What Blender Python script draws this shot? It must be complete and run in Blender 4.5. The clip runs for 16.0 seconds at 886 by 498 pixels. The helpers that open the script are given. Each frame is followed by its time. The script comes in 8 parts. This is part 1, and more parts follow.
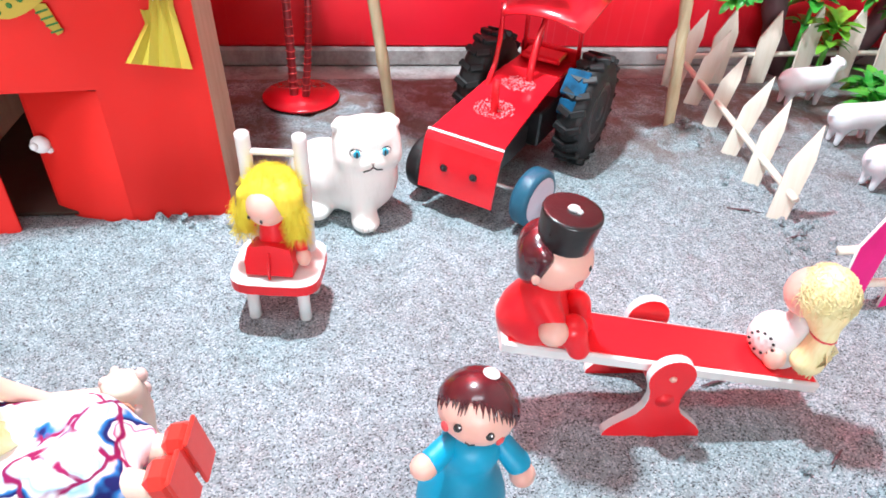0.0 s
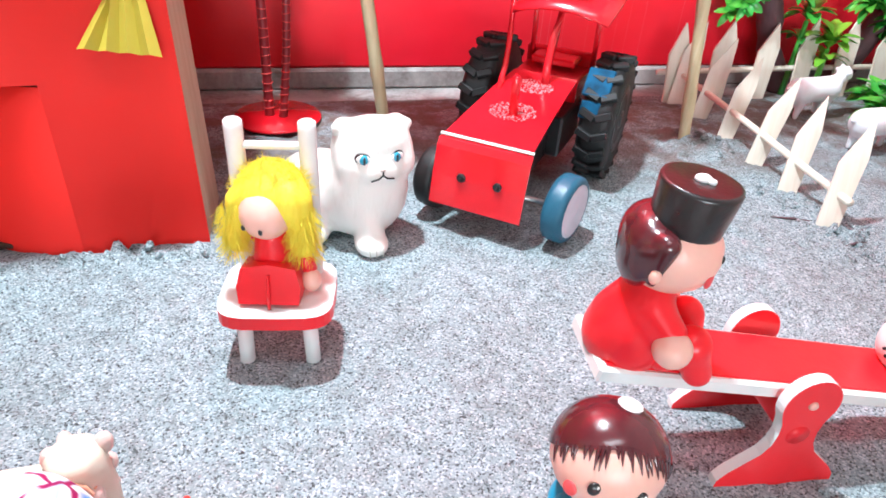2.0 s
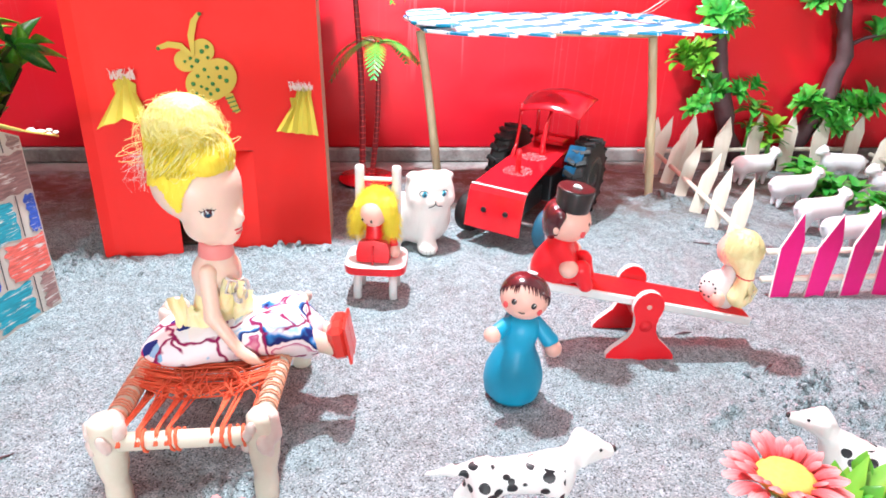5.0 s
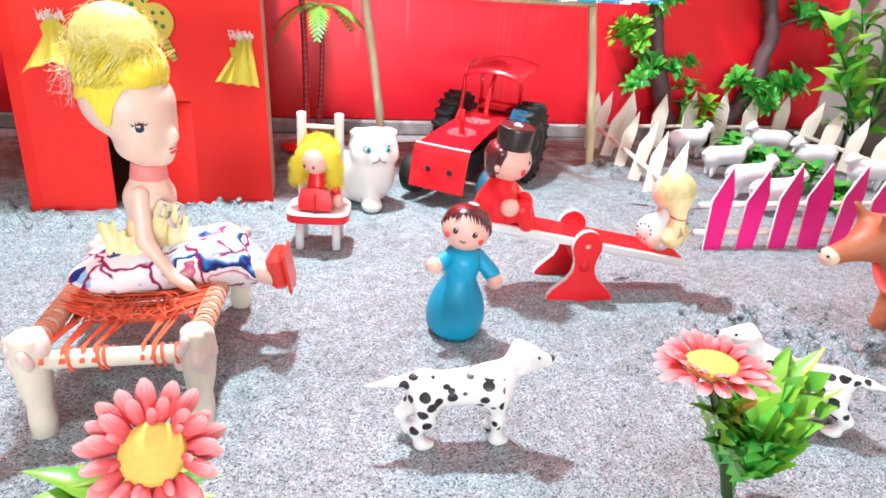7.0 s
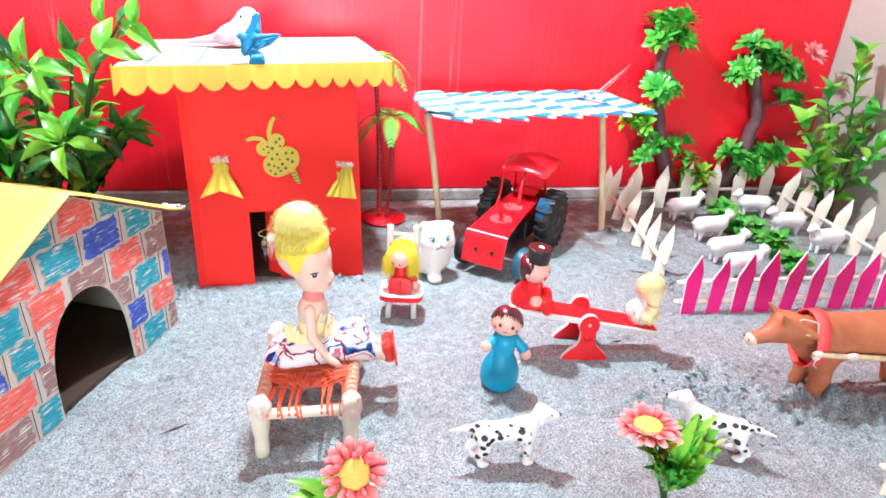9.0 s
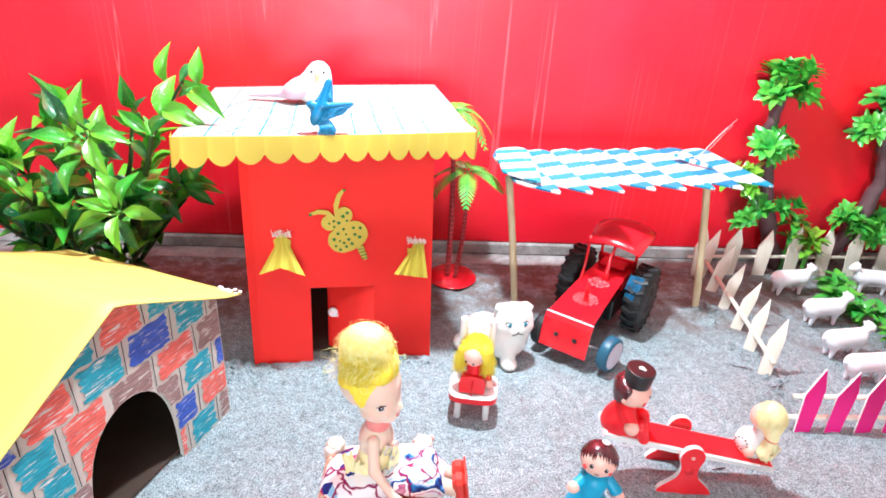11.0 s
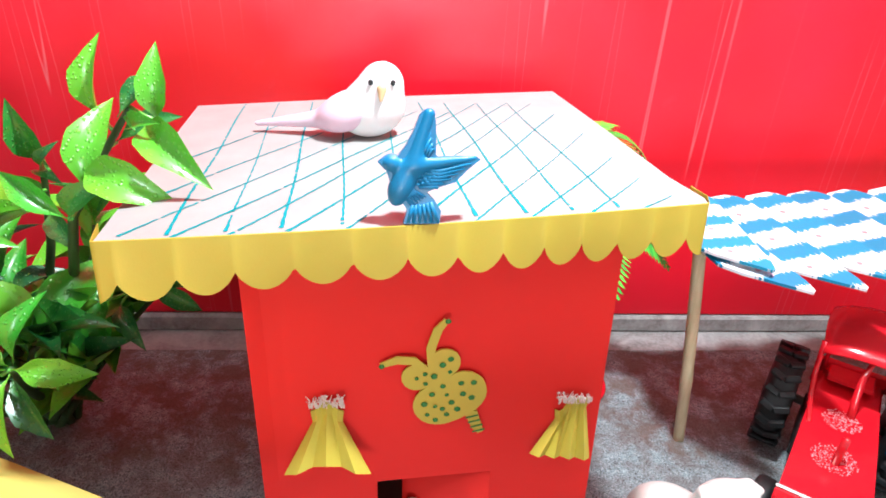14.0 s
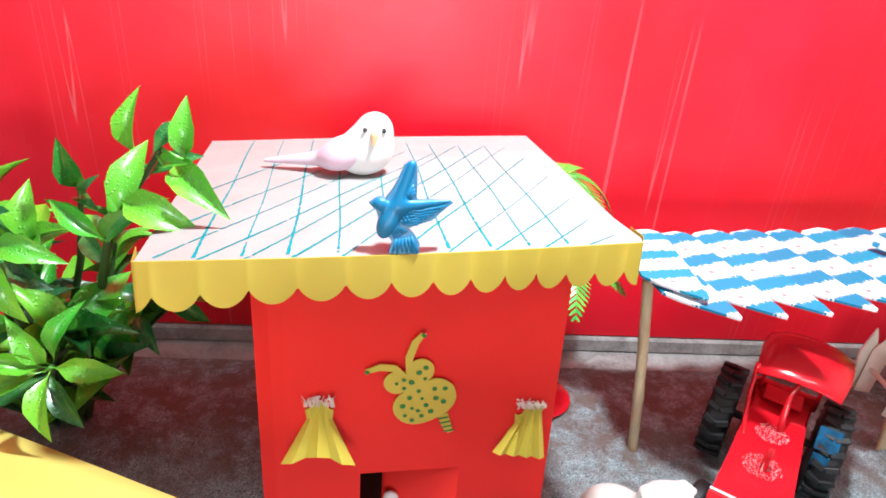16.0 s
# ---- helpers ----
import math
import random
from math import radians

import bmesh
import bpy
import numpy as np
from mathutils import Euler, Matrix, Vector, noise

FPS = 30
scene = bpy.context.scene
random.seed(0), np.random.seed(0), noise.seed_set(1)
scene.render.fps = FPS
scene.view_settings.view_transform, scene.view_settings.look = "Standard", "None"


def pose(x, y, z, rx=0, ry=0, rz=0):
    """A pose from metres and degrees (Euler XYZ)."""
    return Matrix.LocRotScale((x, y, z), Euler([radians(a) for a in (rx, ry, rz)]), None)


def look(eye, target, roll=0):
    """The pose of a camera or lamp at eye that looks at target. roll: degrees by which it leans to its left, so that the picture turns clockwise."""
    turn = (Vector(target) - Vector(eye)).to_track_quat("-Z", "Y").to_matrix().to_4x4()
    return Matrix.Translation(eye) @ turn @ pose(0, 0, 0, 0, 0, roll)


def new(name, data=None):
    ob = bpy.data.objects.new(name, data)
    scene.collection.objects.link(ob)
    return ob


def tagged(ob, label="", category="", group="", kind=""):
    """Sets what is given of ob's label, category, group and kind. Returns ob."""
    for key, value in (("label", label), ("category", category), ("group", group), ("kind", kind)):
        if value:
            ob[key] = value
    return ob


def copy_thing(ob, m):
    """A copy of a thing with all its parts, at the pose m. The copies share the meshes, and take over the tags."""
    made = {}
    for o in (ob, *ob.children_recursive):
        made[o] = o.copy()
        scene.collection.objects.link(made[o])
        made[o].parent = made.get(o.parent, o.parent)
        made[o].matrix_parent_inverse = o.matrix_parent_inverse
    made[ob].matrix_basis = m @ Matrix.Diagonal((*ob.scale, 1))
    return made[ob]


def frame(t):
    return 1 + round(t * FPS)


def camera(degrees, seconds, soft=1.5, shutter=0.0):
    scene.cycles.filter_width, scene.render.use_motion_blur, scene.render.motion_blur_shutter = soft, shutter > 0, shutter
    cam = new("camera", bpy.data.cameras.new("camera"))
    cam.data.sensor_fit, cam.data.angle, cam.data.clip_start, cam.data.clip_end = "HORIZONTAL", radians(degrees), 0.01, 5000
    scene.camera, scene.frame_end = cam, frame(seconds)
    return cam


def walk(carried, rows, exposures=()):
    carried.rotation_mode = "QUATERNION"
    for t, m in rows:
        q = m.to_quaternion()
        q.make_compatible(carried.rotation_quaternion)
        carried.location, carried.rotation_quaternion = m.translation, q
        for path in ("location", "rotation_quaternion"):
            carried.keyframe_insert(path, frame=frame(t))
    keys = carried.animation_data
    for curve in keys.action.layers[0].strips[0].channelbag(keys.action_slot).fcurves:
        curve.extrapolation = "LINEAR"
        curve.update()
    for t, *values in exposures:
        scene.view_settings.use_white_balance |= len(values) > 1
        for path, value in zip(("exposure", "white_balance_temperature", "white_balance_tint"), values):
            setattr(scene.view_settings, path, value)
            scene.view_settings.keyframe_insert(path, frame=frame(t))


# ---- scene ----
cam = camera(70.0, 16.0, 1.7)
PATH = [
    (0, (-0.05, 0.017, 0.207), (0.199, 1.561, -1.04), 3.6),
    (0.5, (-0.051, 0.039, 0.196), (0.235, 1.606, -1.014), 3.8),
    (1, (-0.055, 0.052, 0.177), (0.276, 1.619, -1.021), 3.9),
    (1.5, (-0.064, 0.055, 0.166), (0.321, 1.673, -0.943), 3.5),
    (2, (-0.075, 0.055, 0.16), (0.33, 1.679, -0.935), 4.0),
    (2.5, (-0.079, 0.056, 0.159), (0.34, 1.672, -0.942), 4.9),
    (3, (-0.081, 0.048, 0.169), (0.349, 1.673, -0.914), 5.1),
    (3.2, (-0.082, 0.038, 0.178), (0.346, 1.676, -0.887), 5.1),
    (5.3, (-0.094, -0.134, 0.207), (0.127, 1.658, -0.653), 2.4),
    (5.5, (-0.09, -0.126, 0.193), (0.14, 1.648, -0.701), 3.1),
    (6, (-0.089, -0.116, 0.168), (0.248, 1.641, -0.726), 3.8),
    (6.5, (-0.09, -0.129, 0.171), (0.266, 1.647, -0.679), 3.8),
    (7, (-0.091, -0.143, 0.175), (0.309, 1.626, -0.668), 4.3),
    (7.5, (-0.095, -0.164, 0.198), (0.292, 1.593, -0.675), 4.7),
    (8, (-0.105, -0.205, 0.253), (0.239, 1.551, -0.64), 3.3),
    (8.5, (-0.116, -0.243, 0.287), (0.217, 1.498, -0.639), 2.6),
    (9, (-0.136, -0.257, 0.309), (0.167, 1.514, -0.569), 3.0),
    (9.2, (-0.145, -0.253, 0.319), (0.121, 1.535, -0.538), 2.8),
    (11.3, (-0.149, -0.135, 0.354), (-0.02, 1.638, -0.562), 3.5),
    (11.5, (-0.155, -0.115, 0.351), (-0.013, 1.659, -0.562), 3.7),
    (12, (-0.166, -0.072, 0.354), (-0.039, 1.719, -0.526), 2.9),
    (12.5, (-0.177, -0.026, 0.349), (-0.094, 1.746, -0.574), 2.3),
    (13, (-0.185, 0.023, 0.331), (-0.067, 1.784, -0.609), 2.6),
    (13.5, (-0.198, 0.069, 0.326), (-0.056, 1.823, -0.623), 2.7),
    (14, (-0.212, 0.099, 0.312), (-0.094, 1.842, -0.662), 2.5),
    (14.5, (-0.223, 0.133, 0.313), (-0.112, 1.883, -0.649), 3.0),
    (15, (-0.224, 0.14, 0.311), (-0.115, 1.885, -0.661), 3.1),
    (15.5, (-0.222, 0.122, 0.321), (-0.106, 1.875, -0.635), 3.4),
    (16, (-0.21, 0.057, 0.339), (-0.06, 1.828, -0.579), 4.5),
]
walk(cam, [(t, look(eye, target, roll)) for t, eye, target, roll in PATH],
     exposures=[(0, 0.02, 6200, 8), (3.2, 0.07, 6200, 8), (5.3, 0.12, 6400, 10), (9.2, 0.13, 6300, 9), (11.5, 0.02, 6250, 9), (12.5, -0.13, 6250, 9), (13.5, -0.30, 6300, 10), (14.5, -0.44, 6450, 10), (16, -0.44, 6450, 10)])

# ---- light: one bare lamp hung low over the scene, and two added fill lamps, overhead and low behind the walker ----
lamp = new("hanging_lamp", bpy.data.lights.new("hanging_lamp", "POINT"))
lamp.location = (-0.108, 0.318, 0.585)
lamp.data.energy, lamp.data.shadow_soft_size, lamp.data.color = 25.5, 0.018, (0.84, 0.945, 1.0)
# overhead area lamp added as soft fill, without a known fixture
top_fill = new("top_fill_light", bpy.data.lights.new("top_fill_light", "AREA"))
top_fill.data.shape, top_fill.data.size, top_fill.data.size_y = "RECTANGLE", 1.2, 0.25
top_fill.data.energy, top_fill.data.color = 14.0, (0.86, 0.95, 1.0)
top_fill.location = (-0.35, -0.6, 2.25)
# low area lamp added to brighten sides that face the camera; no known source
front_fill = new("front_fill", bpy.data.lights.new("front_fill", "AREA"))
front_fill.data.shape, front_fill.data.size, front_fill.data.size_y = "RECTANGLE", 1.3, 0.4
front_fill.data.energy, front_fill.data.color = 43.0, (0.88, 0.96, 1.0)
front_fill.matrix_world = look((-0.25, -2.24, 0.26), (-0.05, 0.5, 0.1))
world = bpy.data.worlds.new("room_air")
scene.world = world
world.use_nodes = True
world.node_tree.nodes["Background"].inputs[0].default_value = (0.8, 0.85, 0.9, 1)
world.node_tree.nodes["Background"].inputs[1].default_value = 0.05

# ---- materials ----


class Nodes:
    """Short hand for building one node material."""

    def __init__(self, name):
        self.mat = bpy.data.materials.new(name)
        self.mat.use_nodes = True
        self.t = self.mat.node_tree
        self.b = self.t.nodes["Principled BSDF"]
        self.co = self.add("ShaderNodeTexCoord").outputs["Object"]

    def add(self, kind, **props):
        n = self.t.nodes.new(kind)
        for k, v in props.items():
            if k == "operation":
                n.operation = v
            elif k == "blend_type":
                n.blend_type = v
            elif k == "feature":
                n.feature = v
            elif k == "data_type":
                n.data_type = v
        return n

    def link(self, a, b):
        self.t.links.new(a, b)

    def put(self, socket, value):
        if isinstance(value, bpy.types.NodeSocket):
            self.link(value, socket)
        elif isinstance(value, (tuple, list)) and len(value) == 3 and socket.type == "RGBA":
            socket.default_value = (*value, 1)
        else:
            socket.default_value = value

    def scaled(self, sx, sy, sz, rz=0.0, shift=(0, 0, 0)):
        n = self.add("ShaderNodeMapping")
        n.inputs["Scale"].default_value = (sx, sy, sz)
        n.inputs["Rotation"].default_value = (0, 0, rz)
        n.inputs["Location"].default_value = shift
        self.link(self.co, n.inputs["Vector"])
        return n.outputs[0]

    def noise(self, scale, detail=3.0, rough=0.55, co=None, dist=0.0):
        n = self.add("ShaderNodeTexNoise")
        self.link(co or self.co, n.inputs["Vector"])
        n.inputs["Scale"].default_value, n.inputs["Detail"].default_value = scale, detail
        n.inputs["Roughness"].default_value, n.inputs["Distortion"].default_value = rough, dist
        return n.outputs["Fac"]

    def voronoi(self, scale, out="Distance", feature="F1", co=None, rand=1.0):
        n = self.add("ShaderNodeTexVoronoi", feature=feature)
        self.link(co or self.co, n.inputs["Vector"])
        n.inputs["Scale"].default_value = scale
        n.inputs["Randomness"].default_value = rand
        return n.outputs[out]

    def ramp(self, fac, *stops):
        n = self.add("ShaderNodeValToRGB")
        self.link(fac, n.inputs[0])
        e = n.color_ramp.elements
        while len(e) < len(stops):
            e.new(0.5)
        for el, (p, c) in zip(e, stops):
            el.position = p
            el.color = (c, c, c, 1) if isinstance(c, (int, float)) else (*c, 1)
        return n.outputs[0]

    def math(self, op, a, b=0.0):
        n = self.add("ShaderNodeMath", operation=op)
        self.put(n.inputs[0], a), self.put(n.inputs[1], b)
        return n.outputs[0]

    def mix(self, fac, a, b, blend="MIX"):
        n = self.add("ShaderNodeMix", data_type="RGBA", blend_type=blend)
        self.put(n.inputs[0], fac), self.put(n.inputs[6], a), self.put(n.inputs[7], b)
        return n.outputs[2]

    def bump(self, height, strength, distance=0.001):
        n = self.add("ShaderNodeBump")
        n.inputs["Strength"].default_value, n.inputs["Distance"].default_value = strength, distance
        self.link(height, n.inputs["Height"])
        self.link(n.outputs[0], self.b.inputs["Normal"])

    def done(self, color, rough=0.5, metal=0.0, spec=0.5, coat=0.0, sss=0.0):
        self.put(self.b.inputs["Base Color"], color)
        self.put(self.b.inputs["Roughness"], rough)
        self.b.inputs["Metallic"].default_value = metal
        self.b.inputs["Specular IOR Level"].default_value = spec
        self.b.inputs["Coat Weight"].default_value = coat
        self.b.inputs["Coat Roughness"].default_value = 0.12
        if sss:
            self.b.inputs["Subsurface Weight"].default_value = sss
            self.b.inputs["Subsurface Scale"].default_value = 0.004
        return self.mat


def surface(name, a, b, rough=0.5, big=60, fine=900, bump=0.15, wear=0.35, **kw):
    """Two-tone surface with broad blotches, fine grain and light relief."""
    n = Nodes(name)
    broad = n.ramp(n.noise(big, 4), (0.35, 0.0), (0.7, 1.0))
    grain = n.noise(fine, 2)
    col = n.mix(n.math("MULTIPLY", broad, wear), a, b)
    col = n.mix(n.ramp(grain, (0.3, 0.0), (0.75, 0.16)), col, b)
    n.bump(grain, bump, 0.0004)
    r = n.math("ADD", n.math("MULTIPLY", n.noise(big * 3, 3), 0.18), rough - 0.09)
    return n.done(col, r, **kw)


def fur_relief():
    """Cream glaze over moulded tufts of fur."""
    n = Nodes("cream_glaze_over_moulded_fur")
    tuft = n.noise(1.0, 3, 0.55, co=n.scaled(420, 420, 110), dist=0.8)
    col = n.mix(n.ramp(tuft, (0.30, 1.0), (0.48, 0.0)), (0.82, 0.79, 0.74), (0.78, 0.745, 0.69))
    n.bump(tuft, 0.22, 0.0012)
    return n.done(col, n.ramp(n.noise(90, 3), (0.3, 0.28), (0.7, 0.42)), coat=0.15)


def sand_material():
    n = Nodes("grey_river_sand")
    cell = n.voronoi(1650, "Color")
    sep = n.add("ShaderNodeSeparateColor")
    n.link(cell, sep.inputs[0])
    grain = n.ramp(sep.outputs[0], (0.0, (0.060, 0.063, 0.065)), (0.12, (0.19, 0.235, 0.25)), (0.3, (0.335, 0.425, 0.46)), (0.8, (0.455, 0.565, 0.605)), (1.0, (0.72, 0.82, 0.865)))
    broad = n.ramp(n.noise(14, 5, 0.6), (0.3, (0.80, 0.78, 0.77)), (0.65, (1.0, 1.0, 1.0)))
    mid = n.ramp(n.noise(130, 4, 0.65), (0.3, (0.72, 0.69, 0.67)), (0.6, (1, 1, 1)))
    col = n.mix(1.0, n.mix(1.0, grain, broad, "MULTIPLY"), mid, "MULTIPLY")
    # brown earth mixed into the wall strip, also painted in to darken its shade
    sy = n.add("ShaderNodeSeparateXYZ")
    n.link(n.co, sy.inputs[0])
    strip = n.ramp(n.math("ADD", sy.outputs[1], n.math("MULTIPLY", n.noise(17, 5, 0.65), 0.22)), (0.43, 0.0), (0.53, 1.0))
    earth_shade = n.math("MULTIPLY", strip, n.ramp(n.noise(38, 5, 0.7), (0.38, 0.0), (0.55, 0.85)))
    col = n.mix(earth_shade, col, n.mix(n.noise(600, 3), (0.11, 0.066, 0.052), (0.26, 0.175, 0.145)))
    h = n.math("ADD", n.math("MULTIPLY", n.noise(700, 3, 0.6), 0.8), n.math("MULTIPLY", n.noise(2200, 2), 0.5))
    n.bump(h, 1.0, 0.0014)
    return n.done(col, 0.88, spec=0.3)


def cement_material():
    n = Nodes("smooth_cement")
    stain = n.ramp(n.noise(22, 6, 0.65, dist=0.6), (0.35, (0.20, 0.17, 0.16)), (0.62, (0.45, 0.42, 0.41)))
    col = n.mix(n.ramp(n.noise(300, 4), (0.4, 0.0), (0.8, 0.5)), stain, (0.55, 0.52, 0.51))
    n.bump(n.noise(420, 4), 0.3, 0.0008)
    return n.done(col, 0.8, spec=0.3)


def red_wall_material():
    n = Nodes("glossy_red_wall_paint")
    base = n.mix(n.ramp(n.noise(6, 5, 0.6), (0.3, 0.0), (0.7, 1.0)), (0.77, 0.007, 0.015), (0.85, 0.011, 0.034))
    rub = n.ramp(n.noise(11, 6, 0.7, dist=0.4), (0.60, 0.0), (0.80, 0.35))
    col = n.mix(rub, base, (0.80, 0.07, 0.11))
    # thin pale drips that run down from above
    drip = n.math("ABSOLUTE", n.math("SUBTRACT", n.noise(1.0, 1, 0.4, co=n.scaled(46, 1, 0.5)), 0.5))
    line = n.ramp(drip, (0.0, 1.0), (0.0030, 0.0))
    upper = n.ramp(n.noise(5.0, 2, co=n.scaled(1, 1, 1.2)), (0.38, 0.0), (0.62, 0.32))
    col = n.mix(n.math("MULTIPLY", line, upper), col, (0.86, 0.34, 0.36))
    scratch = n.voronoi(1.0, "Distance", co=n.scaled(9, 1, 60, 0.0))
    col = n.mix(n.math("MULTIPLY", n.ramp(scratch, (0.0, 1.0), (0.03, 0.0)), 0.3), col, (0.85, 0.36, 0.36))
    chips = n.ramp(n.voronoi(9.0), (0.012, 0.8), (0.03, 0.0))
    col = n.mix(chips, col, (0.82, 0.42, 0.42))
    n.bump(n.noise(60, 5, 0.6), 0.10, 0.002)
    return n.done(col, n.ramp(n.noise(16, 5), (0.3, 0.30), (0.7, 0.46)), spec=0.5)


def dress_material():
    n = Nodes("printed_dress_cloth")
    warp = n.add("ShaderNodeVectorMath", operation="ADD")
    n.link(n.co, warp.inputs[0])
    nz = n.add("ShaderNodeTexNoise")
    n.link(n.co, nz.inputs["Vector"])
    nz.inputs["Scale"].default_value = 90
    small = n.add("ShaderNodeVectorMath", operation="MULTIPLY")
    n.link(nz.outputs["Color"], small.inputs[0])
    small.inputs[1].default_value = (0.012, 0.012, 0.012)
    n.link(small.outputs[0], warp.inputs[1])
    co = warp.outputs[0]
    sep = n.add("ShaderNodeSeparateColor")
    n.link(n.voronoi(125, "Color", co=co), sep.inputs[0])
    col = n.ramp(sep.outputs[0], (0.0, (0.85, 0.84, 0.86)), (0.42, (0.86, 0.80, 0.80)), (0.44, (0.015, 0.015, 0.11)), (0.53, (0.02, 0.05, 0.30)), (0.55, (0.03, 0.30, 0.62)), (0.64, (0.45, 0.72, 0.88)), (0.66, (0.86, 0.85, 0.88)), (0.92, (0.84, 0.82, 0.86)), (0.94, (0.42, 0.015, 0.12)), (1.0, (0.55, 0.03, 0.16)))
    sx = n.add("ShaderNodeSeparateXYZ")
    n.link(n.co, sx.inputs[0])
    bloom = n.ramp(n.noise(62, 0.6, co=co), (0.36, (0.86, 0.86, 0.90)), (0.40, (0.36, 0.66, 0.86)), (0.46, (0.88, 0.90, 0.93)), (0.50, (0.03, 0.22, 0.58)), (0.535, (0.015, 0.02, 0.14)), (0.56, (0.015, 0.02, 0.14)), (0.57, (0.88, 0.86, 0.88)), (0.62, (0.86, 0.84, 0.88)), (0.63, (0.50, 0.03, 0.20)), (0.67, (0.86, 0.80, 0.82)))
    knee = n.ramp(n.math("ADD", sx.outputs[0], n.math("MULTIPLY", n.noise(60, 2), 0.016)), (0.0215, 0.0), (0.0235, 1.0))
    col = n.mix(knee, col, bloom)
    edge = n.ramp(n.voronoi(48, "Distance", "DISTANCE_TO_EDGE", co=co), (0.02, 1.0), (0.05, 0.0))
    col = n.mix(n.math("MULTIPLY", edge, n.ramp(n.noise(70, 2), (0.40, 0.0), (0.45, 1.0))), col, (0.26, 0.01, 0.09))
    n.bump(n.noise(1500, 2), 0.3, 0.0005)
    return n.done(col, 0.8, spec=0.2)


def spotted_material():
    n = Nodes("white_plastic_with_black_spots")
    dist = n.voronoi(178, "Distance", rand=0.95)
    wob = n.math("ADD", dist, n.math("MULTIPLY", n.math("SUBTRACT", n.noise(300, 1), 0.5), 0.16))
    sep = n.add("ShaderNodeSeparateXYZ")
    n.link(n.co, sep.inputs[0])
    body = n.math("MULTIPLY", n.math("LESS_THAN", sep.outputs[0], 0.0155), n.math("GREATER_THAN", sep.outputs[0], -0.026))
    low = n.math("GREATER_THAN", sep.outputs[2], 0.009)
    top = n.math("LESS_THAN", sep.outputs[2], 0.0345)
    spot = n.math("MULTIPLY", n.ramp(wob, (0.39, 1.0), (0.415, 0.0)), n.math("MULTIPLY", n.math("MULTIPLY", body, low), top))
    col = n.mix(spot, n.mix(n.ramp(n.noise(150, 3), (0.4, 0.0), (0.8, 0.4)), (0.82, 0.81, 0.79), (0.66, 0.63, 0.60)), (0.012, 0.011, 0.014))
    n.bump(n.noise(900, 3), 0.2, 0.0004)
    return n.done(col, 0.42)


def slat_material():
    n = Nodes("blue_and_white_painted_slat")
    sep = n.add("ShaderNodeSeparateXYZ")
    n.link(n.co, sep.inputs[0])
    brush = n.noise(1.0, 3, co=n.scaled(900, 90, 1))
    y = n.math("ADD", sep.outputs[1], n.math("MULTIPLY", n.math("SUBTRACT", brush, 0.5), 0.014))
    info = n.add("ShaderNodeObjectInfo")
    y = n.math("ADD", y, n.math("MULTIPLY", n.math("SUBTRACT", info.outputs["Random"], 0.5), 0.007))
    wave = n.math("MULTIPLY", n.math("COSINE", n.math("MULTIPLY", y, 2 * math.pi / 0.0285)), -1.0)
    blue = n.ramp(wave, (0.10, 0.0), (0.20, 1.0))
    tone = n.mix(info.outputs["Random"], (0.0, 0.19, 0.35), (0.0, 0.26, 0.42))
    white = n.mix(n.ramp(n.noise(200, 4), (0.4, 0.0), (0.8, 0.5)), (0.84, 0.84, 0.86), (0.74, 0.70, 0.72))
    col = n.mix(blue, white, tone)
    # one small red dab in each white band
    dy = n.math("SUBTRACT", n.math("MODULO", n.math("ADD", sep.outputs[1], 0.0285 * 8.5), 0.0285), 0.01425)
    rr = n.math("SQRT", n.math("ADD", n.math("POWER", n.math("ABSOLUTE", dy), 2.0), n.math("POWER", n.math("ABSOLUTE", sep.outputs[0]), 2.0)))
    rr = n.math("ADD", rr, n.math("MULTIPLY", n.noise(700, 1), 0.0012))
    dot = n.ramp(n.math("MULTIPLY", rr, 200.0), (0.44, 1.0), (0.52, 0.0))
    col = n.mix(n.math("MULTIPLY", dot, n.math("SUBTRACT", 1.0, blue)), col, (0.80, 0.24, 0.25))
    n.bump(brush, 0.15, 0.0005)
    return n.done(col, 0.45)


def crayon_material(name, col):
    n = Nodes(name)
    info = n.add("ShaderNodeObjectInfo")
    m = n.add("ShaderNodeMapping")
    m.inputs["Scale"].default_value = (60, 60, 720)
    m.inputs["Rotation"].default_value = (0.0, 0.22, 0.0)
    shift = n.add("ShaderNodeVectorMath", operation="ADD")
    n.link(n.co, shift.inputs[0])
    n.link(info.outputs["Random"], shift.inputs[1])
    n.link(shift.outputs[0], m.inputs["Vector"])
    stroke = n.noise(1.0, 4, 0.65, co=m.outputs[0])
    wax = n.ramp(n.math("ADD", stroke, n.math("MULTIPLY", n.noise(110, 3), 0.45)), (0.57, 0.0), (0.66, 0.97))
    base = n.mix(n.noise(180, 3), (0.60, 0.57, 0.54), (0.74, 0.71, 0.68))
    dark = tuple(c * 0.62 for c in col)
    paint = n.mix(n.ramp(n.noise(1.0, 3, co=n.scaled(90, 90, 800)), (0.42, 0.0), (0.62, 1.0)), col, dark)
    n.bump(stroke, 0.2, 0.0004)
    return n.done(n.mix(wax, base, paint), 0.6, spec=0.35)


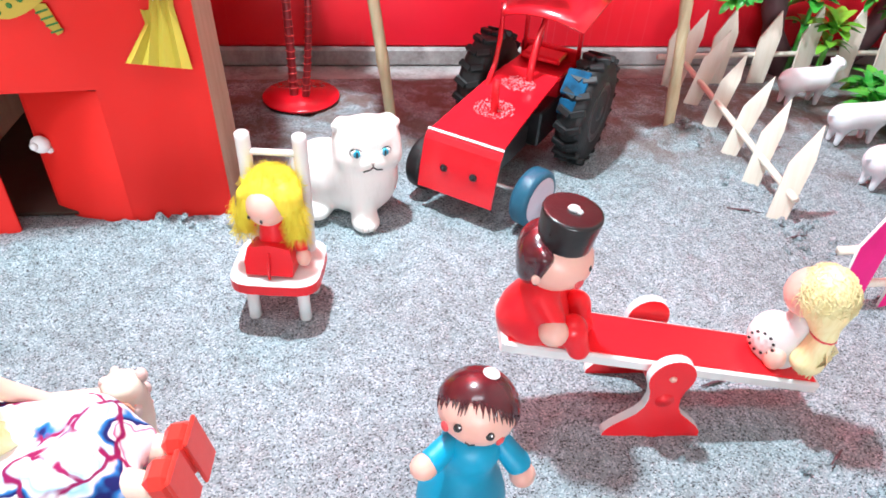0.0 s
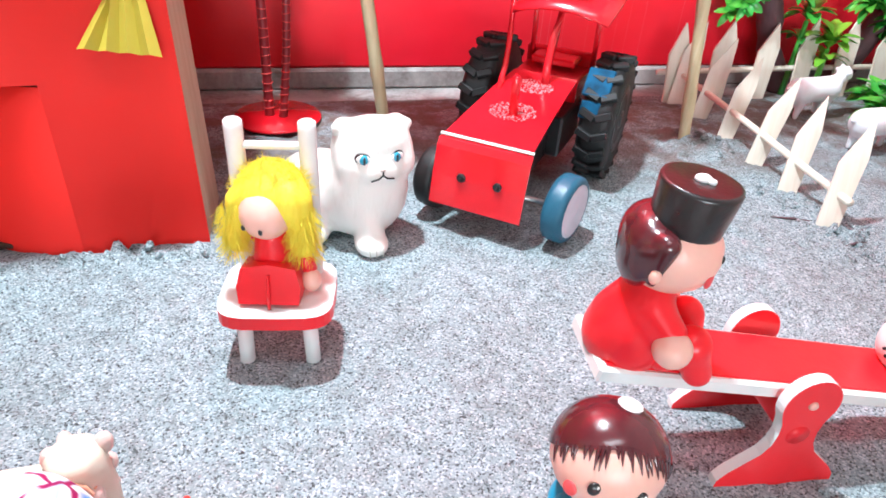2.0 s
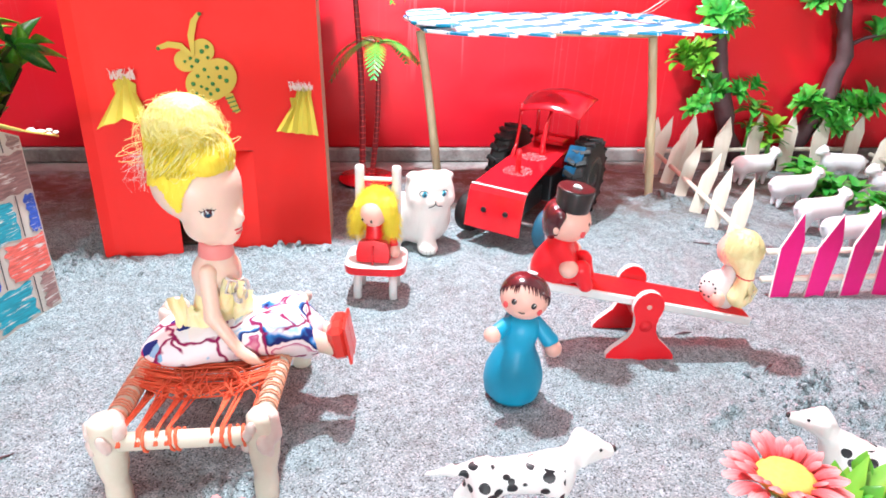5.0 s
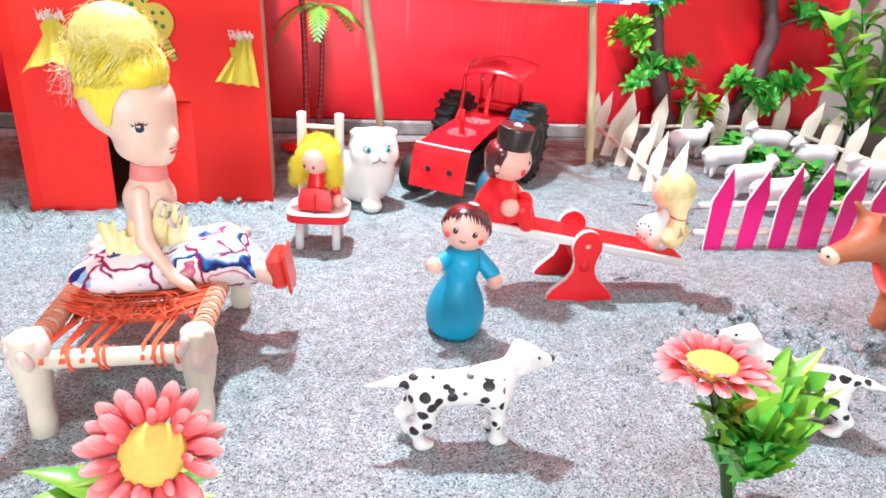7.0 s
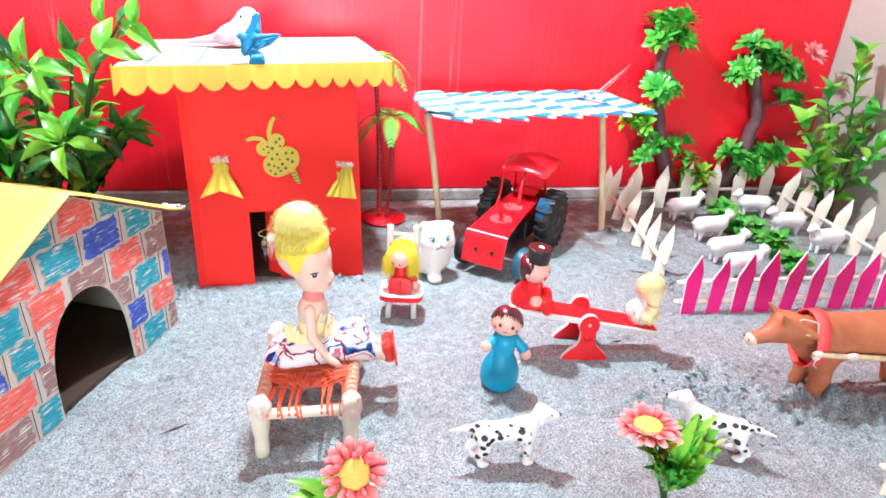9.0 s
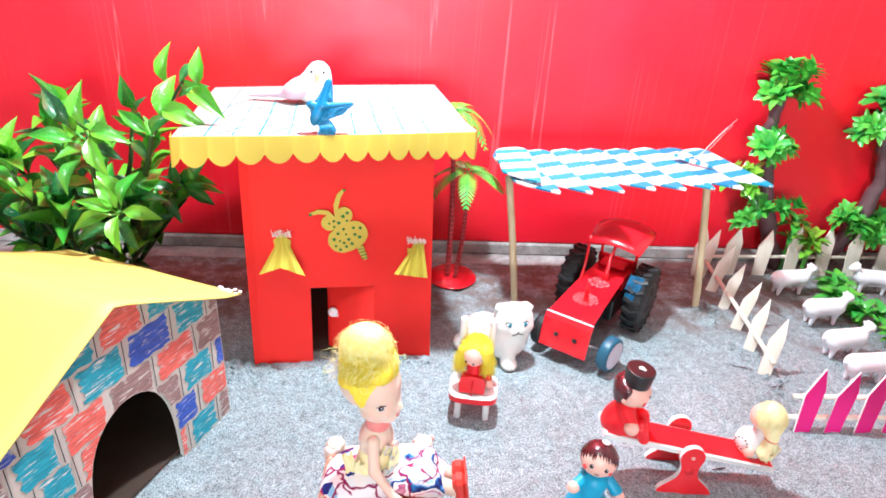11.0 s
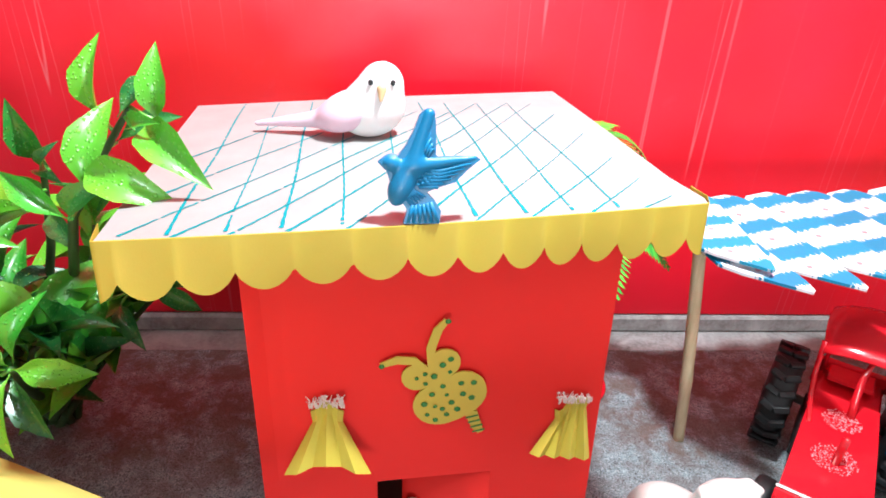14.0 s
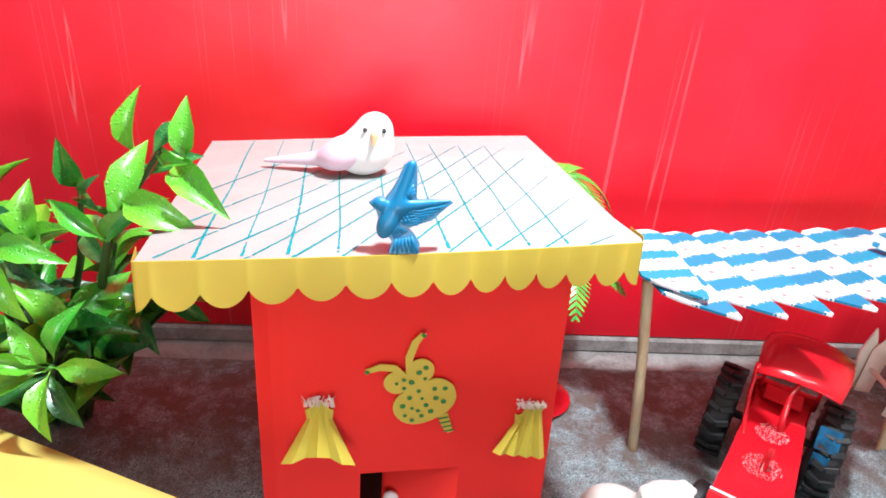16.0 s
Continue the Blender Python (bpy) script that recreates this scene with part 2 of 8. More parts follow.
def leaf_material(name, a, b, rough=0.33, dots=0.0):
    n = Nodes(name)
    info = n.add("ShaderNodeObjectInfo")
    geo = n.add("ShaderNodeNewGeometry")
    rnd = n.math("FRACT", n.math("ADD", info.outputs["Random"], geo.outputs["Random Per Island"]))
    col = n.mix(rnd, a, b)
    col = n.mix(n.ramp(n.noise(160, 3), (0.45, 0.0), (0.75, 0.28)), col, (0.16, 0.38, 0.03))
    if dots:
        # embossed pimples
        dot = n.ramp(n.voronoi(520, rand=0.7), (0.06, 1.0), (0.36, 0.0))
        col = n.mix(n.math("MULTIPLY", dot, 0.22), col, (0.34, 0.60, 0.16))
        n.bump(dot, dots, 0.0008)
    else:
        n.bump(n.noise(420, 3), 0.2, 0.0006)
    return n.done(col, rough, spec=0.6, coat=0.5)


def petal_material():
    n = Nodes("coral_petal_with_pale_tip")
    sep = n.add("ShaderNodeSeparateXYZ")
    n.link(n.co, sep.inputs[0])
    t = n.math("ADD", sep.outputs[1], n.math("MULTIPLY", n.math("SUBTRACT", n.noise(1.0, 2, co=n.scaled(22, 2, 2)), 0.5), 0.35))
    col = n.ramp(t, (0.15, (0.72, 0.045, 0.06)), (0.66, (0.84, 0.16, 0.17)), (1.0, (0.88, 0.44, 0.43)))
    n.bump(n.noise(1.0, 2, co=n.scaled(26, 1.5, 1)), 0.25, 0.05)
    return n.done(col, 0.5, spec=0.35)


def streaky(name, a, b, sx, sy, sz, rough=0.55, bump=0.3):
    """Fibres or wood grain drawn out along one axis."""
    n = Nodes(name)
    g = n.noise(1.0, 4, 0.6, co=n.scaled(sx, sy, sz), dist=0.3)
    col = n.mix(n.ramp(g, (0.3, 0.0), (0.7, 1.0)), a, b)
    col = n.mix(n.ramp(n.noise(70, 3), (0.5, 0.0), (0.8, 0.3)), col, tuple(c * 0.7 for c in b))
    n.bump(g, bump, 0.0006)
    return n.done(col, rough, spec=0.35)


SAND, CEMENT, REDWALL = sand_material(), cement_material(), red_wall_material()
PLASTER = surface("pale_grey_plaster", (0.42, 0.38, 0.34), (0.32, 0.29, 0.26), 0.85, 5, 160, 0.3)
WHITEWALL = surface("white_distemper", (0.74, 0.74, 0.73), (0.66, 0.65, 0.63), 0.85, 4, 120, 0.2)
REDPAPER = surface("red_craft_paper", (0.82, 0.020, 0.014), (0.76, 0.015, 0.010), 0.62, 14, 1500, 0.08, spec=0.3)
CARD = surface("grey_cardboard", (0.58, 0.53, 0.48), (0.46, 0.42, 0.38), 0.85, 70, 1200, 0.3)
STRAWCARD = streaky("straw_coloured_card", (0.56, 0.46, 0.34), (0.44, 0.34, 0.24), 90, 90, 14, 0.85, 0.4)
# dark brown that stands in for the unlit insides of house and kennel
INSIDESHADE = surface("dark_inside_shade", (0.055, 0.032, 0.022), (0.035, 0.020, 0.014), 0.9, 70, 1200, 0.3)
ROOFCARD = surface("white_faced_card", (0.37, 0.355, 0.34), (0.29, 0.27, 0.25), 0.75, 40, 1400, 0.2, wear=0.5)
YELLOW = surface("yellow_craft_paper", (0.58, 0.43, 0.05), (0.50, 0.36, 0.035), 0.6, 30, 1400, 0.1)
PALEYELLOW = surface("pale_yellow_chart_paper", (0.78, 0.64, 0.16), (0.72, 0.56, 0.10), 0.6, 14, 1200, 0.08)
OLIVEY = surface("pleated_yellow_paper", (0.58, 0.47, 0.06), (0.48, 0.38, 0.04), 0.6, 60, 1400, 0.1)
GREENINK = surface("green_ink", (0.02, 0.17, 0.03), (0.05, 0.25, 0.04), 0.6, 200)
PENBLUE = surface("teal_pen_ink", (0.0, 0.23, 0.26), (0.0, 0.30, 0.34), 0.7, 300, spec=0.1)
PENBLACK = surface("black_pen_ink", (0.03, 0.03, 0.04), (0.10, 0.09, 0.09), 0.5, 300)
GLUE = surface("dried_glue", (0.74, 0.62, 0.56), (0.66, 0.42, 0.38), 0.35, 300, 900, 0.5)
BLUEPL = surface("blue_moulded_plastic", (0.0, 0.17, 0.36), (0.0, 0.23, 0.44), 0.42, 120, 900, 0.1, coat=0.12)
CATGLAZE = fur_relief()
CHALK = surface("white_painted_clay", (0.80, 0.78, 0.77), (0.72, 0.68, 0.68), 0.6, 120, 900, 0.25)
LILAC = surface("pale_lilac_clay", (0.70, 0.48, 0.58), (0.76, 0.62, 0.68), 0.6, 90, 900, 0.25)
BEAK = surface("peach_paint", (0.80, 0.52, 0.28), (0.72, 0.42, 0.20), 0.5, 200)
EYEBLUE = surface("turquoise_glazed_eye", (0.02, 0.30, 0.46), (0.05, 0.45, 0.58), 0.15, 400, coat=0.5)
BLACK = surface("black_paint", (0.010, 0.009, 0.010), (0.025, 0.022, 0.022), 0.32, 150, coat=0.3)
DARKHAIR = surface("dark_brown_enamel", (0.055, 0.010, 0.014), (0.13, 0.020, 0.024), 0.22, 110, 500, 0.1, coat=0.5)
SKIN = surface("peach_enamel", (0.84, 0.49, 0.40), (0.78, 0.41, 0.33), 0.38, 120, 700, 0.06, sss=0.1)
VINYL = surface("pale_vinyl", (0.84, 0.64, 0.52), (0.80, 0.57, 0.45), 0.4, 80, 700, 0.06, sss=0.15)
ROSE = surface("rose_paint", (0.70, 0.06, 0.07), (0.75, 0.12, 0.11), 0.4, 200)
REDENAMEL = surface("red_enamel", (0.84, 0.014, 0.024), (0.76, 0.010, 0.018), 0.34, 90, 700, 0.08, spec=0.4, coat=0.12)
BLUEENAMEL = surface("turquoise_enamel", (0.0, 0.34, 0.56), (0.0, 0.28, 0.48), 0.46, 60, 700, 0.08, coat=0.08)
WHITEENAMEL = surface("white_enamel", (0.80, 0.79, 0.77), (0.70, 0.67, 0.64), 0.4, 110, 700, 0.12)
WHITECLOTH = surface("white_cloth", (0.78, 0.76, 0.74), (0.68, 0.64, 0.62), 0.85, 200, 1800, 0.4)
GOLDCLOTH = surface("gold_lame_cloth", (0.90, 0.80, 0.36), (0.94, 0.92, 0.84), 0.4, 200, 1200, 0.5)
TRACTORRED = surface("glossy_red_tin", (0.76, 0.010, 0.022), (0.62, 0.006, 0.014), 0.2, 60, 500, 0.06, coat=0.6)
SPECKLE = surface("white_primer_specks", (0.76, 0.13, 0.16), (0.85, 0.46, 0.49), 0.6, 700, 1500, 0.6, wear=1.0)
TYRE = surface("black_rubber", (0.007, 0.007, 0.008), (0.020, 0.018, 0.016), 0.55, 140, 900, 0.3)
TYREBLUE = surface("worn_blue_rubber", (0.015, 0.10, 0.17), (0.03, 0.16, 0.24), 0.4, 140, 900, 0.3)
HUB = surface("lilac_white_plastic_hub", (0.62, 0.58, 0.66), (0.52, 0.48, 0.55), 0.4, 90)
STEEL = surface("bare_steel", (0.55, 0.54, 0.53), (0.35, 0.33, 0.32), 0.35, 200, metal=1.0)
TEALCHIP = surface("peeling_blue_paint", (0.008, 0.10, 0.21), (0.005, 0.03, 0.06), 0.75, 160, wear=0.8, spec=0.15)
BOARD = streaky("pinkish_bare_board", (0.58, 0.46, 0.42), (0.46, 0.37, 0.34), 14, 260, 260)
BOARDEDGE = surface("brown_varnish", (0.30, 0.10, 0.045), (0.22, 0.07, 0.03), 0.4, 60, 700, 0.15)
STICK = streaky("bamboo_stick", (0.70, 0.58, 0.38), (0.52, 0.40, 0.22), 260, 260, 20)
PICKETPALE = streaky("pale_ice_cream_stick_wood", (0.86, 0.80, 0.69), (0.80, 0.71, 0.58), 380, 380, 20)
BEDWOOD = surface("cream_painted_wood", (0.76, 0.70, 0.58), (0.64, 0.54, 0.40), 0.5, 120, 600, 0.25)
MAGENTA = surface("magenta_poster_paint", (0.84, 0.004, 0.24), (0.72, 0.003, 0.18), 0.5, 120, 700, 0.15)
THREAD = streaky("coral_cotton_thread", (0.90, 0.19, 0.09), (0.76, 0.10, 0.045), 500, 500, 500, 0.85)
PEACHTHREAD = streaky("faded_peach_thread", (0.88, 0.52, 0.38), (0.80, 0.34, 0.20), 500, 500, 500, 0.9)
PALETHREAD = streaky("white_cotton_thread", (0.80, 0.76, 0.72), (0.66, 0.62, 0.58), 500, 500, 500, 0.9)
NECKBAND = surface("coral_pink_ribbon", (0.84, 0.26, 0.24), (0.80, 0.36, 0.34), 0.5, 90, 1200, 0.2)
STRAP = surface("coral_red_ribbon", (0.82, 0.09, 0.08), (0.74, 0.06, 0.06), 0.6, 90, 1200, 0.3)
HAIR = streaky("bright_yellow_doll_hair", (0.92, 0.78, 0.08), (0.84, 0.66, 0.04), 700, 700, 90, 0.55, 0.6)
PALEHAIR = streaky("pale_yellow_doll_hair", (0.90, 0.82, 0.50), (0.82, 0.70, 0.34), 700, 700, 90, 0.55, 0.6)
# paler copy of the yellow hair, with the bun's lit look in its colour
LITHAIR = streaky("pale_gold_lit_hair", (0.96, 0.90, 0.46), (0.93, 0.82, 0.22), 700, 700, 90, 0.5, 0.6)
SHOERED = surface("coral_red_vinyl", (0.80, 0.045, 0.030), (0.70, 0.030, 0.020), 0.35, 90, 700, 0.06, coat=0.2)
DRESS, SPOTTED, SLAT = dress_material(), spotted_material(), slat_material()
CRAYONS = [crayon_material("teal_crayon", (0.0, 0.34, 0.46)), crayon_material("coral_crayon", (0.84, 0.14, 0.11)), crayon_material("blue_crayon", (0.02, 0.09, 0.52)), crayon_material("mauve_crayon", (0.33, 0.19, 0.18))]
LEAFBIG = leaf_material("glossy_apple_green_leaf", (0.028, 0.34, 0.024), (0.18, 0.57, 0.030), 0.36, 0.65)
# darker copy of the apple-green leaf; the two rear sprigs are mostly this
LEAFSHADE = leaf_material("glossy_darker_green_leaf", (0.004, 0.105, 0.036), (0.026, 0.27, 0.030), 0.36, 0.65)
LEAFDARK = leaf_material("deep_green_plastic_leaf", (0.015, 0.26, 0.04), (0.08, 0.45, 0.05))
LEAFMID = leaf_material("mid_green_plastic_leaf", (0.02, 0.36, 0.05), (0.14, 0.55, 0.06))
LEAFLIGHT = leaf_material("fresh_green_plastic_leaf", (0.08, 0.40, 0.03), (0.26, 0.56, 0.05))
STEM = surface("dark_green_stem", (0.03, 0.09, 0.02), (0.06, 0.05, 0.02), 0.6, 100)
TWIG = surface("purple_brown_plastic_trunk", (0.13, 0.062, 0.07), (0.055, 0.028, 0.032), 0.6, 120, 500, 0.6)
PALMTRUNK = surface("red_brown_ringed_plastic", (0.34, 0.022, 0.03), (0.20, 0.014, 0.018), 0.4, 120, 500, 0.4)
PETALPLAIN = surface("coral_pink_petal", (0.76, 0.12, 0.13), (0.80, 0.40, 0.38), 0.5, 130, 800, 0.1, wear=0.7)
PETAL = petal_material()
POLLEN = surface("yellow_flower_heart", (0.82, 0.62, 0.14), (0.70, 0.45, 0.06), 0.7, 400, 900, 0.6)
COWHIDE = surface("orange_brown_rubber", (0.50, 0.17, 0.075), (0.30, 0.075, 0.03), 0.5, 45, 600, 0.15, wear=0.7)
COWNOSE = surface("cream_rubber", (0.72, 0.55, 0.40), (0.62, 0.42, 0.28), 0.5, 120)
SHEEP = surface("pale_grey_plastic", (0.90, 0.90, 0.92), (0.80, 0.80, 0.85), 0.5, 160, 700, 0.3)

# ---- mesh building ----


class M:
    """Collects the vertices and faces of one mesh."""

    def __init__(self):
        self.v, self.f, self.m, self.s = [], [], [], []

    def add(self, verts, faces, mi=0, smooth=True, at=None):
        k = len(self.v)
        if at is not None:
            verts = [at @ Vector(p) for p in verts]
        self.v += [tuple(p) for p in verts]
        for f in faces:
            self.f.append(tuple(i + k for i in f))
            self.m.append(mi)
            self.s.append(smooth)
        return self

    def join(self, other, at):
        k = len(self.v)
        self.v += [tuple(at @ Vector(p)) for p in other.v]
        self.f += [tuple(i + k for i in f) for f in other.f]
        self.m += other.m
        self.s += other.s
        return self

    def box(self, c, size, rot=(0, 0, 0), b=0.0005, mi=0):
        """A block with chamfered edges."""
        at = pose(*c, *rot)
        hx, hy, hz = (s / 2 for s in size)
        b = min(b, hx * 0.6, hy * 0.6, hz * 0.6)
        bm = bmesh.new()
        bmesh.ops.create_cube(bm, size=1)
        for q in bm.verts:
            q.co = Vector((q.co.x * 2 * hx, q.co.y * 2 * hy, q.co.z * 2 * hz))
        bmesh.ops.bevel(bm, geom=bm.edges[:], offset=b, segments=1, affect="EDGES")
        self.bm(bm, mi, False, at)
        return self

    def bm(self, bm, mi=0, smooth=True, at=None):
        bm.verts.index_update()
        self.add([q.co.copy() for q in bm.verts], [[q.index for q in f.verts] for f in bm.faces], mi, smooth, at)
        bm.free()
        return self

    def tube(self, pts, radii, n=8, mi=0, caps=True):
        pts = [Vector(p) for p in pts]
        if not isinstance(radii, (list, tuple)):
            radii = [radii] * len(pts)
        verts, faces, up = [], [], Vector((0.13, 0.21, 0.97))
        for i, p in enumerate(pts):
            d = (pts[min(i + 1, len(pts) - 1)] - pts[max(i - 1, 0)]).normalized()
            a = d.cross(up)
            if a.length < 0.05:
                a = d.cross(Vector((1, 0, 0)))
            a.normalize()
            c = d.cross(a)
            up = -c if abs(up.dot(c)) < 0 else up
            for j in range(n):
                w = 2 * math.pi * j / n
                verts.append(p + (a * math.cos(w) + c * math.sin(w)) * radii[i])
        for i in range(len(pts) - 1):
            for j in range(n):
                k = (j + 1) % n
                faces.append((i * n + j, i * n + k, (i + 1) * n + k, (i + 1) * n + j))
        if caps:
            faces.append(tuple(reversed(range(n))))
            faces.append(tuple(range((len(pts) - 1) * n, len(pts) * n)))
        return self.add(verts, faces, mi)

    def lathe(self, prof, n=24, at=None, mi=0):
        verts, faces = [], []
        for r, z in prof:
            for j in range(n):
                w = 2 * math.pi * j / n
                verts.append((max(r, 1e-5) * math.cos(w), max(r, 1e-5) * math.sin(w), z))
        for i in range(len(prof) - 1):
            for j in range(n):
                k = (j + 1) % n
                faces.append((i * n + j, i * n + k, (i + 1) * n + k, (i + 1) * n + j))
        faces.append(tuple(reversed(range(n))))
        faces.append(tuple(range((len(prof) - 1) * n, len(prof) * n)))
        return self.add(verts, faces, mi, True, at)

    def ball(self, c, r, mi=0, n=16, rot=(0, 0, 0)):
        r = (r, r, r) if isinstance(r, (int, float)) else r
        prof = [(math.sin(math.pi * i / 10), -math.cos(math.pi * i / 10)) for i in range(11)]
        return self.lathe(prof, n, pose(*c, *rot) @ Matrix.Diagonal((*r, 1)), mi)

    def prism(self, poly, depth, at=None, mi=0, side=None):
        """A flat outline in x, z given thickness along y."""
        n = len(poly)
        verts = [(x, -depth / 2, z) for x, z in poly] + [(x, depth / 2, z) for x, z in poly]
        self.add(verts, [tuple(range(n)), tuple(reversed(range(n, 2 * n)))], mi, False, at)
        self.add(verts, [(i, i + n, (i + 1) % n + n, (i + 1) % n) for i in range(n)], mi if side is None else side, False, at)
        return self

    def net(self, prims, k=0.002, h=0.0008, mi=0):
        """A smooth skin over blended balls and limbs: ("e", centre, radii, turn) or ("c", from, to, r1, r2)."""
        lo = np.array([1e9] * 3)
        hi = -lo
        for p in prims:
            r = max(p[2]) if p[0] == "e" else max(p[3], p[4])
            for c in ([p[1]] if p[0] == "e" else [p[1], p[2]]):
                lo, hi = np.minimum(lo, np.array(c) - r), np.maximum(hi, np.array(c) + r)
        lo, hi = lo - 3 * h - k, hi + 3 * h + k
        ax = [np.arange(lo[i], hi[i] + h, h) for i in range(3)]
        g = np.stack(np.meshgrid(*ax, indexing="ij"), -1)
        acc = np.zeros(g.shape[:3])
        for p in prims:
            if p[0] == "e":
                rot = np.array(Euler([radians(a) for a in (p[3] if len(p) > 3 else (0, 0, 0))]).to_matrix())
                q = (g - np.array(p[1])) @ rot
                r = np.array(p[2])
                k0 = np.sqrt(((q / r) ** 2).sum(-1)) + 1e-9
                k1 = np.sqrt(((q / r ** 2) ** 2).sum(-1)) + 1e-9
                d = k0 * (k0 - 1) / k1
            else:
                a, b = np.array(p[1], float), np.array(p[2], float)
                ab = b - a
                t = np.clip(((g - a) @ ab) / max(ab @ ab, 1e-12), 0, 1)
                d = np.sqrt(((g - a - t[..., None] * ab) ** 2).sum(-1)) - (p[3] + t * (p[4] - p[3]))
            acc += np.exp(-np.clip(d / k, -60, 60))
        d = -k * np.log(acc + 1e-30)
        nx, ny, nz = d.shape
        cs = np.zeros((nx - 1, ny - 1, nz - 1, 3))
        cn = np.zeros((nx - 1, ny - 1, nz - 1))
        for a in range(3):
            o = [i for i in range(3) if i != a]
            for u in (0, 1):
                for w in (0, 1):
                    s0 = [slice(0, -1)] * 3
                    for axis, val in ((o[0], u), (o[1], w)):
                        s0[axis] = slice(val, d.shape[axis] - 1 + val)
                    s1 = list(s0)
                    s0[a], s1[a] = slice(0, -1), slice(1, None)
                    d0, d1 = d[tuple(s0)], d[tuple(s1)]
                    cross = (d0 < 0) != (d1 < 0)
                    t = np.where(cross, d0 / np.where(cross, d0 - d1, 1), 0)
                    pt = g[tuple(s0)] + 0
                    pt[..., a] += t * h
                    cs += pt * cross[..., None]
                    cn += cross
        on = cn > 0
        idx = -np.ones(on.shape, int)
        idx[on] = np.arange(on.sum())
        verts = cs[on] / cn[on][:, None]
        quads = []
        for a in range(3):
            o = [i for i in range(3) if i != a]
            s0 = [slice(1, -1)] * 3
            s1 = list(s0)
            s0[a], s1[a] = slice(0, -1), slice(1, None)
            in0, in1 = d[tuple(s0)] < 0, d[tuple(s1)] < 0
            for flip, hit in ((False, in0 & ~in1), (True, ~in0 & in1)):
                ii = np.argwhere(hit)
                if not len(ii):
                    continue
                base = ii.copy()
                base[:, o[0]] += 1
                base[:, o[1]] += 1
                corner = []
                for u, w in ((-1, -1), (0, -1), (0, 0), (-1, 0)):
                    c = base.copy()
                    c[:, o[0]] += u
                    c[:, o[1]] += w
                    corner.append(idx[c[:, 0], c[:, 1], c[:, 2]])
                q = np.stack(corner, 1)
                quads.append(q[:, ::-1] if (flip != (a == 1)) else q)
        q = np.concatenate(quads)
        q = q[(q >= 0).all(1)]
        return self.add(verts.tolist(), q.tolist(), mi, True)

    def leaf(self, at, length, width, bend=0.3, fold=0.25, mi=0, n=5, blunt=0.0):
        """One folded, curved leaf along +y of its own space."""
        verts, faces = [], []
        for i in range(n + 1):
            t = i / n
            u = t ** (0.92 + 0.75 * blunt)
            w = width / 2 * (math.sin(math.pi * u) ** (0.85 - 0.35 * blunt) if 0 < t < 1 else (0.22 if t and blunt else 0.03))
            a = bend * t
            if blunt == 0:
                q = max(t - 0.12, 0) / 0.88
                w = width / 2 * max(math.sin(math.pi * q ** 0.86), 0) ** 0.95 * (1 + 0.05 * math.sin(t * 23)) * (1 - 0.25 * q ** 4) + length * 0.010 * (1 - t)
                y, z = length * (t - 0.06 * bend * t ** 3), length * (0.16 * math.sin(math.pi * t) - 0.45 * math.sin(a) * t)
                verts += [(k * w, y, z + fold * w * abs(k) ** 1.6) for k in (-1, -0.55, 0, 0.55, 1)]
                continue
            y, z = length * t * math.cos(a * 0.6), -length * t * math.sin(a) * 0.7 + length * 0.18 * math.sin(math.pi * t)
            verts += [(k * w, y, z + fold * w * k * k) for k in (-1, -0.6, 0, 0.6, 1)]
        c = 5
        for i in range(n):
            k = i * c
            faces += [(k + j, k + j + 1, k + j + 1 + c, k + j + c) for j in range(c - 1)]
        return self.add(verts, faces, mi, True, at)

    def mesh(self, name, mats):
        me = bpy.data.meshes.new(name)
        me.from_pydata([tuple(p) for p in self.v], [], self.f)
        for m in mats:
            me.materials.append(m)
        me.polygons.foreach_set("material_index", self.m)
        me.polygons.foreach_set("use_smooth", self.s)
        me.update()
        return me


def mats_of(material):
    return list(material) if isinstance(material, (list, tuple)) else [material]


def thing(name, at, label, category, group="", kind=""):
    """An Empty at a thing's base; its parts hang under it."""
    ob = new(name)
    ob.matrix_basis = at if isinstance(at, Matrix) else pose(*at)
    ob.empty_display_size = 0.01
    return tagged(ob, label, category, group, kind)


def part(name, m, material, parent, label="", at=None):
    data = m if isinstance(m, bpy.types.Mesh) else m.mesh(name, mats_of(material))
    ob = new(name, data)
    ob.parent = parent
    if at is not None:
        ob.matrix_basis = at
    return tagged(ob, label)


def solid(name, m, material, at, label, category, group="", kind=""):
    """A thing that is one mesh."""
    ob = new(name, m.mesh(name, mats_of(material)))
    ob.matrix_basis = at if isinstance(at, Matrix) else pose(*at)
    return tagged(ob, label, category, group, kind)


rng = random.Random(7)

# ---- the setting ----


def lattice(x, y, cell, seed):
    """Smooth value noise, -1 to 1."""
    r = np.random.RandomState(seed).rand(128, 128) * 2 - 1
    u, w = x / cell, y / cell
    i, j = np.floor(u).astype(int), np.floor(w).astype(int)
    a, b = u - i, w - j
    a, b = a * a * (3 - 2 * a), b * b * (3 - 2 * b)
    q = lambda m, k: r[m % 128, k % 128]
    return (q(i, j) * (1 - a) + q(i + 1, j) * a) * (1 - b) + (q(i, j + 1) * (1 - a) + q(i + 1, j + 1) * a) * b


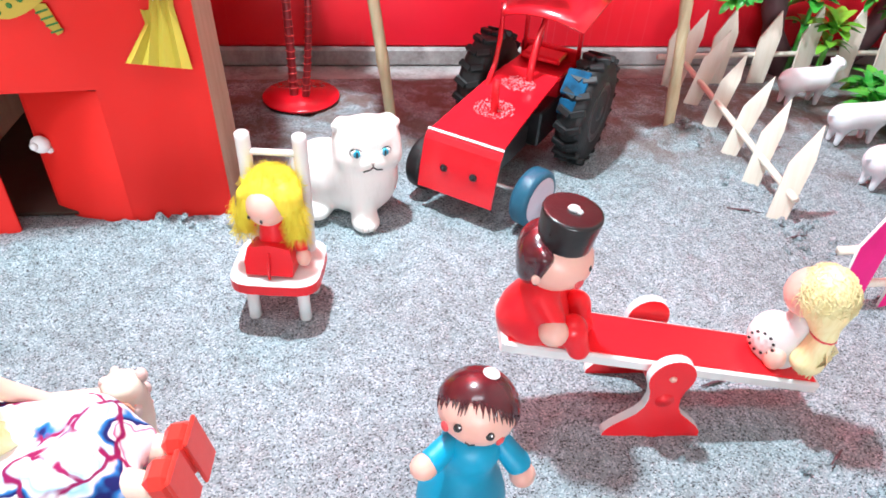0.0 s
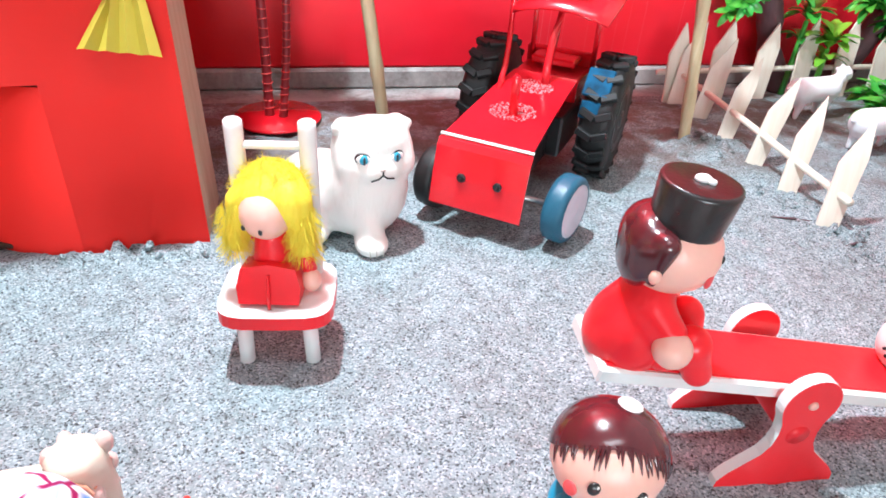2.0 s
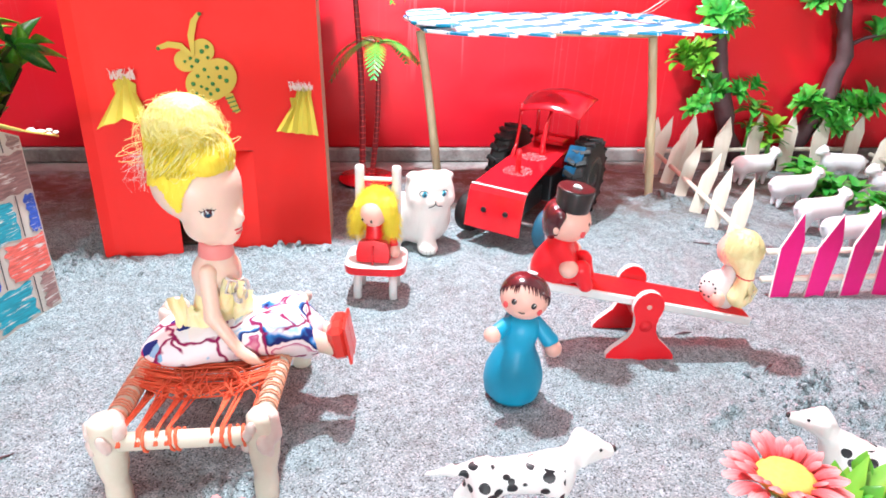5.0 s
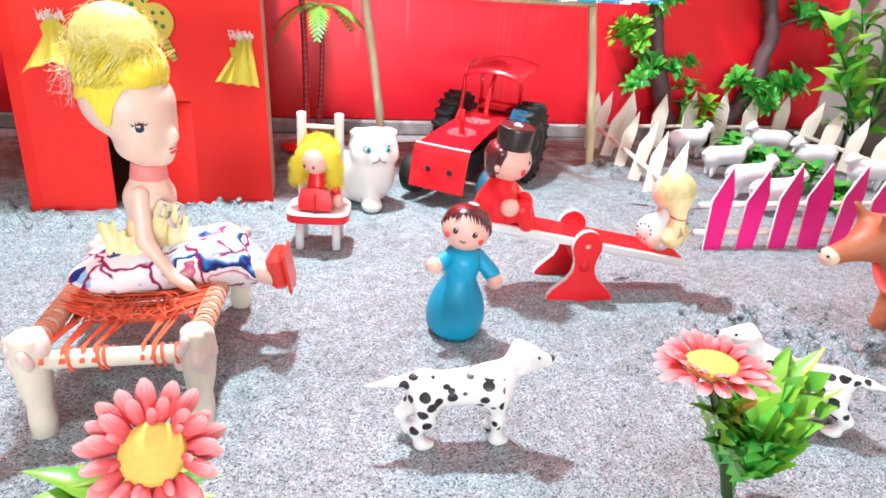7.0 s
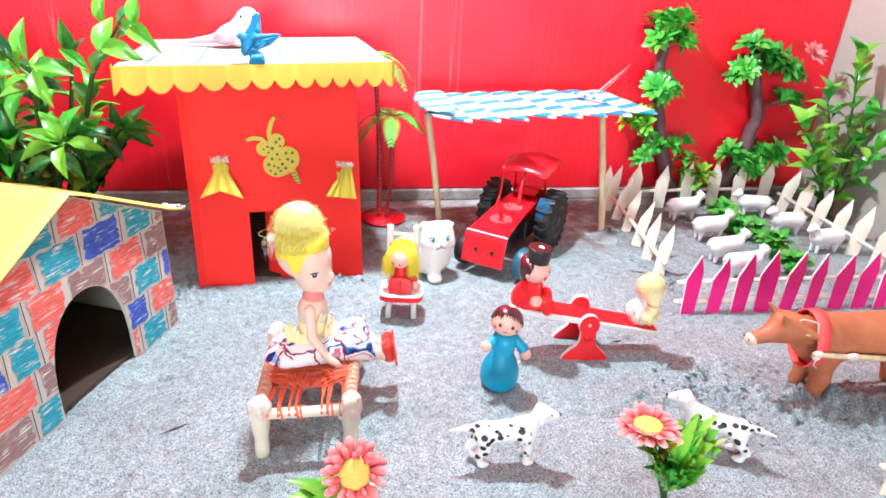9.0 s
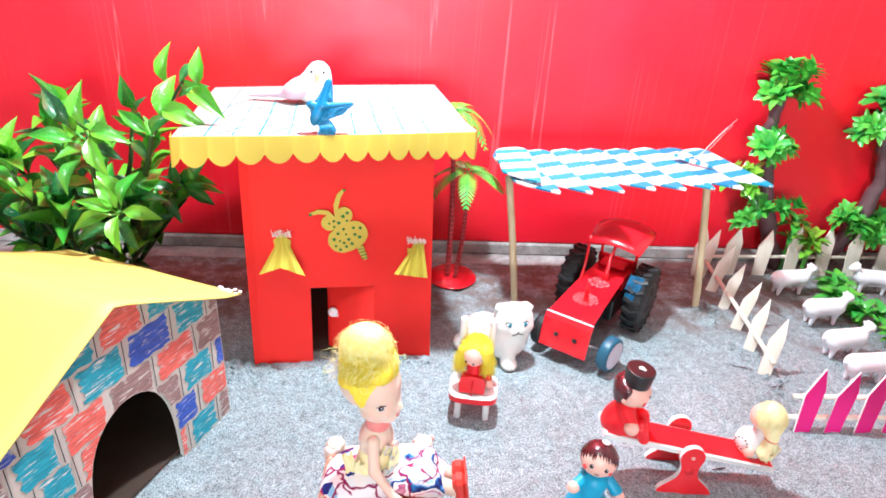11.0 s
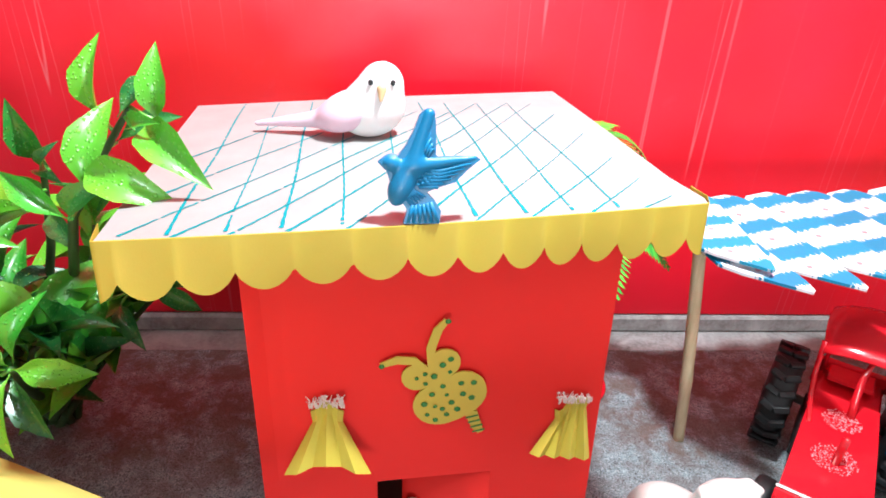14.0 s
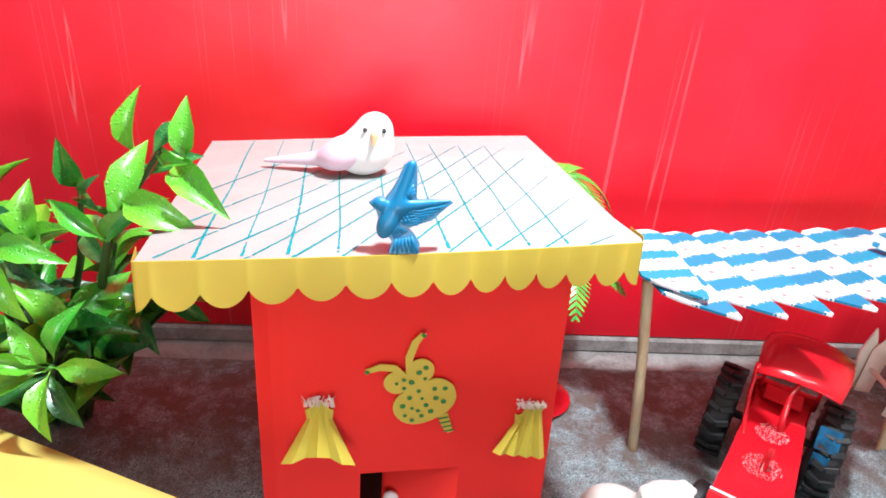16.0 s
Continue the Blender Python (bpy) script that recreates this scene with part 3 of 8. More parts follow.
def sand_height(x, y):
    """Height of the sand: gentle swells, rough heaps where it was pushed about, thinning out before the wall."""
    x, y = np.asarray(x, float), np.asarray(y, float)
    h = 0.0012 * lattice(x, y, 0.06, 1) + 0.0006 * lattice(x, y, 0.017, 2) + 0.0003 * lattice(x, y, 0.006, 3)
    rough = lattice(x, y, 0.0065, 4) * 0.6 + lattice(x, y, 0.0032, 5) * 0.4
    for cx, cy, rx, ry, up in HEAPS:
        g = np.exp(-((x - cx) / rx) ** 2 - ((y - cy) / ry) ** 2)
        h += g * (up + 0.0068 * np.abs(rough) + 0.0030 * rough)
    h += 0.00055 * rough * (0.9 + 0.6 * lattice(x, y, 0.05, 6)) + 0.00022 * lattice(x, y, 0.0048, 8)
    dents = np.clip(lattice(x, y, 0.012, 9) - 0.5, 0, 1)
    h -= 0.0048 * dents
    fade = np.clip((y - 0.455) / 0.05, 0, 1)
    return h * (1 - fade) - 0.006 * fade - 0.0008


HEAPS = [(-0.27, 0.283, 0.030, 0.010, 0.003), (-0.30, 0.262, 0.020, 0.016, 0.002), (-0.15, 0.303, 0.045, 0.006, 0.001), (0.19, 0.30, 0.016, 0.05, 0.002), (0.178, 0.39, 0.02, 0.03, 0.002),
         (0.16, 0.12, 0.05, 0.03, 0.0012), (0.24, 0.085, 0.06, 0.022, 0.002), (0.10, 0.10, 0.05, 0.02, 0.0006), (-0.29, 0.31, 0.014, 0.03, 0.004), (0.30, 0.06, 0.06, 0.02, 0.001), (0.19, 0.065, 0.09, 0.030, 0.0004), (-0.20, 0.285, 0.03, 0.010, 0.001)]


def build_ground():
    xs, ys = np.arange(-0.80, 0.5125, 0.0022), np.arange(-0.10, 0.5125, 0.0022)
    gx, gy = np.meshgrid(xs, ys, indexing="ij")
    z = sand_height(gx, gy)
    rim = -0.021 + 0.021 * np.clip((gx - 0.095) / 0.08, 0, 1) * 0.62 + 0.003 * lattice(gx, gy, 0.014, 12)
    edge = np.minimum.reduce([(gx + 0.80) / 0.03, (gy - rim + 0.006) / 0.006, np.ones_like(gx)])
    z = z * np.clip(edge, 0, 1) - 0.008 * (1 - np.clip(edge, 0, 1))
    v = np.stack([gx, gy, z], -1).reshape(-1, 3)
    ny = len(ys)
    i, j = np.meshgrid(np.arange(len(xs) - 1), np.arange(ny - 1), indexing="ij")
    k = (i * ny + j).reshape(-1)
    f = np.stack([k, k + ny, k + ny + 1, k + 1], 1)
    m = M().add(v.tolist(), f.tolist())
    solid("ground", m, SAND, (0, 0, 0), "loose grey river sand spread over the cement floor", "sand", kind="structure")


def slab(name, lo, hi, material, label, category):
    c = [(a + b) / 2 for a, b in zip(lo, hi)]
    m = M().box((0, 0, 0), [b - a for a, b in zip(lo, hi)], b=0.002)
    return solid(name, m, material, c, label, category, kind="structure")


build_ground()
slab("floor", (-2.0, -2.3, -0.06), (0.60, 0.60, -0.0065), CEMENT, "smooth grey stained cement floor", "floor")
board = thing("base_board", (-0.14, 0.0, -0.006), "pale pinkish wooden board with brown edge under the sand", "board", kind="structure")
part("top", M().box((0, -0.0105, -0.0006), (1.31, 0.031, 0.0050), b=0.0005), BOARD, board)
part("edge_band", M().box((0, -0.0275, -0.0010), (1.31, 0.0026, 0.0046), b=0.0004), BOARDEDGE, board, "brown varnished edge strip")
slab("wall_back", (-2.0, 0.530, 0.009), (0.517, 0.60, 2.4), REDWALL, "glossy red painted wall with pale drips and scratches", "wall")
slab("baseboard", (-2.0, 0.527, -0.0065), (0.517, 0.598, 0.009), CEMENT, "low bare cement strip under the red paint", "baseboard")
slab("wall_right", (0.517, -2.3, -0.0065), (0.60, 0.60, 2.4), PLASTER, "bare grey-beige plastered side wall", "wall")
slab("wall_left", (-2.07, -2.3, -0.0065), (-2.0, 0.60, 2.4), WHITEWALL, "plain white wall of the room", "wall")
slab("wall_front", (-2.0, -2.37, -0.0065), (0.517, -2.3, 2.4), WHITEWALL, "plain white wall behind the walker", "wall")
# unseen panel, added only to back the front fill lamp
slab("window_1", (-0.95, -2.298, 0.02), (0.45, -2.270, 0.50), WHITEWALL, "plain white panel added behind the front fill lamp, unseen", "window")
slab("ceiling", (-2.07, -2.37, 2.4), (0.60, 0.60, 2.46), WHITEWALL, "plain white ceiling", "ceiling")

# ---- the red paper house ----


def build_house():
    ox, oy = -0.195, 0.305
    house = thing("paper_house", (ox, oy, 0), "red paper toy house with flat white card roof", "toy house")
    L = lambda x, y, z: (x - ox, y - oy, z)

    def front(x, z=0.0):
        """Depth of the gently bowed, slightly backward-leaning front."""
        t = (x + 0.272) / 0.153
        return (0.2895 + 0.020 * t ** 0.55 if t > 0 else 0.2895) + 0.050 * z

    def narrow(x, z):
        """The box tapers a little towards its open side at the top."""
        return 0.022 * z * max(x + 0.2, 0) / 0.08

    # one sheet with the doorway cut out of it
    zt = 0.2005
    xs = sorted({-0.273 + (0.273 - 0.2240) * i / 8 for i in range(9)} | {-0.2240 + 0.054 * i / 8 for i in range(1, 9)} | {-0.1700 + 0.0505 * i / 8 for i in range(1, 9)})
    v, f = [], []
    for x in xs:
        for z in (-0.004, 0.0735, zt):
            y = front(x, z)
            xt = x - narrow(x, z)
            v += [L(xt, y, z), L(xt, y + 0.0012, z)]
    for i in range(len(xs) - 1):
        a, b = i * 6, i * 6 + 6
        door_gap = -0.2241 < xs[i] < -0.1701
        for k in ((1,) if door_gap else (0, 1)):
            q, w = a + 2 * k, b + 2 * k
            f += [(q, w, w + 2, q + 2), (q + 1, q + 3, w + 3, w + 1)]
        f.append((a + 4, b + 4, b + 5, a + 5))
        f.append((a + 2, a + 3, b + 3, b + 2) if door_gap else (a, a + 1, b + 1, b))
    e = len(xs) * 6 - 6
    f += [(0, 4, 5, 1), (e, e + 1, e + 5, e + 4)]
    part("front_wall", M().add(v, f, 0, False), REDPAPER, house)
    # the door is a flap of the same paper, bent inwards round its right edge
    m = M()
    v, faces = [], []
    for i in range(13):
        t = i / 12
        px = -0.1702 - 0.044 * t * (1 - 0.04 * t)
        for z in (-0.003, 0.0726):
            py = front(-0.1705, z) + 0.0002 + 0.0150 * t ** 1.7
            v += [L(px, py, z), L(px, py + 0.0009, z)]
    for i in range(12):
        a, b = i * 4, i * 4 + 4
        faces += [(a, b, b + 2, a + 2), (a + 1, a + 3, b + 3, b + 1), (a + 2, b + 2, b + 3, a + 3)]
    faces += [(48, 49, 51, 50)]
    m.add(v, faces, 0, True)
    door = part("door", m, REDPAPER, house, "red paper door flap folded inwards, half open")
    k = M().ball(L(-0.2070, 0.3155, 0.0420), (0.0046, 0.0036, 0.0046), 0, 14)
    k.ball(L(-0.2085, 0.3122, 0.0428), 0.0021, 0, 8)
    k.ball(L(-0.2040, 0.3165, 0.0385), 0.0019, 0, 8)
    part("door_knob", k, CHALK, door, "cream bead glued on as a knob")
    for name, xa, xb, yb in (("side_wall", -0.2725, -0.2712, 0.4580), ("side_wall", -0.1212, -0.1199, 0.3560)):
        v = [L(x - narrow(x, z), y, z) for x in (xa, xb) for y, z in ((front(xa, 0) + 0.0014, -0.003), (yb, -0.003), (yb, 0.2000), (front(xa, 0.2) + 0.0014, 0.2000))]
        m = M().add(v, [(0, 1, 2, 3), (7, 6, 5, 4), (0, 4, 5, 1), (1, 5, 6, 2), (2, 6, 7, 3), (3, 7, 4, 0)], 0, False)
        part(name, m, STRAWCARD, house, "bare straw-coloured cardboard side with faint grain")
    m = M().box(L(-0.2115, 0.4590, 0.0985), (0.122, 0.0014, 0.203), b=0.0003)
    part("back_wall", m, CARD, house, "bare cardboard back")

    # floor and back sheets added to paint the doorway's shade
    part("base", M().box(L(-0.2185, 0.3850, 0.0012), (0.104, 0.142, 0.0024), b=0.0004), INSIDESHADE, house, "dark brown floor sheet that paints the unlit inside")
    part("lining", M().box(L(-0.2115, 0.4572, 0.0985), (0.118, 0.0012, 0.192), b=0.0003), INSIDESHADE, house, "dark brown back sheet that paints the unlit inside")
    # roof board with hand-drawn lattice
    fl, fr, br, bl = (-0.3180, 0.2920), (-0.0915, 0.3230), (-0.1190, 0.4990), (-0.3310, 0.4600)
    m = M()
    outline = []
    for i in range(15):
        t = i / 14
        outline.append((fl[0] + (fr[0] - fl[0]) * t, fl[1] + (fr[1] - fl[1]) * t - 0.003 * math.sin(math.pi * t)))
    outline += [(fr[0] + 0.001, fr[1] + 0.006), (-0.097, 0.352), (-0.108, 0.43), br, (-0.22, 0.4835), bl]
    zr = lambda x, y: 0.2025 + 0.004 * (x + 0.318) / 0.23 - 0.003 * (y - 0.30) / 0.19
    n = len(outline)
    top = [L(x, y, zr(x, y) + 0.0025) for x, y in outline]
    low = [L(x, y, zr(x, y)) for x, y in outline]
    m.add(top + low, [tuple(range(n)), tuple(reversed(range(n, 2 * n)))] + [(i, i + n, (i + 1) % n + n, (i + 1) % n) for i in range(n)], 0, False)
    roof = part("roof", m, ROOFCARD, house, "flat off-white card roof with a teal pen lattice")
    poly = [Vector((x, y, 0)) for x, y in outline]

    def inside(x, y):
        c = False
        for i in range(n):
            a, b = poly[i], poly[i - 1]
            if (a.y > y) != (b.y > y) and x < (b.x - a.x) * (y - a.y) / (b.y - a.y) + a.x:
                c = not c
        return c

    def pen(start, end, seed):
        """A hand-drawn stroke, heaviest where the pen was set down, that skips here and there."""
        r = random.Random(seed)
        a, b = Vector((*start, 0)), Vector((*end, 0))
        d = (b - a).normalized()
        s = Vector((-d.y, d.x, 0))
        ln, run, t = (b - a).length, [], 0.0
        press = r.uniform(0.75, 1.15)
        while t < ln:
            p = a + d * t + s * (0.0005 * math.sin(t * 55 + seed) + 0.00012 * math.sin(t * 900 + seed))
            w = (0.00062 - 0.00030 * (t / ln) ** 0.7) * press * r.uniform(0.78, 1.15) + (0.00022 if t < 0.006 else 0)
            if inside(p.x, p.y) and inside(p.x + d.x * 0.002, p.y + d.y * 0.002):
                run.append((p, w))
            t += 0.0015
        if len(run) < 3:
            return
        v, f = [], []
        for i, (p, w) in enumerate(run):
            for q in (p - s * w, p + s * w):
                v.append(L(q.x, q.y, zr(q.x, q.y) + 0.00275))
            if i and r.random() > 0.02:
                f.append((2 * i - 2, 2 * i, 2 * i + 1, 2 * i - 1))
        part("pen_line", M().add(v, f, 0, False), PENBLUE, roof)

    steep = [(-0.295, -0.305), (-0.275, -0.287), (-0.256, -0.268), (-0.235, -0.249), (-0.211, -0.226), (-0.186, -0.205), (-0.166, -0.190), (-0.147, -0.171), (-0.128, -0.153)]
    for i, (x0, x1) in enumerate(steep):
        y0 = fl[1] + 0.002 + (x0 - fl[0]) * 0.137
        pen((x0, y0), (x1, 0.470), i)
    slanted = [(-0.308, 0.333, -0.236, 0.440), (-0.311, 0.296, -0.206, 0.453), (-0.296, 0.290, -0.188, 0.450), (-0.276, 0.293, -0.171, 0.468), (-0.256, 0.297, -0.152, 0.470), (-0.235, 0.299, -0.138, 0.469),
               (-0.210, 0.303, -0.128, 0.447), (-0.188, 0.304, -0.120, 0.412), (-0.166, 0.308, -0.115, 0.377), (-0.142, 0.313, -0.110, 0.352), (-0.125, 0.315, -0.103, 0.332), (-0.312, 0.372, -0.272, 0.432)]
    for i, (x0, y0, x1, y1) in enumerate(slanted):
        pen((x0, y0), (x1, y1), i + 50)

    # scalloped yellow fringe along the front edge and round both ends
    path = [(-0.3215, 0.3050)] + [(x - 0.0002, y - 0.0012) for x, y in outline[:15]] + [(fr[0] + 0.0022, fr[1] + 0.006), (fr[0] - 0.0005, 0.340)]
    acc = [0.0]
    for a, b in zip(path, path[1:]):
        acc.append(acc[-1] + math.hypot(b[0] - a[0], b[1] - a[1]))
    total = acc[-1]
    scallops, v, f, rim = 14.5, [], [], []
    steps = 240
    for i in range(steps + 1):
        s = total * i / steps
        k = max(j for j in range(len(acc)) if acc[j] <= s + 1e-12)
        k = min(k, len(path) - 2)
        t = (s - acc[k]) / (acc[k + 1] - acc[k])
        x, y = path[k][0] + (path[k + 1][0] - path[k][0]) * t, path[k][1] + (path[k + 1][1] - path[k][1]) * t
        u = (s / total) ** 1.13 * scallops + 0.22 * math.sin(s * 31)
        drop = 0.0130 + 0.0090 * abs(math.sin(math.pi * u)) ** 0.62 + 0.0022 * (1 - i / steps) ** 3
        drop -= 0.0022 * math.sin(math.pi * i / steps)
        z = zr(x, y) + 0.0034
        flare = 0.0006 * math.sin(s * 55)
        v += [L(x, y, z), L(x, y - 0.0020 - 0.3 * flare, z - drop * 0.55), L(x, y - 0.0030 - flare, z - drop)]
        v += [L(x, y + 0.0006, z), L(x, y - 0.0014 - 0.3 * flare, z - drop * 0.55), L(x, y - 0.0024 - flare, z - drop)]
        if i:
            a, b = 6 * (i - 1), 6 * i
            f += [(a, b, b + 1, a + 1), (a + 1, b + 1, b + 2, a + 2), (a + 3, a + 4, b + 4, b + 3), (a + 4, a + 5, b + 5, b + 4)]
            rim += [(a + 2, b + 2, b + 5, a + 5), (a, a + 3, b + 3, b)]
    m = M().add(v, f, 0, True).add(v, rim, 0, False)
    part("fringe", m, YELLOW, house, "yellow paper fringe with scalloped lower edge")

    # pleated paper curtains
    def curtain(cx, z_top, z_bot, w_top, w_bot, pleats, lean, notch, flare, label):
        m = M()
        v, f = [], []
        y0 = front(cx, 0.11) - 0.0016
        cols = pleats * 2 + 1
        for i in range(cols):
            t = i / (cols - 1) - 0.5
            out = 0.0034 if i % 2 else 0.0
            zb = z_bot + (0.0016 if i % 2 else 0.0) + lean * t + (0.007 * (1 - abs(2 * t)) if notch == 0 else 0.0)
            zt2 = z_top - (notch if (i < cols * 0.3) else 0.0) - 0.006 * abs(t) * 2 * (notch == 0)
            for th in (0.0, 0.0007):
                v += [L(cx + w_top * t, y0 - out * 0.35 + th, zt2), L(cx + w_top * t * 0.9, y0 - out * 0.5 + th, zt2 - 0.006), L(cx - 0.0035 * (notch > 0) + w_bot * t, y0 - out - flare + th, zb)]
        for i in range(cols - 1):
            a, b = i * 6, i * 6 + 6
            f += [(a, b, b + 1, a + 1), (a + 1, b + 1, b + 2, a + 2), (a + 3, a + 4, b + 4, b + 3), (a + 4, a + 5, b + 5, b + 4), (a + 2, b + 2, b + 5, a + 5), (a, a + 3, b + 3, b)]
        m.add(v, f, 0, False)
        c = part("curtain", m, OLIVEY, house, label)
        g = M()
        r = random.Random(int(cx * -1000))
        for i in range(46):
            x, z = cx + w_top * (r.random() - 0.5) * 1.1, z_top - 0.003 + r.random() * 0.003
            g.tube([L(x, y0 - 0.0012, z), L(x + r.uniform(-0.001, 0.001), y0 - 0.0016, z + 0.002), L(x + r.uniform(-0.002, 0.002), y0 - 0.0010, z + r.uniform(0.002, 0.0055))], [0.0004, 0.0003, 0.0001], 4, 0, False)
        for i in range(12):
            g.ball(L(cx + w_top * (r.random() - 0.5) * 1.1, y0 - 0.0003, z_top - 0.0012 + r.random() * 0.0042), (0.0004 + 0.0007 * r.random(), 0.0006, 0.0004 + 0.0006 * r.random()), 0, 6)
        part("glue_blob", g, GLUE, c, "dried pinkish glue")

    curtain(-0.2445, 0.1255, 0.0922, 0.0140, 0.0370, 3, 0.0, 0.0, 0.0095, "pleated yellow paper curtain spread wide at the hem")
    curtain(-0.1357, 0.1170, 0.0860, 0.0150, 0.0285, 4, -0.003, 0.0075, 0.0055, "pleated yellow paper curtain with a folded corner")

    # spotted paper insect glued to the front
    notch = [(-0.2005, 0.1412), (-0.1925, 0.1355), (-0.1875, 0.1120), (-0.2020, 0.1305)]
    heart = [(-0.1945, 0.1432), (-0.1862, 0.1270), (-0.1972, 0.1205), (-0.2062, 0.1362)]
    poly = []
    for k in range(4):
        (ax, az), (bx, bz), (cx, cz) = notch[k], notch[(k + 1) % 4], heart[k]
        a0, a1 = math.atan2(az - cz, ax - cx), math.atan2(bz - cz, bx - cx)
        a1 -= 2 * math.pi * (a1 > a0)
        r0, r1 = math.hypot(ax - cx, az - cz), math.hypot(bx - cx, bz - cz)
        big = (0.0068, 0.0108, 0.0104, 0.0066)[k]
        for i in range(12):
            t = i / 12
            rr = (r0 + (r1 - r0) * t) + (big - (r0 + (r1 - r0) * t)) * math.sin(math.pi * t) ** 0.6 * (1 + 0.03 * math.sin(i * 2.3))
            poly.append((cx + rr * math.cos(a0 + (a1 - a0) * t) + 0.195, cz + rr * math.sin(a0 + (a1 - a0) * t)))
    bug = part("paper_cutout", M().prism(poly, 0.0008, pose(*L(-0.195, front(-0.195) - 0.0022, 0), -2.86, 0, 4.5)), YELLOW, house, "yellow paper insect with green ink spots")
    for pts in (((-0.2007, 0.1396), (-0.2005, 0.1516), (-0.1979, 0.1604), (-0.1944, 0.1651)), ((-0.2003, 0.1396), (-0.2077, 0.1456), (-0.2146, 0.1464), (-0.2214, 0.1441))):
        a = M()
        ws = (0.0008, 0.0020, 0.0019, 0.0012)
        poly = []
        for side in (1, -1):
            row = []
            for i, (x, z) in enumerate(pts):
                q = pts[min(i + 1, 3)]
                p = pts[max(i - 1, 0)]
                dx, dz = q[0] - p[0], q[1] - p[1]
                ln = math.hypot(dx, dz)
                row.append((x - dz / ln * ws[i] * side, z + dx / ln * ws[i] * side))
            poly += row if side == 1 else row[::-1]
        cx = pts[0][0]
        a.prism([(x - cx, z) for x, z in poly], 0.0007, pose(*L(cx, front(cx) - 0.0034, 0), -2.86, 0, 4.5))
        ant = part("antenna", a, YELLOW, bug)
        e = M().ball(L(pts[3][0], front(pts[3][0], 0.15) - 0.0036, pts[3][1] - 0.0004), (0.0012, 0.0005, 0.0012), 0, 8)
        part("ink_tip", e, GREENINK, ant)
    tl = M()
    tl.prism([(-0.0035, 0.004), (0.0025, 0.004), (0.0060, -0.008), (0.0035, -0.0095), (0.0005, -0.006)], 0.0007, pose(*L(-0.1820, front(-0.182, 0.11) - 0.0016, 0.1115)))
    tail = part("tail", tl, YELLOW, bug)
    for i in range(4):
        b = M().box(L(-0.1818 + 0.0012 * i, front(-0.18, 0.11) - 0.0024, 0.1125 - 0.0028 * i), (0.0058, 0.0003, 0.0008), (0, -18, 0), 0.0001)
        part("ink_stripe", b, GREENINK, tail)
    r = random.Random(5)
    spots = [(-0.1875, 0.1318), (-0.182, 0.1318), (-0.1864, 0.126), (-0.1825, 0.1237), (-0.1913, 0.1217), (-0.1886, 0.1178), (-0.1935, 0.126), (-0.1954, 0.1308), (-0.1993, 0.1363), (-0.2, 0.1267), (-0.2032, 0.1217), (-0.1984, 0.1201), (-0.1952, 0.1184), (-0.2018, 0.1157), (-0.1932, 0.1152), (-0.1981, 0.1125), (-0.2067, 0.1358), (-0.2029, 0.1327), (-0.2032, 0.1378), (-0.1958, 0.142), (-0.1925, 0.1448), (-0.1926, 0.1382)]
    for x, z in spots:
        rad = 0.0009 + 0.0006 * r.random()
        part("spot", M().ball(L(x, front(x, z) - 0.0029, z), (rad, 0.0003, rad), 0, 8), GREENINK, bug)
    bug.location.z = -0.0025


build_house()


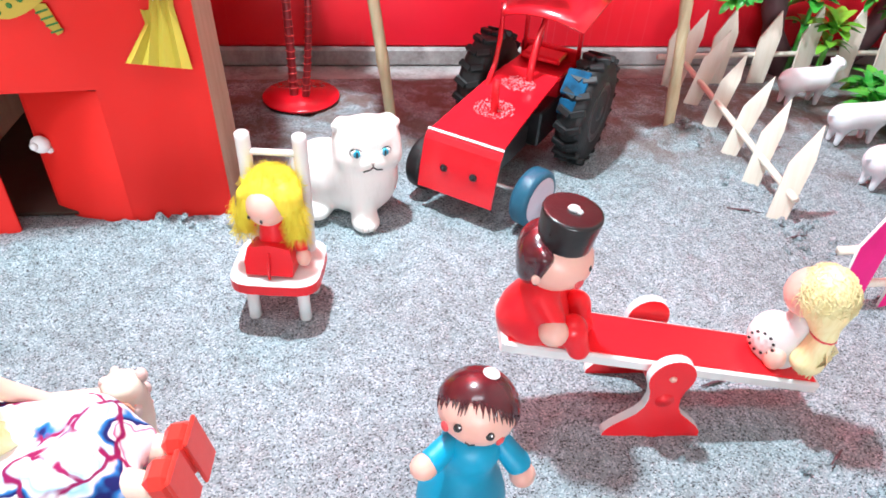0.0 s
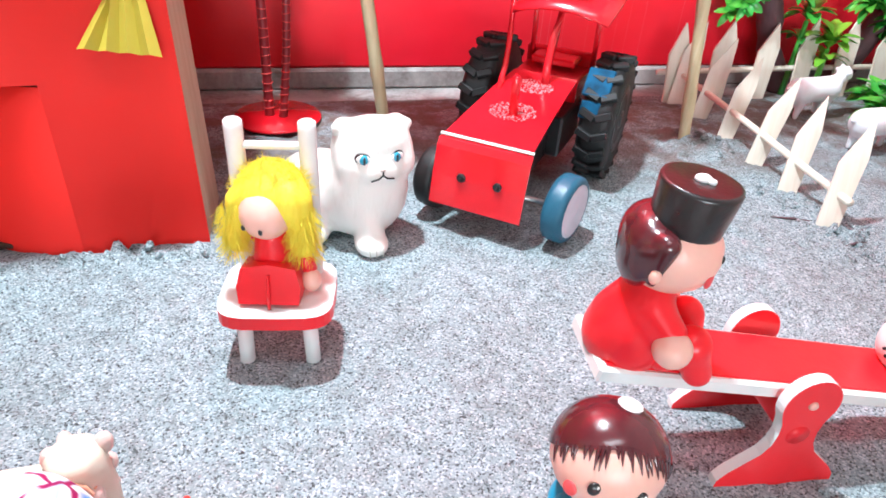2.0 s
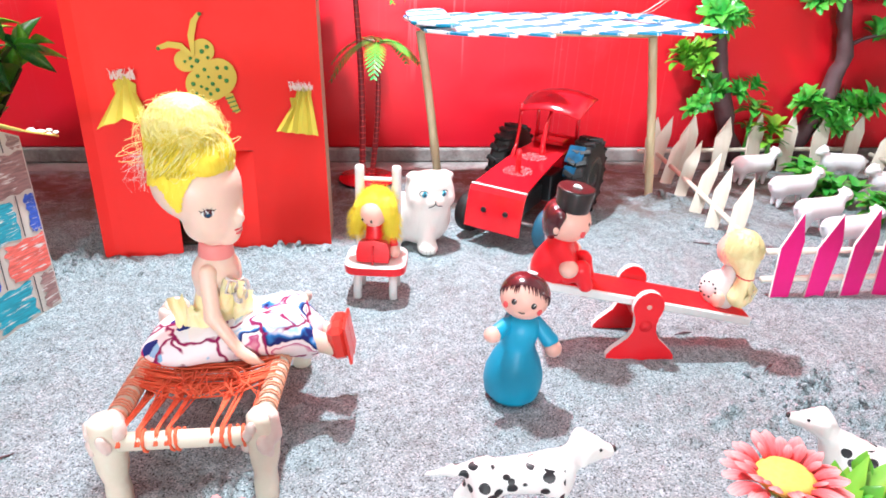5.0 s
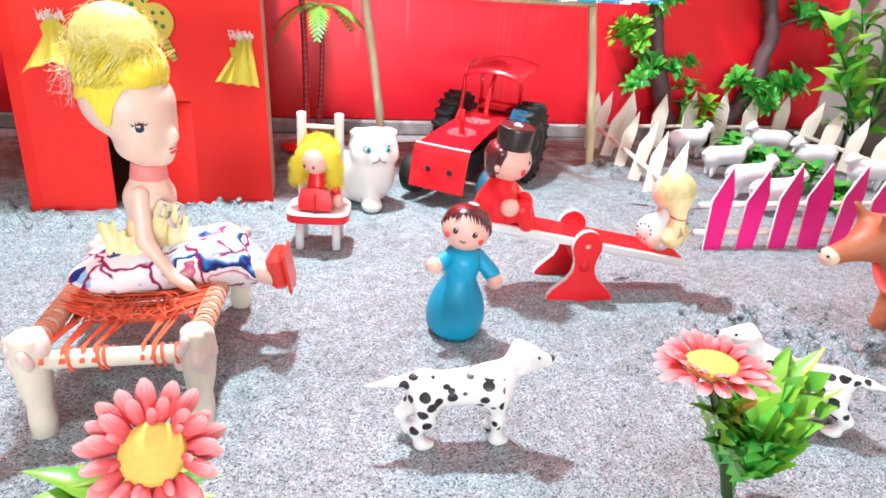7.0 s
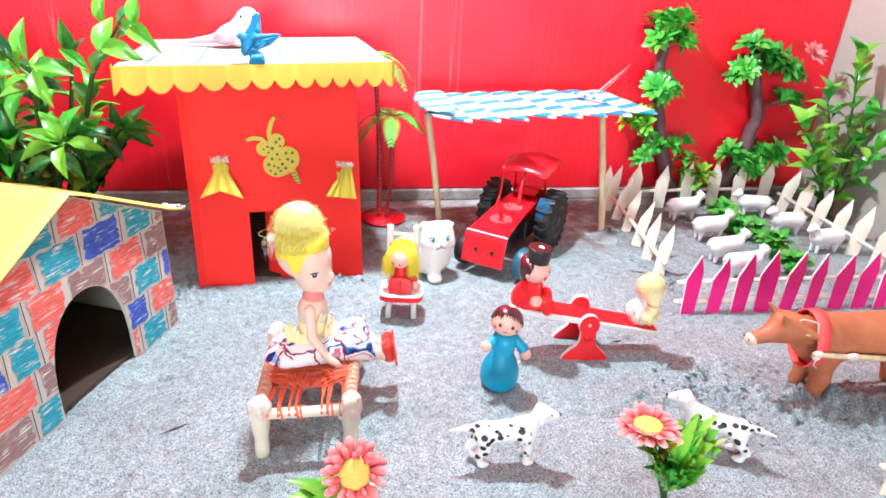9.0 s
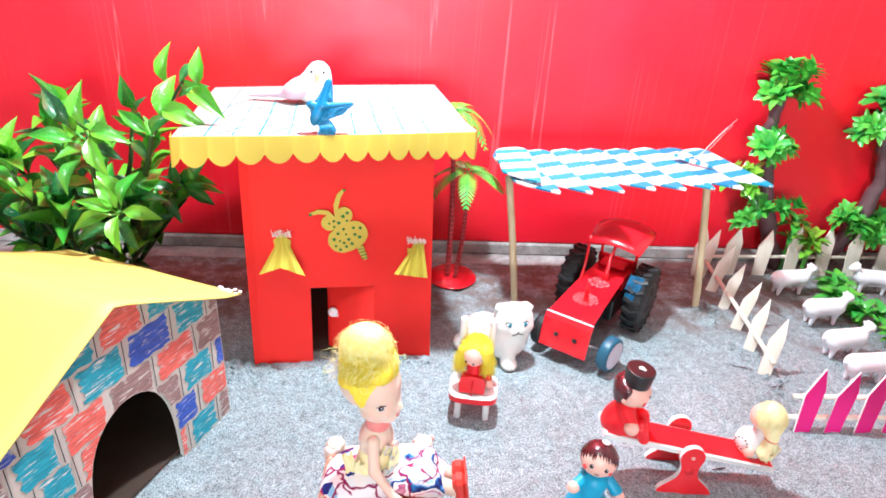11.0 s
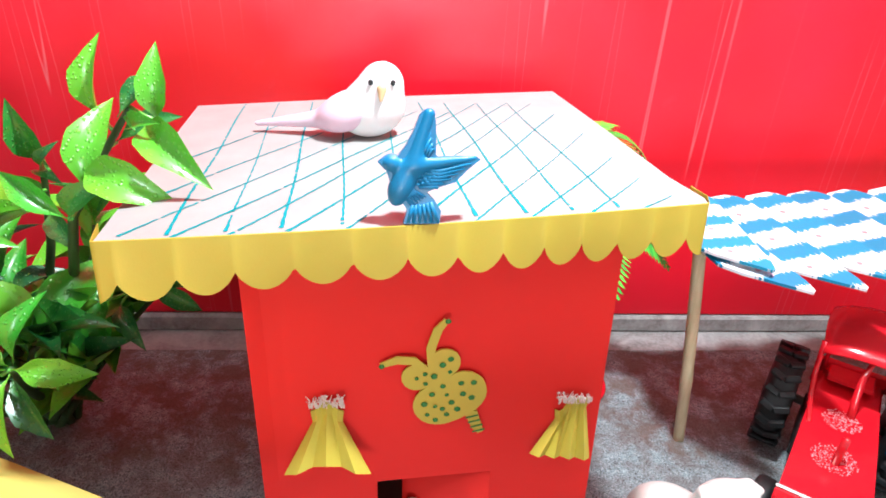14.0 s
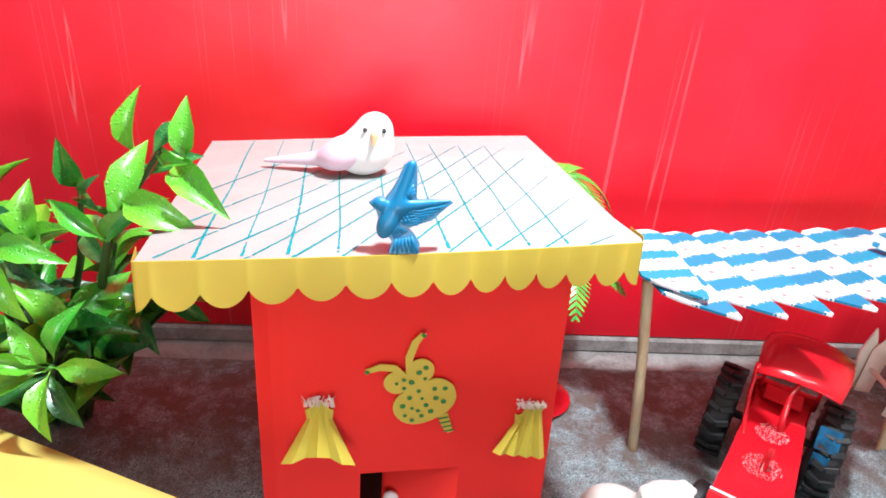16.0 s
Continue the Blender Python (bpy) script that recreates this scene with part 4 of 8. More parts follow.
def build_dove():
    """A flat moulded bird on its tail, wings raised, leaning back a little."""
    m = M()
    out = [(-0.0062, 0.0004), (0.0068, 0.0004), (0.0074, 0.0050), (0.0050, 0.0090), (0.0022, 0.0118), (0.0055, 0.0132), (0.0125, 0.0155), (0.0170, 0.0200), (0.0214, 0.0236), (0.0192, 0.0246), (0.0130, 0.0226), (0.0078, 0.0228), (0.0054, 0.0252),
           (0.0054, 0.0315), (0.0052, 0.0372), (0.0036, 0.0404), (0.0014, 0.0408), (-0.0004, 0.0390), (-0.0028, 0.0328), (-0.0058, 0.0276), (-0.0082, 0.0244), (-0.0104, 0.0240), (-0.0122, 0.0246), (-0.0146, 0.0226), (-0.0124, 0.0208), (-0.0108, 0.0150), (-0.0080, 0.0100), (-0.0048, 0.0056)]
    m.prism(out, 0.0040)
    o = -0.0020
    rib = lambda pts, rad: m.tube([(x, o, z) for x, z in pts], rad, 6)
    # swelling breast, head and the leading edges of both wings
    m.net([("e", (-0.0100, 0, 0.0222), (0.0036, 0.0034, 0.0032)), ("c", (-0.0115, -0.0004, 0.0225), (-0.0146, -0.0004, 0.0226), 0.0013, 0.0004), ("e", (-0.0062, -0.0004, 0.0150), (0.0048, 0.0036, 0.0088), (0, 24, 0)), ("c", (-0.0030, -0.0008, 0.0215), (0.0030, -0.0010, 0.0392), 0.0030, 0.0022), ("c", (0.0000, -0.0008, 0.0215), (0.0195, -0.0012, 0.0240), 0.0030, 0.0010)], 0.0010, 0.0006)
    for i in range(6):
        t = i / 5
        rib([(-0.0040 + 0.0060 * t, 0.0225 + 0.0010 * t), (-0.0015 + 0.0056 * t, 0.0285 - 0.0010 * t), (0.0020 + 0.0030 * t, 0.0375 - 0.0105 * t)], [0.0006, 0.0009, 0.0004])
        rib([(-0.0015 + 0.0008 * t, 0.0205 - 0.0068 * t), (0.0070 - 0.0010 * t, 0.0195 - 0.0056 * t), (0.0182 - 0.0122 * t, 0.0222 - 0.0092 * t)], [0.0006, 0.0010, 0.0004])
        rib([(-0.0085 + 0.0030 * t, 0.0182 - 0.0020 * t), (-0.0064 + 0.0050 * t, 0.0112 + 0.0006 * t), (-0.0030 + 0.0050 * t, 0.0066 + 0.0036 * t)], [0.0003, 0.0007, 0.0003])
        rib([(-0.0028 + 0.0062 * t, 0.0072 + 0.0010 * t), (-0.0046 + 0.0108 * t, 0.0008)], [0.0009, 0.0007])
    for i in range(5):
        for k in range(3):
            m.ball((-0.0010 + 0.0016 * i + 0.0008 * (k % 2), o - 0.0004, 0.0180 - 0.0016 * k + 0.0004 * i), (0.0008, 0.0005, 0.0007), 0, 6)
    solid("dove_figure", m, BLUEPL, pose(-0.2068, 0.3050, 0.2074, -14, 0, 3), "blue moulded plastic dove with ribbed spread wings on roof edge", "bird figure")


def build_budgie():
    m = M()
    m.net([("e", (0.004, 0, 0.0125), (0.0150, 0.0115, 0.0122), (0, -12, 0)), ("e", (0.0095, -0.003, 0.0255), (0.0088, 0.0086, 0.0088)), ("e", (0.007, -0.001, 0.018), (0.010, 0.0095, 0.010))], 0.0022, 0.0009, 0)
    m.net([("e", (-0.006, -0.0022, 0.0125), (0.0135, 0.0112, 0.0085), (0, -22, 6)), ("c", (-0.016, 0, 0.0080), (-0.048, 0.006, 0.0035), 0.0042, 0.0012)], 0.002, 0.0009, 1)
    m.net([("c", (0.0092, -0.0122, 0.0250), (0.0088, -0.0140, 0.0208), 0.0022, 0.0008)], 0.001, 0.0005, 2)
    m.ball((0.0045, -0.0112, 0.0275), (0.0011, 0.0009, 0.0013), 3, 8)
    m.ball((0.0140, -0.0114, 0.0275), (0.0011, 0.0009, 0.0013), 3, 8)
    solid("budgie_figure", m, [CHALK, LILAC, BEAK, BLACK], pose(-0.2345, 0.4080, 0.2045, 0, 0, 2) @ Matrix.Scale(1.1, 4), "white and lilac clay budgie resting on the card roof", "bird figure")


build_dove()
build_budgie()

# ---- cardboard kennel with crayon bricks ----


def islands(faces):
    """Groups of faces that hang together."""
    groups = []
    for f in faces:
        mine, rest = ([f], set(f)), []
        for g in groups:
            if g[1] & mine[1]:
                mine = (g[0] + mine[0], g[1] | mine[1])
            else:
                rest.append(g)
        groups = rest + [mine]
    return [g[0] for g in groups]



def build_kennel():
    # local x runs along the gable wall (from its far corner), y goes into the box
    ang = math.degrees(math.atan2(-0.925, -0.38))
    k = thing("cardboard_kennel", pose(-0.281, 0.236, 0, 0, 0, ang), "cardboard toy kennel with crayon bricks and yellow paper roof", "toy house")
    # rotated so that +x goes towards the viewer's end, and -y into the box
    S = 0.186
    apex, za, ze = 0.093, 0.152, 0.104
    ax, aw, ah = 0.0915, 0.0375, 0.081

    def arch(n=20):
        pts = []
        for i in range(n + 1):
            w = math.pi * i / n
            pts.append((ax - aw * math.cos(w), ah * math.sin(w) ** 0.62))
        return pts

    a = arch()
    top = lambda s: za - (za - ze) * abs(s - apex) / apex
    out = [(0, -0.004), (a[0][0], -0.004)] + a + [(a[-1][0], -0.004), (S, -0.004), (S, top(S)), (apex, za), (0, ze)]
    m = M().prism(out, 0.003, pose(0, -0.0015, 0))
    gable = part("gable_wall", m, CARD, k, "grey cardboard front with a cut-out arch")
    m = M().prism([(0, -0.004), (S, -0.004), (S, top(S)), (apex, za), (0, ze)], 0.003, pose(0, -0.132, 0))
    part("back_wall", m, CARD, k, "bare cardboard back")
    for s in (0.0015, S - 0.0015):
        part("side_wall", M().box((s, -0.067, 0.049), (0.003, 0.126, 0.108), b=0.0004), CARD, k)

    # dark sheets added on floor and back, so the arch looks unlit inside
    part("base", M().box((S / 2, -0.067, 0.0018), (S - 0.008, 0.124, 0.0030), b=0.0004), INSIDESHADE, k, "dark brown floor sheet that paints the unlit inside")
    part("lining", M().prism([(0.004, 0.002), (S - 0.004, 0.002), (S - 0.004, ze - 0.004), (apex, za - 0.004), (0.004, ze - 0.004)], 0.0014, pose(0, -0.1290, 0)), INSIDESHADE, k, "dark brown back sheet that paints the unlit inside")
    # crayon bricks: thin wax skins on the card, cut by the arch and the gable
    def inside(s, z):
        t = (s - ax) / aw
        return abs(t) < 1 and z < ah * max(1 - t * t, 0) ** 0.31

    def clip(s, z):
        if inside(s, z):
            t = max(-0.999, min(0.999, (s - ax) / aw))
            edge_z = ah * (1 - t * t) ** 0.31
            lo, hi = (0.0, aw) if t >= 0 else (-aw, 0.0)
            es = ax + (1 if t >= 0 else -1) * aw * math.sqrt(max(0, 1 - (z / ah) ** (1 / 0.31)))
            if abs(edge_z - z) < abs(es - s):
                return s, edge_z + 0.0006
            return es + (0.0006 if t >= 0 else -0.0006), z
        return s, min(z, top(s) - 0.001)

    r = random.Random(12)
    bh = 0.0245
    # courses from the ground up: where each brick ends and its crayon (0 teal, 1 coral, 2 blue, 3 mauve)
    courses = [[(0.015, 3), (0.047, 0), (0.066, 1), (0.152, 0), (S, 3)], [(0.032, 1), (0.062, 2), (0.143, 3), (S, 1)], [(0.013, 2), (0.046, 0), (0.076, 3), (0.134, 1), (0.160, 0), (S, 2)],
               [(0.028, 3), (0.067, 1), (0.105, 3), (0.139, 1), (0.170, 0), (S, 3)], [(0.013, 3), (0.047, 0), (0.087, 2), (0.124, 0), (0.160, 1), (S, 2)], [(0.032, 3), (0.0675, 0), (0.104, 1), (0.141, 0), (S, 2)], [(0.087, 3), (0.112, 2), (S, 0)]]
    for row, course in enumerate(courses):
        e0 = 0.0
        for e1, ink in course:
            s0, s1 = e0 + 0.0010, e1 - 0.0022 - r.uniform(0, 0.0016)
            z0, z1 = row * bh + 0.0006, (row + 1) * bh - 0.0016
            joint, e0 = e1, e1
            n_s, n_z = 14, 9
            v, f = [], []
            left, right = [r.uniform(0, 0.0024) for _ in range(n_z + 1)], [r.uniform(0, 0.0042) for _ in range(n_z + 1)]
            for j in range(n_z + 1):
                for i in range(n_s + 1):
                    a, b = s0 + left[j] * (s0 > 0.002), s1 - right[j] * (s1 < S - 0.004)
                    s2, z2 = clip(a + (b - a) * i / n_s, max(z0 + (z1 - z0) * j / n_z + 0.0007 * math.sin(i * 0.9 + row * 2.0), 0.0))
                    v.append((s2, 0.0004, max(z2, 0)))
            for j in range(n_z):
                for i in range(n_s):
                    q = (j * (n_s + 1) + i, j * (n_s + 1) + i + 1, (j + 1) * (n_s + 1) + i + 1, (j + 1) * (n_s + 1) + i)
                    cs, cz = s0 + (s1 - s0) * (i + 0.5) / n_s, z0 + (z1 - z0) * (j + 0.5) / n_z
                    if not inside(cs, cz) and cz < top(cs) - 0.0005:
                        f.append(q)
            for piece in islands(f):
                used = sorted({q for face in piece for q in face})
                back = {q: n for n, q in enumerate(used)}
                if len(piece) > 5:
                    part("brick", M().add([v[q] for q in used], [[back[q] for q in face] for face in piece], 0, False), CRAYONS[ink], gable)
            # black pen joint at the brick's end
            z2 = min((row + 1) * bh, top(joint) - 0.002)
            if joint < S - 0.004 and z2 - row * bh > 0.004 and not inside(joint, row * bh + 0.004):
                part("pen_line", M().box((joint - 0.0006, 0.00055, (row * bh + z2) / 2), (0.0006, 0.0003, z2 - row * bh), (0, r.uniform(-3, 3), 0), 0.0001), PENBLACK, gable)
    # roof: one sheet of yellow chart paper folded on the ridge, drooping, with a curled corner
    v, f = [], []
    nu, nv = 24, 14
    for j in range(nv + 1):
        d = 0.010 - 0.165 * j / nv
        for i in range(nu + 1):
            t = i / nu
            s = -0.016 + (S + 0.034) * t
            e = abs(s - apex) / apex
            z = za + 0.0028 - (za - ze) * e * (0.99 if s < apex else 1.0)
            if s < 0.0:
                z += 0.0025 * (-s / 0.016)
            z += (0.0016 * math.sin(9 * t + 3 * j / nv) + 0.0009 * math.sin(23 * t - 7 * j / nv)) * (0.15 + j / nv) * (1 - 0.6 * abs(2 * t - 1))
            v.append((s, d, z))
    for j in range(nv):
        for i in range(nu):
            q = j * (nu + 1) + i
            f.append((q, q + 1, q + nu + 2, q + nu + 1))
    n0 = len(v)
    v += [(x, y, z - 0.0009) for x, y, z in v]
    f += [tuple(n0 + i for i in reversed(q)) for q in f]
    rim = [i for i in range(nu + 1)] + [j * (nu + 1) + nu for j in range(1, nv + 1)] + [nv * (nu + 1) + i for i in range(nu - 1, -1, -1)] + [j * (nu + 1) for j in range(nv - 1, 0, -1)]
    f += [(rim[i], rim[i] + n0, rim[(i + 1) % len(rim)] + n0, rim[(i + 1) % len(rim)]) for i in range(len(rim))]
    roof = part("roof", M().add(v, f, 0, True), PALEYELLOW, k, "pale yellow chart paper folded over the ridge")
    lumps = []
    for i in range(9):
        lumps.append(("e", (-0.0155 + 0.0035 * r.random(), 0.0095 - 0.0022 * i, za - (za - ze) * 1.07 + 0.0022 + 0.0012 * r.random()), (r.uniform(0.0012, 0.0026), 0.0016, r.uniform(0.0005, 0.0011)), (0, r.uniform(-25, 25), r.uniform(-40, 40))))
    rag = M().net(lumps, 0.0005, 0.0005)
    part("torn_edge", rag, CHALK, roof, "torn white paper edge")


build_kennel()

# ---- carport, string and tractor ----


def build_carport():
    c = thing("toy_carport", (0.06, 0.40, 0), "toy shelter of painted blue and white slats on two bamboo posts", "toy shelter")
    L = lambda x, y, z: (x - 0.06, y - 0.40, z)
    for base, top, knots in (((-0.0265, 0.401, -0.006), (-0.0480, 0.400, 0.1440), (0.35,)), ((0.1700, 0.401, -0.006), (0.1460, 0.399, 0.1430), (0.22, 0.62))):
        a, b = Vector(L(*base)), Vector(L(*top))
        pts, rad = [], []
        for i in range(17):
            t = i / 16
            pts.append(a.lerp(b, t) + Vector((0.0010 * math.sin(3 * t), 0, 0)))
            rad.append(0.0036 + (0.0005 if any(abs(t - q) < 0.035 for q in knots) else 0))
        part("post", M().tube(pts, rad, 12), STICK, c)
    part("beam", M().tube([L(-0.048, 0.398, 0.1446), L(0.150, 0.400, 0.1446)], 0.0022, 8), STICK, c)
    w, ln = 0.0325, 0.104
    out = [(-w / 2, ln / 2 - 0.010), (-w * 0.40, ln / 2 - 0.004), (-w * 0.22, ln / 2), (w * 0.22, ln / 2), (w * 0.40, ln / 2 - 0.004), (w / 2, ln / 2 - 0.010), (w / 2, -ln / 2 + 0.008), (w * 0.46, -ln / 2), (w * 0.41, -ln / 2 - 0.001), (w * 0.1, -ln / 2 + 0.0095), (-w * 0.28, -ln / 2 + 0.023), (-w / 2, -ln / 2 + 0.034)]
    v = [(x, y, 0.0009) for x, y in out] + [(x, y, -0.0009) for x, y in out]
    n = len(out)
    data = M().add(v, [tuple(reversed(range(n))), tuple(range(n, 2 * n))] + [(i, (i + 1) % n, (i + 1) % n + n, i + n) for i in range(n)], 0, False).mesh("slat", [SLAT])
    r = random.Random(3)
    for i in range(9):
        x, y = -0.0635 + 0.0293 * i, 0.3985 + 0.0034 * i
        s = 0.82 if i == 0 else 1.0
        m = pose(*L(x + (0.0235 if i == 0 else 0), y + (0.010 if i == 0 else 0), 0.1478 + 0.0004 * i + 0.001 * r.random() + (0.0050 if i == 0 else 0)), 3.0 + r.uniform(-1, 1), -5, 15 + r.uniform(-3.0, 3.0) + (-13 if i == 0 else 0)) @ Matrix.Diagonal((1, s, 1, 1))
        part("slat", data, SLAT, c, at=m)
    part("slat", data, SLAT, c, "loose slat sticking up at the back", at=pose(*L(0.140, 0.428, 0.1565), 6, -4, 48) @ Matrix.Diagonal((0.16, 0.40, 1, 1)))


build_carport()
solid("string", M().tube([(0.135, 0.425, 0.155), (0.16, 0.45, 0.160), (0.19, 0.485, 0.167), (0.222, 0.515, 0.178)], [0.0004, 0.0005, 0.0006, 0.0004], 6).tube([(0.135, 0.425, 0.155), (0.17, 0.46, 0.159), (0.217, 0.512, 0.172)], 0.0003, 6), PALETHREAD, (0, 0, 0), "white thread tied from the slatted roof to a plastic tree", "string")


def wheel(name, parent, at, rad, width, treads, tyre_mat, hub_mat, hub_out, label, disc=0.58):
    """A wheel about local x: tyre with lugs, rim disc and hub."""
    m = M()
    h = width / 2
    turn = pose(0, 0, 0, 0, 90, 0)
    m.lathe([(rad * 0.55, -h), (rad * 0.90, -h), (rad * 0.985, -h * 0.75), (rad, -h * 0.4), (rad, h * 0.4), (rad * 0.985, h * 0.75), (rad * 0.90, h), (rad * 0.55, h)], 32, turn)
    wl = part(name, m, tyre_mat, parent, label, at)
    if treads:
        lug = M().box((0, 0, 0), (h * 1.05, rad * 0.13, rad * 0.12), b=0.0006).mesh("lug", [tyre_mat])
        for i in range(treads):
            for side in (-1, 1):
                part("lug", lug, None, wl, at=pose(0, 0, 0, 360 * i / treads, 0, 0) @ pose(side * h * 0.5, 0, rad, 0, 0, side * 24))
    d = M().lathe([(rad * 0.56, -h * 0.8), (rad * disc, h * 0.98), (rad * disc, h * 1.03), (rad * (disc - 0.08), h * 1.08), (rad * 0.2, h * (0.75 if treads else 1.0)), (rad * 0.14, h * 1.12), (0.0001, h * 1.14)], 24, turn if hub_out > 0 else pose(0, 0, 0, 0, -90, 0))
    part("rim", d, hub_mat, wl)
    return wl


def build_tractor():
    t = thing("toy_tractor", pose(0.064, 0.388, 0, 0, 0, -37), "glossy red tin toy tractor with canopy, parked on the sand", "toy tractor")
    # bonnet: one bent sheet, top and nose
    v, f = [], []
    prof = [(-0.012, 0.0530), (-0.040, 0.0510), (-0.070, 0.0475), (-0.0945, 0.0440), (-0.0985, 0.0425), (-0.1005, 0.0395), (-0.1040, 0.0260), (-0.1065, 0.0125)]
    for i, (y, z) in enumerate(prof):
        w = 0.0180 + 0.0050 * min(i / 4, 1)
        for th in (0, 1):
            v += [(-w, y + 0.001 * th, z - 0.001 * th), (w, y + 0.001 * th, z - 0.001 * th)]
    for i in range(len(prof) - 1):
        a, b = i * 4, i * 4 + 4
        f += [(a, a + 1, b + 1, b), (a + 2, b + 2, b + 3, a + 3), (a, b, b + 2, a + 2), (a + 1, a + 3, b + 3, b + 1)]
    f += [(28, 29, 31, 30), (0, 2, 3, 1)]
    bon = part("bonnet", M().add(v, f, 0, False), TRACTORRED, t)
    # white strip that paints the bonnet's highlight along its bend
    part("edge_highlight", M().box((0, -0.0968, 0.0440), (0.046, 0.0016, 0.0009), (25, 0, 0), 0.0003), WHITEENAMEL, bon, "pale strip painted as the highlight along the bend")
    for x in (-0.008, 0.010):
        part("rivet_hole", M().lathe([(0.0022, 0), (0.0022, 0.0010), (0.0012, 0.0012), (0.0010, 0.0003)], 12, pose(x, -0.1042, 0.0275, 98, 0, 0)), BLACK, bon)
    for y, z, r in ((-0.064, 0.0485, 0.0080), (-0.032, 0.0522, 0.0070)):
        g = M()
        rr = random.Random(int(-y * 1000))
        for i in range(300):
            a, d = rr.random() * 6.28, math.sqrt(rr.random()) * r * 1.25
            yy = y + d * math.sin(a)
            zz = 0.0541 - (-0.012 - yy) * 0.106
            q = rr.uniform(0.0002, 0.0005)
            g.ball((d * math.cos(a) * 1.2, yy, zz), (q, q, q * 0.6), 0, 6)
        part("paint_bubble", g, SPECKLE, bon, "patch of pale paint blisters")
    part("exhaust_pipe", M().tube([(0.001, -0.066, 0.0475), (0.001, -0.0665, 0.066), (0.0013, -0.0665, 0.0672)], [0.0023, 0.0022, 0.0015], 12), TRACTORRED, t)
    part("chassis", M().box((0, -0.050, 0.0255), (0.026, 0.098, 0.016), b=0.001).box((0, -0.020, 0.030), (0.040, 0.040, 0.022), b=0.001), BLACK, t, "dark underside")
    part("body", M().box((0, 0.003, 0.040), (0.037, 0.034, 0.026), b=0.0012).box((0, 0.017, 0.050), (0.040, 0.004, 0.022), (8, 0, 0), 0.0008), TRACTORRED, t)
    part("seat", M().box((0, 0.006, 0.0575), (0.026, 0.016, 0.004), b=0.001), TRACTORRED, t)
    part("steering_rod", M().tube([(0.004, -0.026, 0.051), (0.003, -0.022, 0.062), (0.003, -0.016, 0.076), (0.005, -0.014, 0.0905)], 0.0023, 10), TRACTORRED, t)
    part("guard_rod", M().tube([(-0.016, -0.042, 0.050), (-0.019, -0.026, 0.058), (-0.021, -0.018, 0.070), (-0.022, -0.015, 0.0900)], 0.0016, 8), TRACTORRED, t, "bent red wire")
    for x in (-0.016, 0.020):
        part("canopy_post", M().tube([(x, 0.012, 0.052), (x, 0.008, 0.0955)], 0.0014, 8), TRACTORRED, t)
    v, f = [], []
    for i in range(9):
        u = i / 4 - 1
        for j in range(7):
            w = j / 3 - 1
            x, y = 0.0045 + 0.0280 * w * (1 - 0.10 * u * u * abs(w)), 0.004 + 0.0255 * u * (1 - 0.10 * w * w * abs(u))
            v.append((x, y, 0.0995 + 0.004 * u - 0.0055 * u * u - 0.0050 * w * w))
    for i in range(8):
        for j in range(6):
            q = i * 7 + j
            f.append((q, q + 1, q + 8, q + 7))
    n0 = len(v)
    v += [(x, y, z - 0.0012) for x, y, z in v]
    f += [tuple(n0 + i for i in reversed(q)) for q in f]
    rim = list(range(7)) + [i * 7 + 6 for i in range(1, 9)] + [56 + j for j in range(5, -1, -1)] + [i * 7 for i in range(7, 0, -1)]
    f += [(rim[i], rim[i] + n0, rim[(i + 1) % len(rim)] + n0, rim[(i + 1) % len(rim)]) for i in range(len(rim))]
    part("canopy", M().add(v, f, 0, True), TRACTORRED, t, "bent red tin sunroof")
    part("rear_axle", M().tube([(-0.040, 0, 0.033), (0.040, 0, 0.033)], 0.003, 10), STEEL, t)
    part("front_axle", M().tube([(-0.034, -0.087, 0.0165), (0.038, -0.087, 0.0165)], 0.0014, 8), STEEL, t, "bare steel rod axle")
    for s in (-1, 1):
        w = wheel("rear_wheel", t, pose(s * 0.0345, 0, 0.0325), 0.0325, 0.017, 20, TYRE, BLACK, s, "black lugged rubber wheel")
        wheel("front_wheel", t, pose(s * (0.0385 if s > 0 else 0.0270), -0.087, 0.0165, 0, 0, -10), 0.0165, 0.0105, 0, TYREBLUE if s > 0 else TYRE, HUB, s, "smooth blue-black wheel with lilac hub", 0.80)
        if s > 0:
            part("paint_chip", M().box((-0.0030, -0.0222, 0.0245), (0.014, 0.016, 0.0020), (45, 0, 0), 0.0005).box((-0.004, -0.0295, 0.012), (0.010, 0.009, 0.0014), (70, 0, 0), 0.0005), TEALCHIP, w, "smear of peeling blue paint")


build_tractor()

# ---- palm ----


def frond(m, root, way, length, droop, mi=0):
    """A feathered palm leaf."""
    root, way = Vector(root), Vector(way).normalized()
    side = way.cross(Vector((0, 0, 1))).normalized()
    n = 15
    pts = []
    for i in range(n + 1):
        t = i / n
        pts.append(root + way * length * t + Vector((0, 0, length * (0.25 * t - droop * t * t))))
    m.tube(pts, [0.0008 * (1 - 0.7 * i / n) for i in range(n + 1)], 5, mi)
    for i in range(2, n + 1):
        t = i / n
        d = (pts[i] - pts[i - 1]).normalized()
        ll = length * 0.30 * math.sin(math.pi * (0.12 + 0.8 * t)) ** 0.8
        for s in (-1, 1):
            o = (side * s + d * 0.75 + Vector((0, 0, -0.25))).normalized()
            a, b = pts[i], pts[i] + o * ll
            wv = d * 0.0015
            m.add([a - wv, a + wv, a.lerp(b, 0.6) + wv, b, a.lerp(b, 0.6) - wv], [(0, 1, 2, 3, 4)], mi, False)


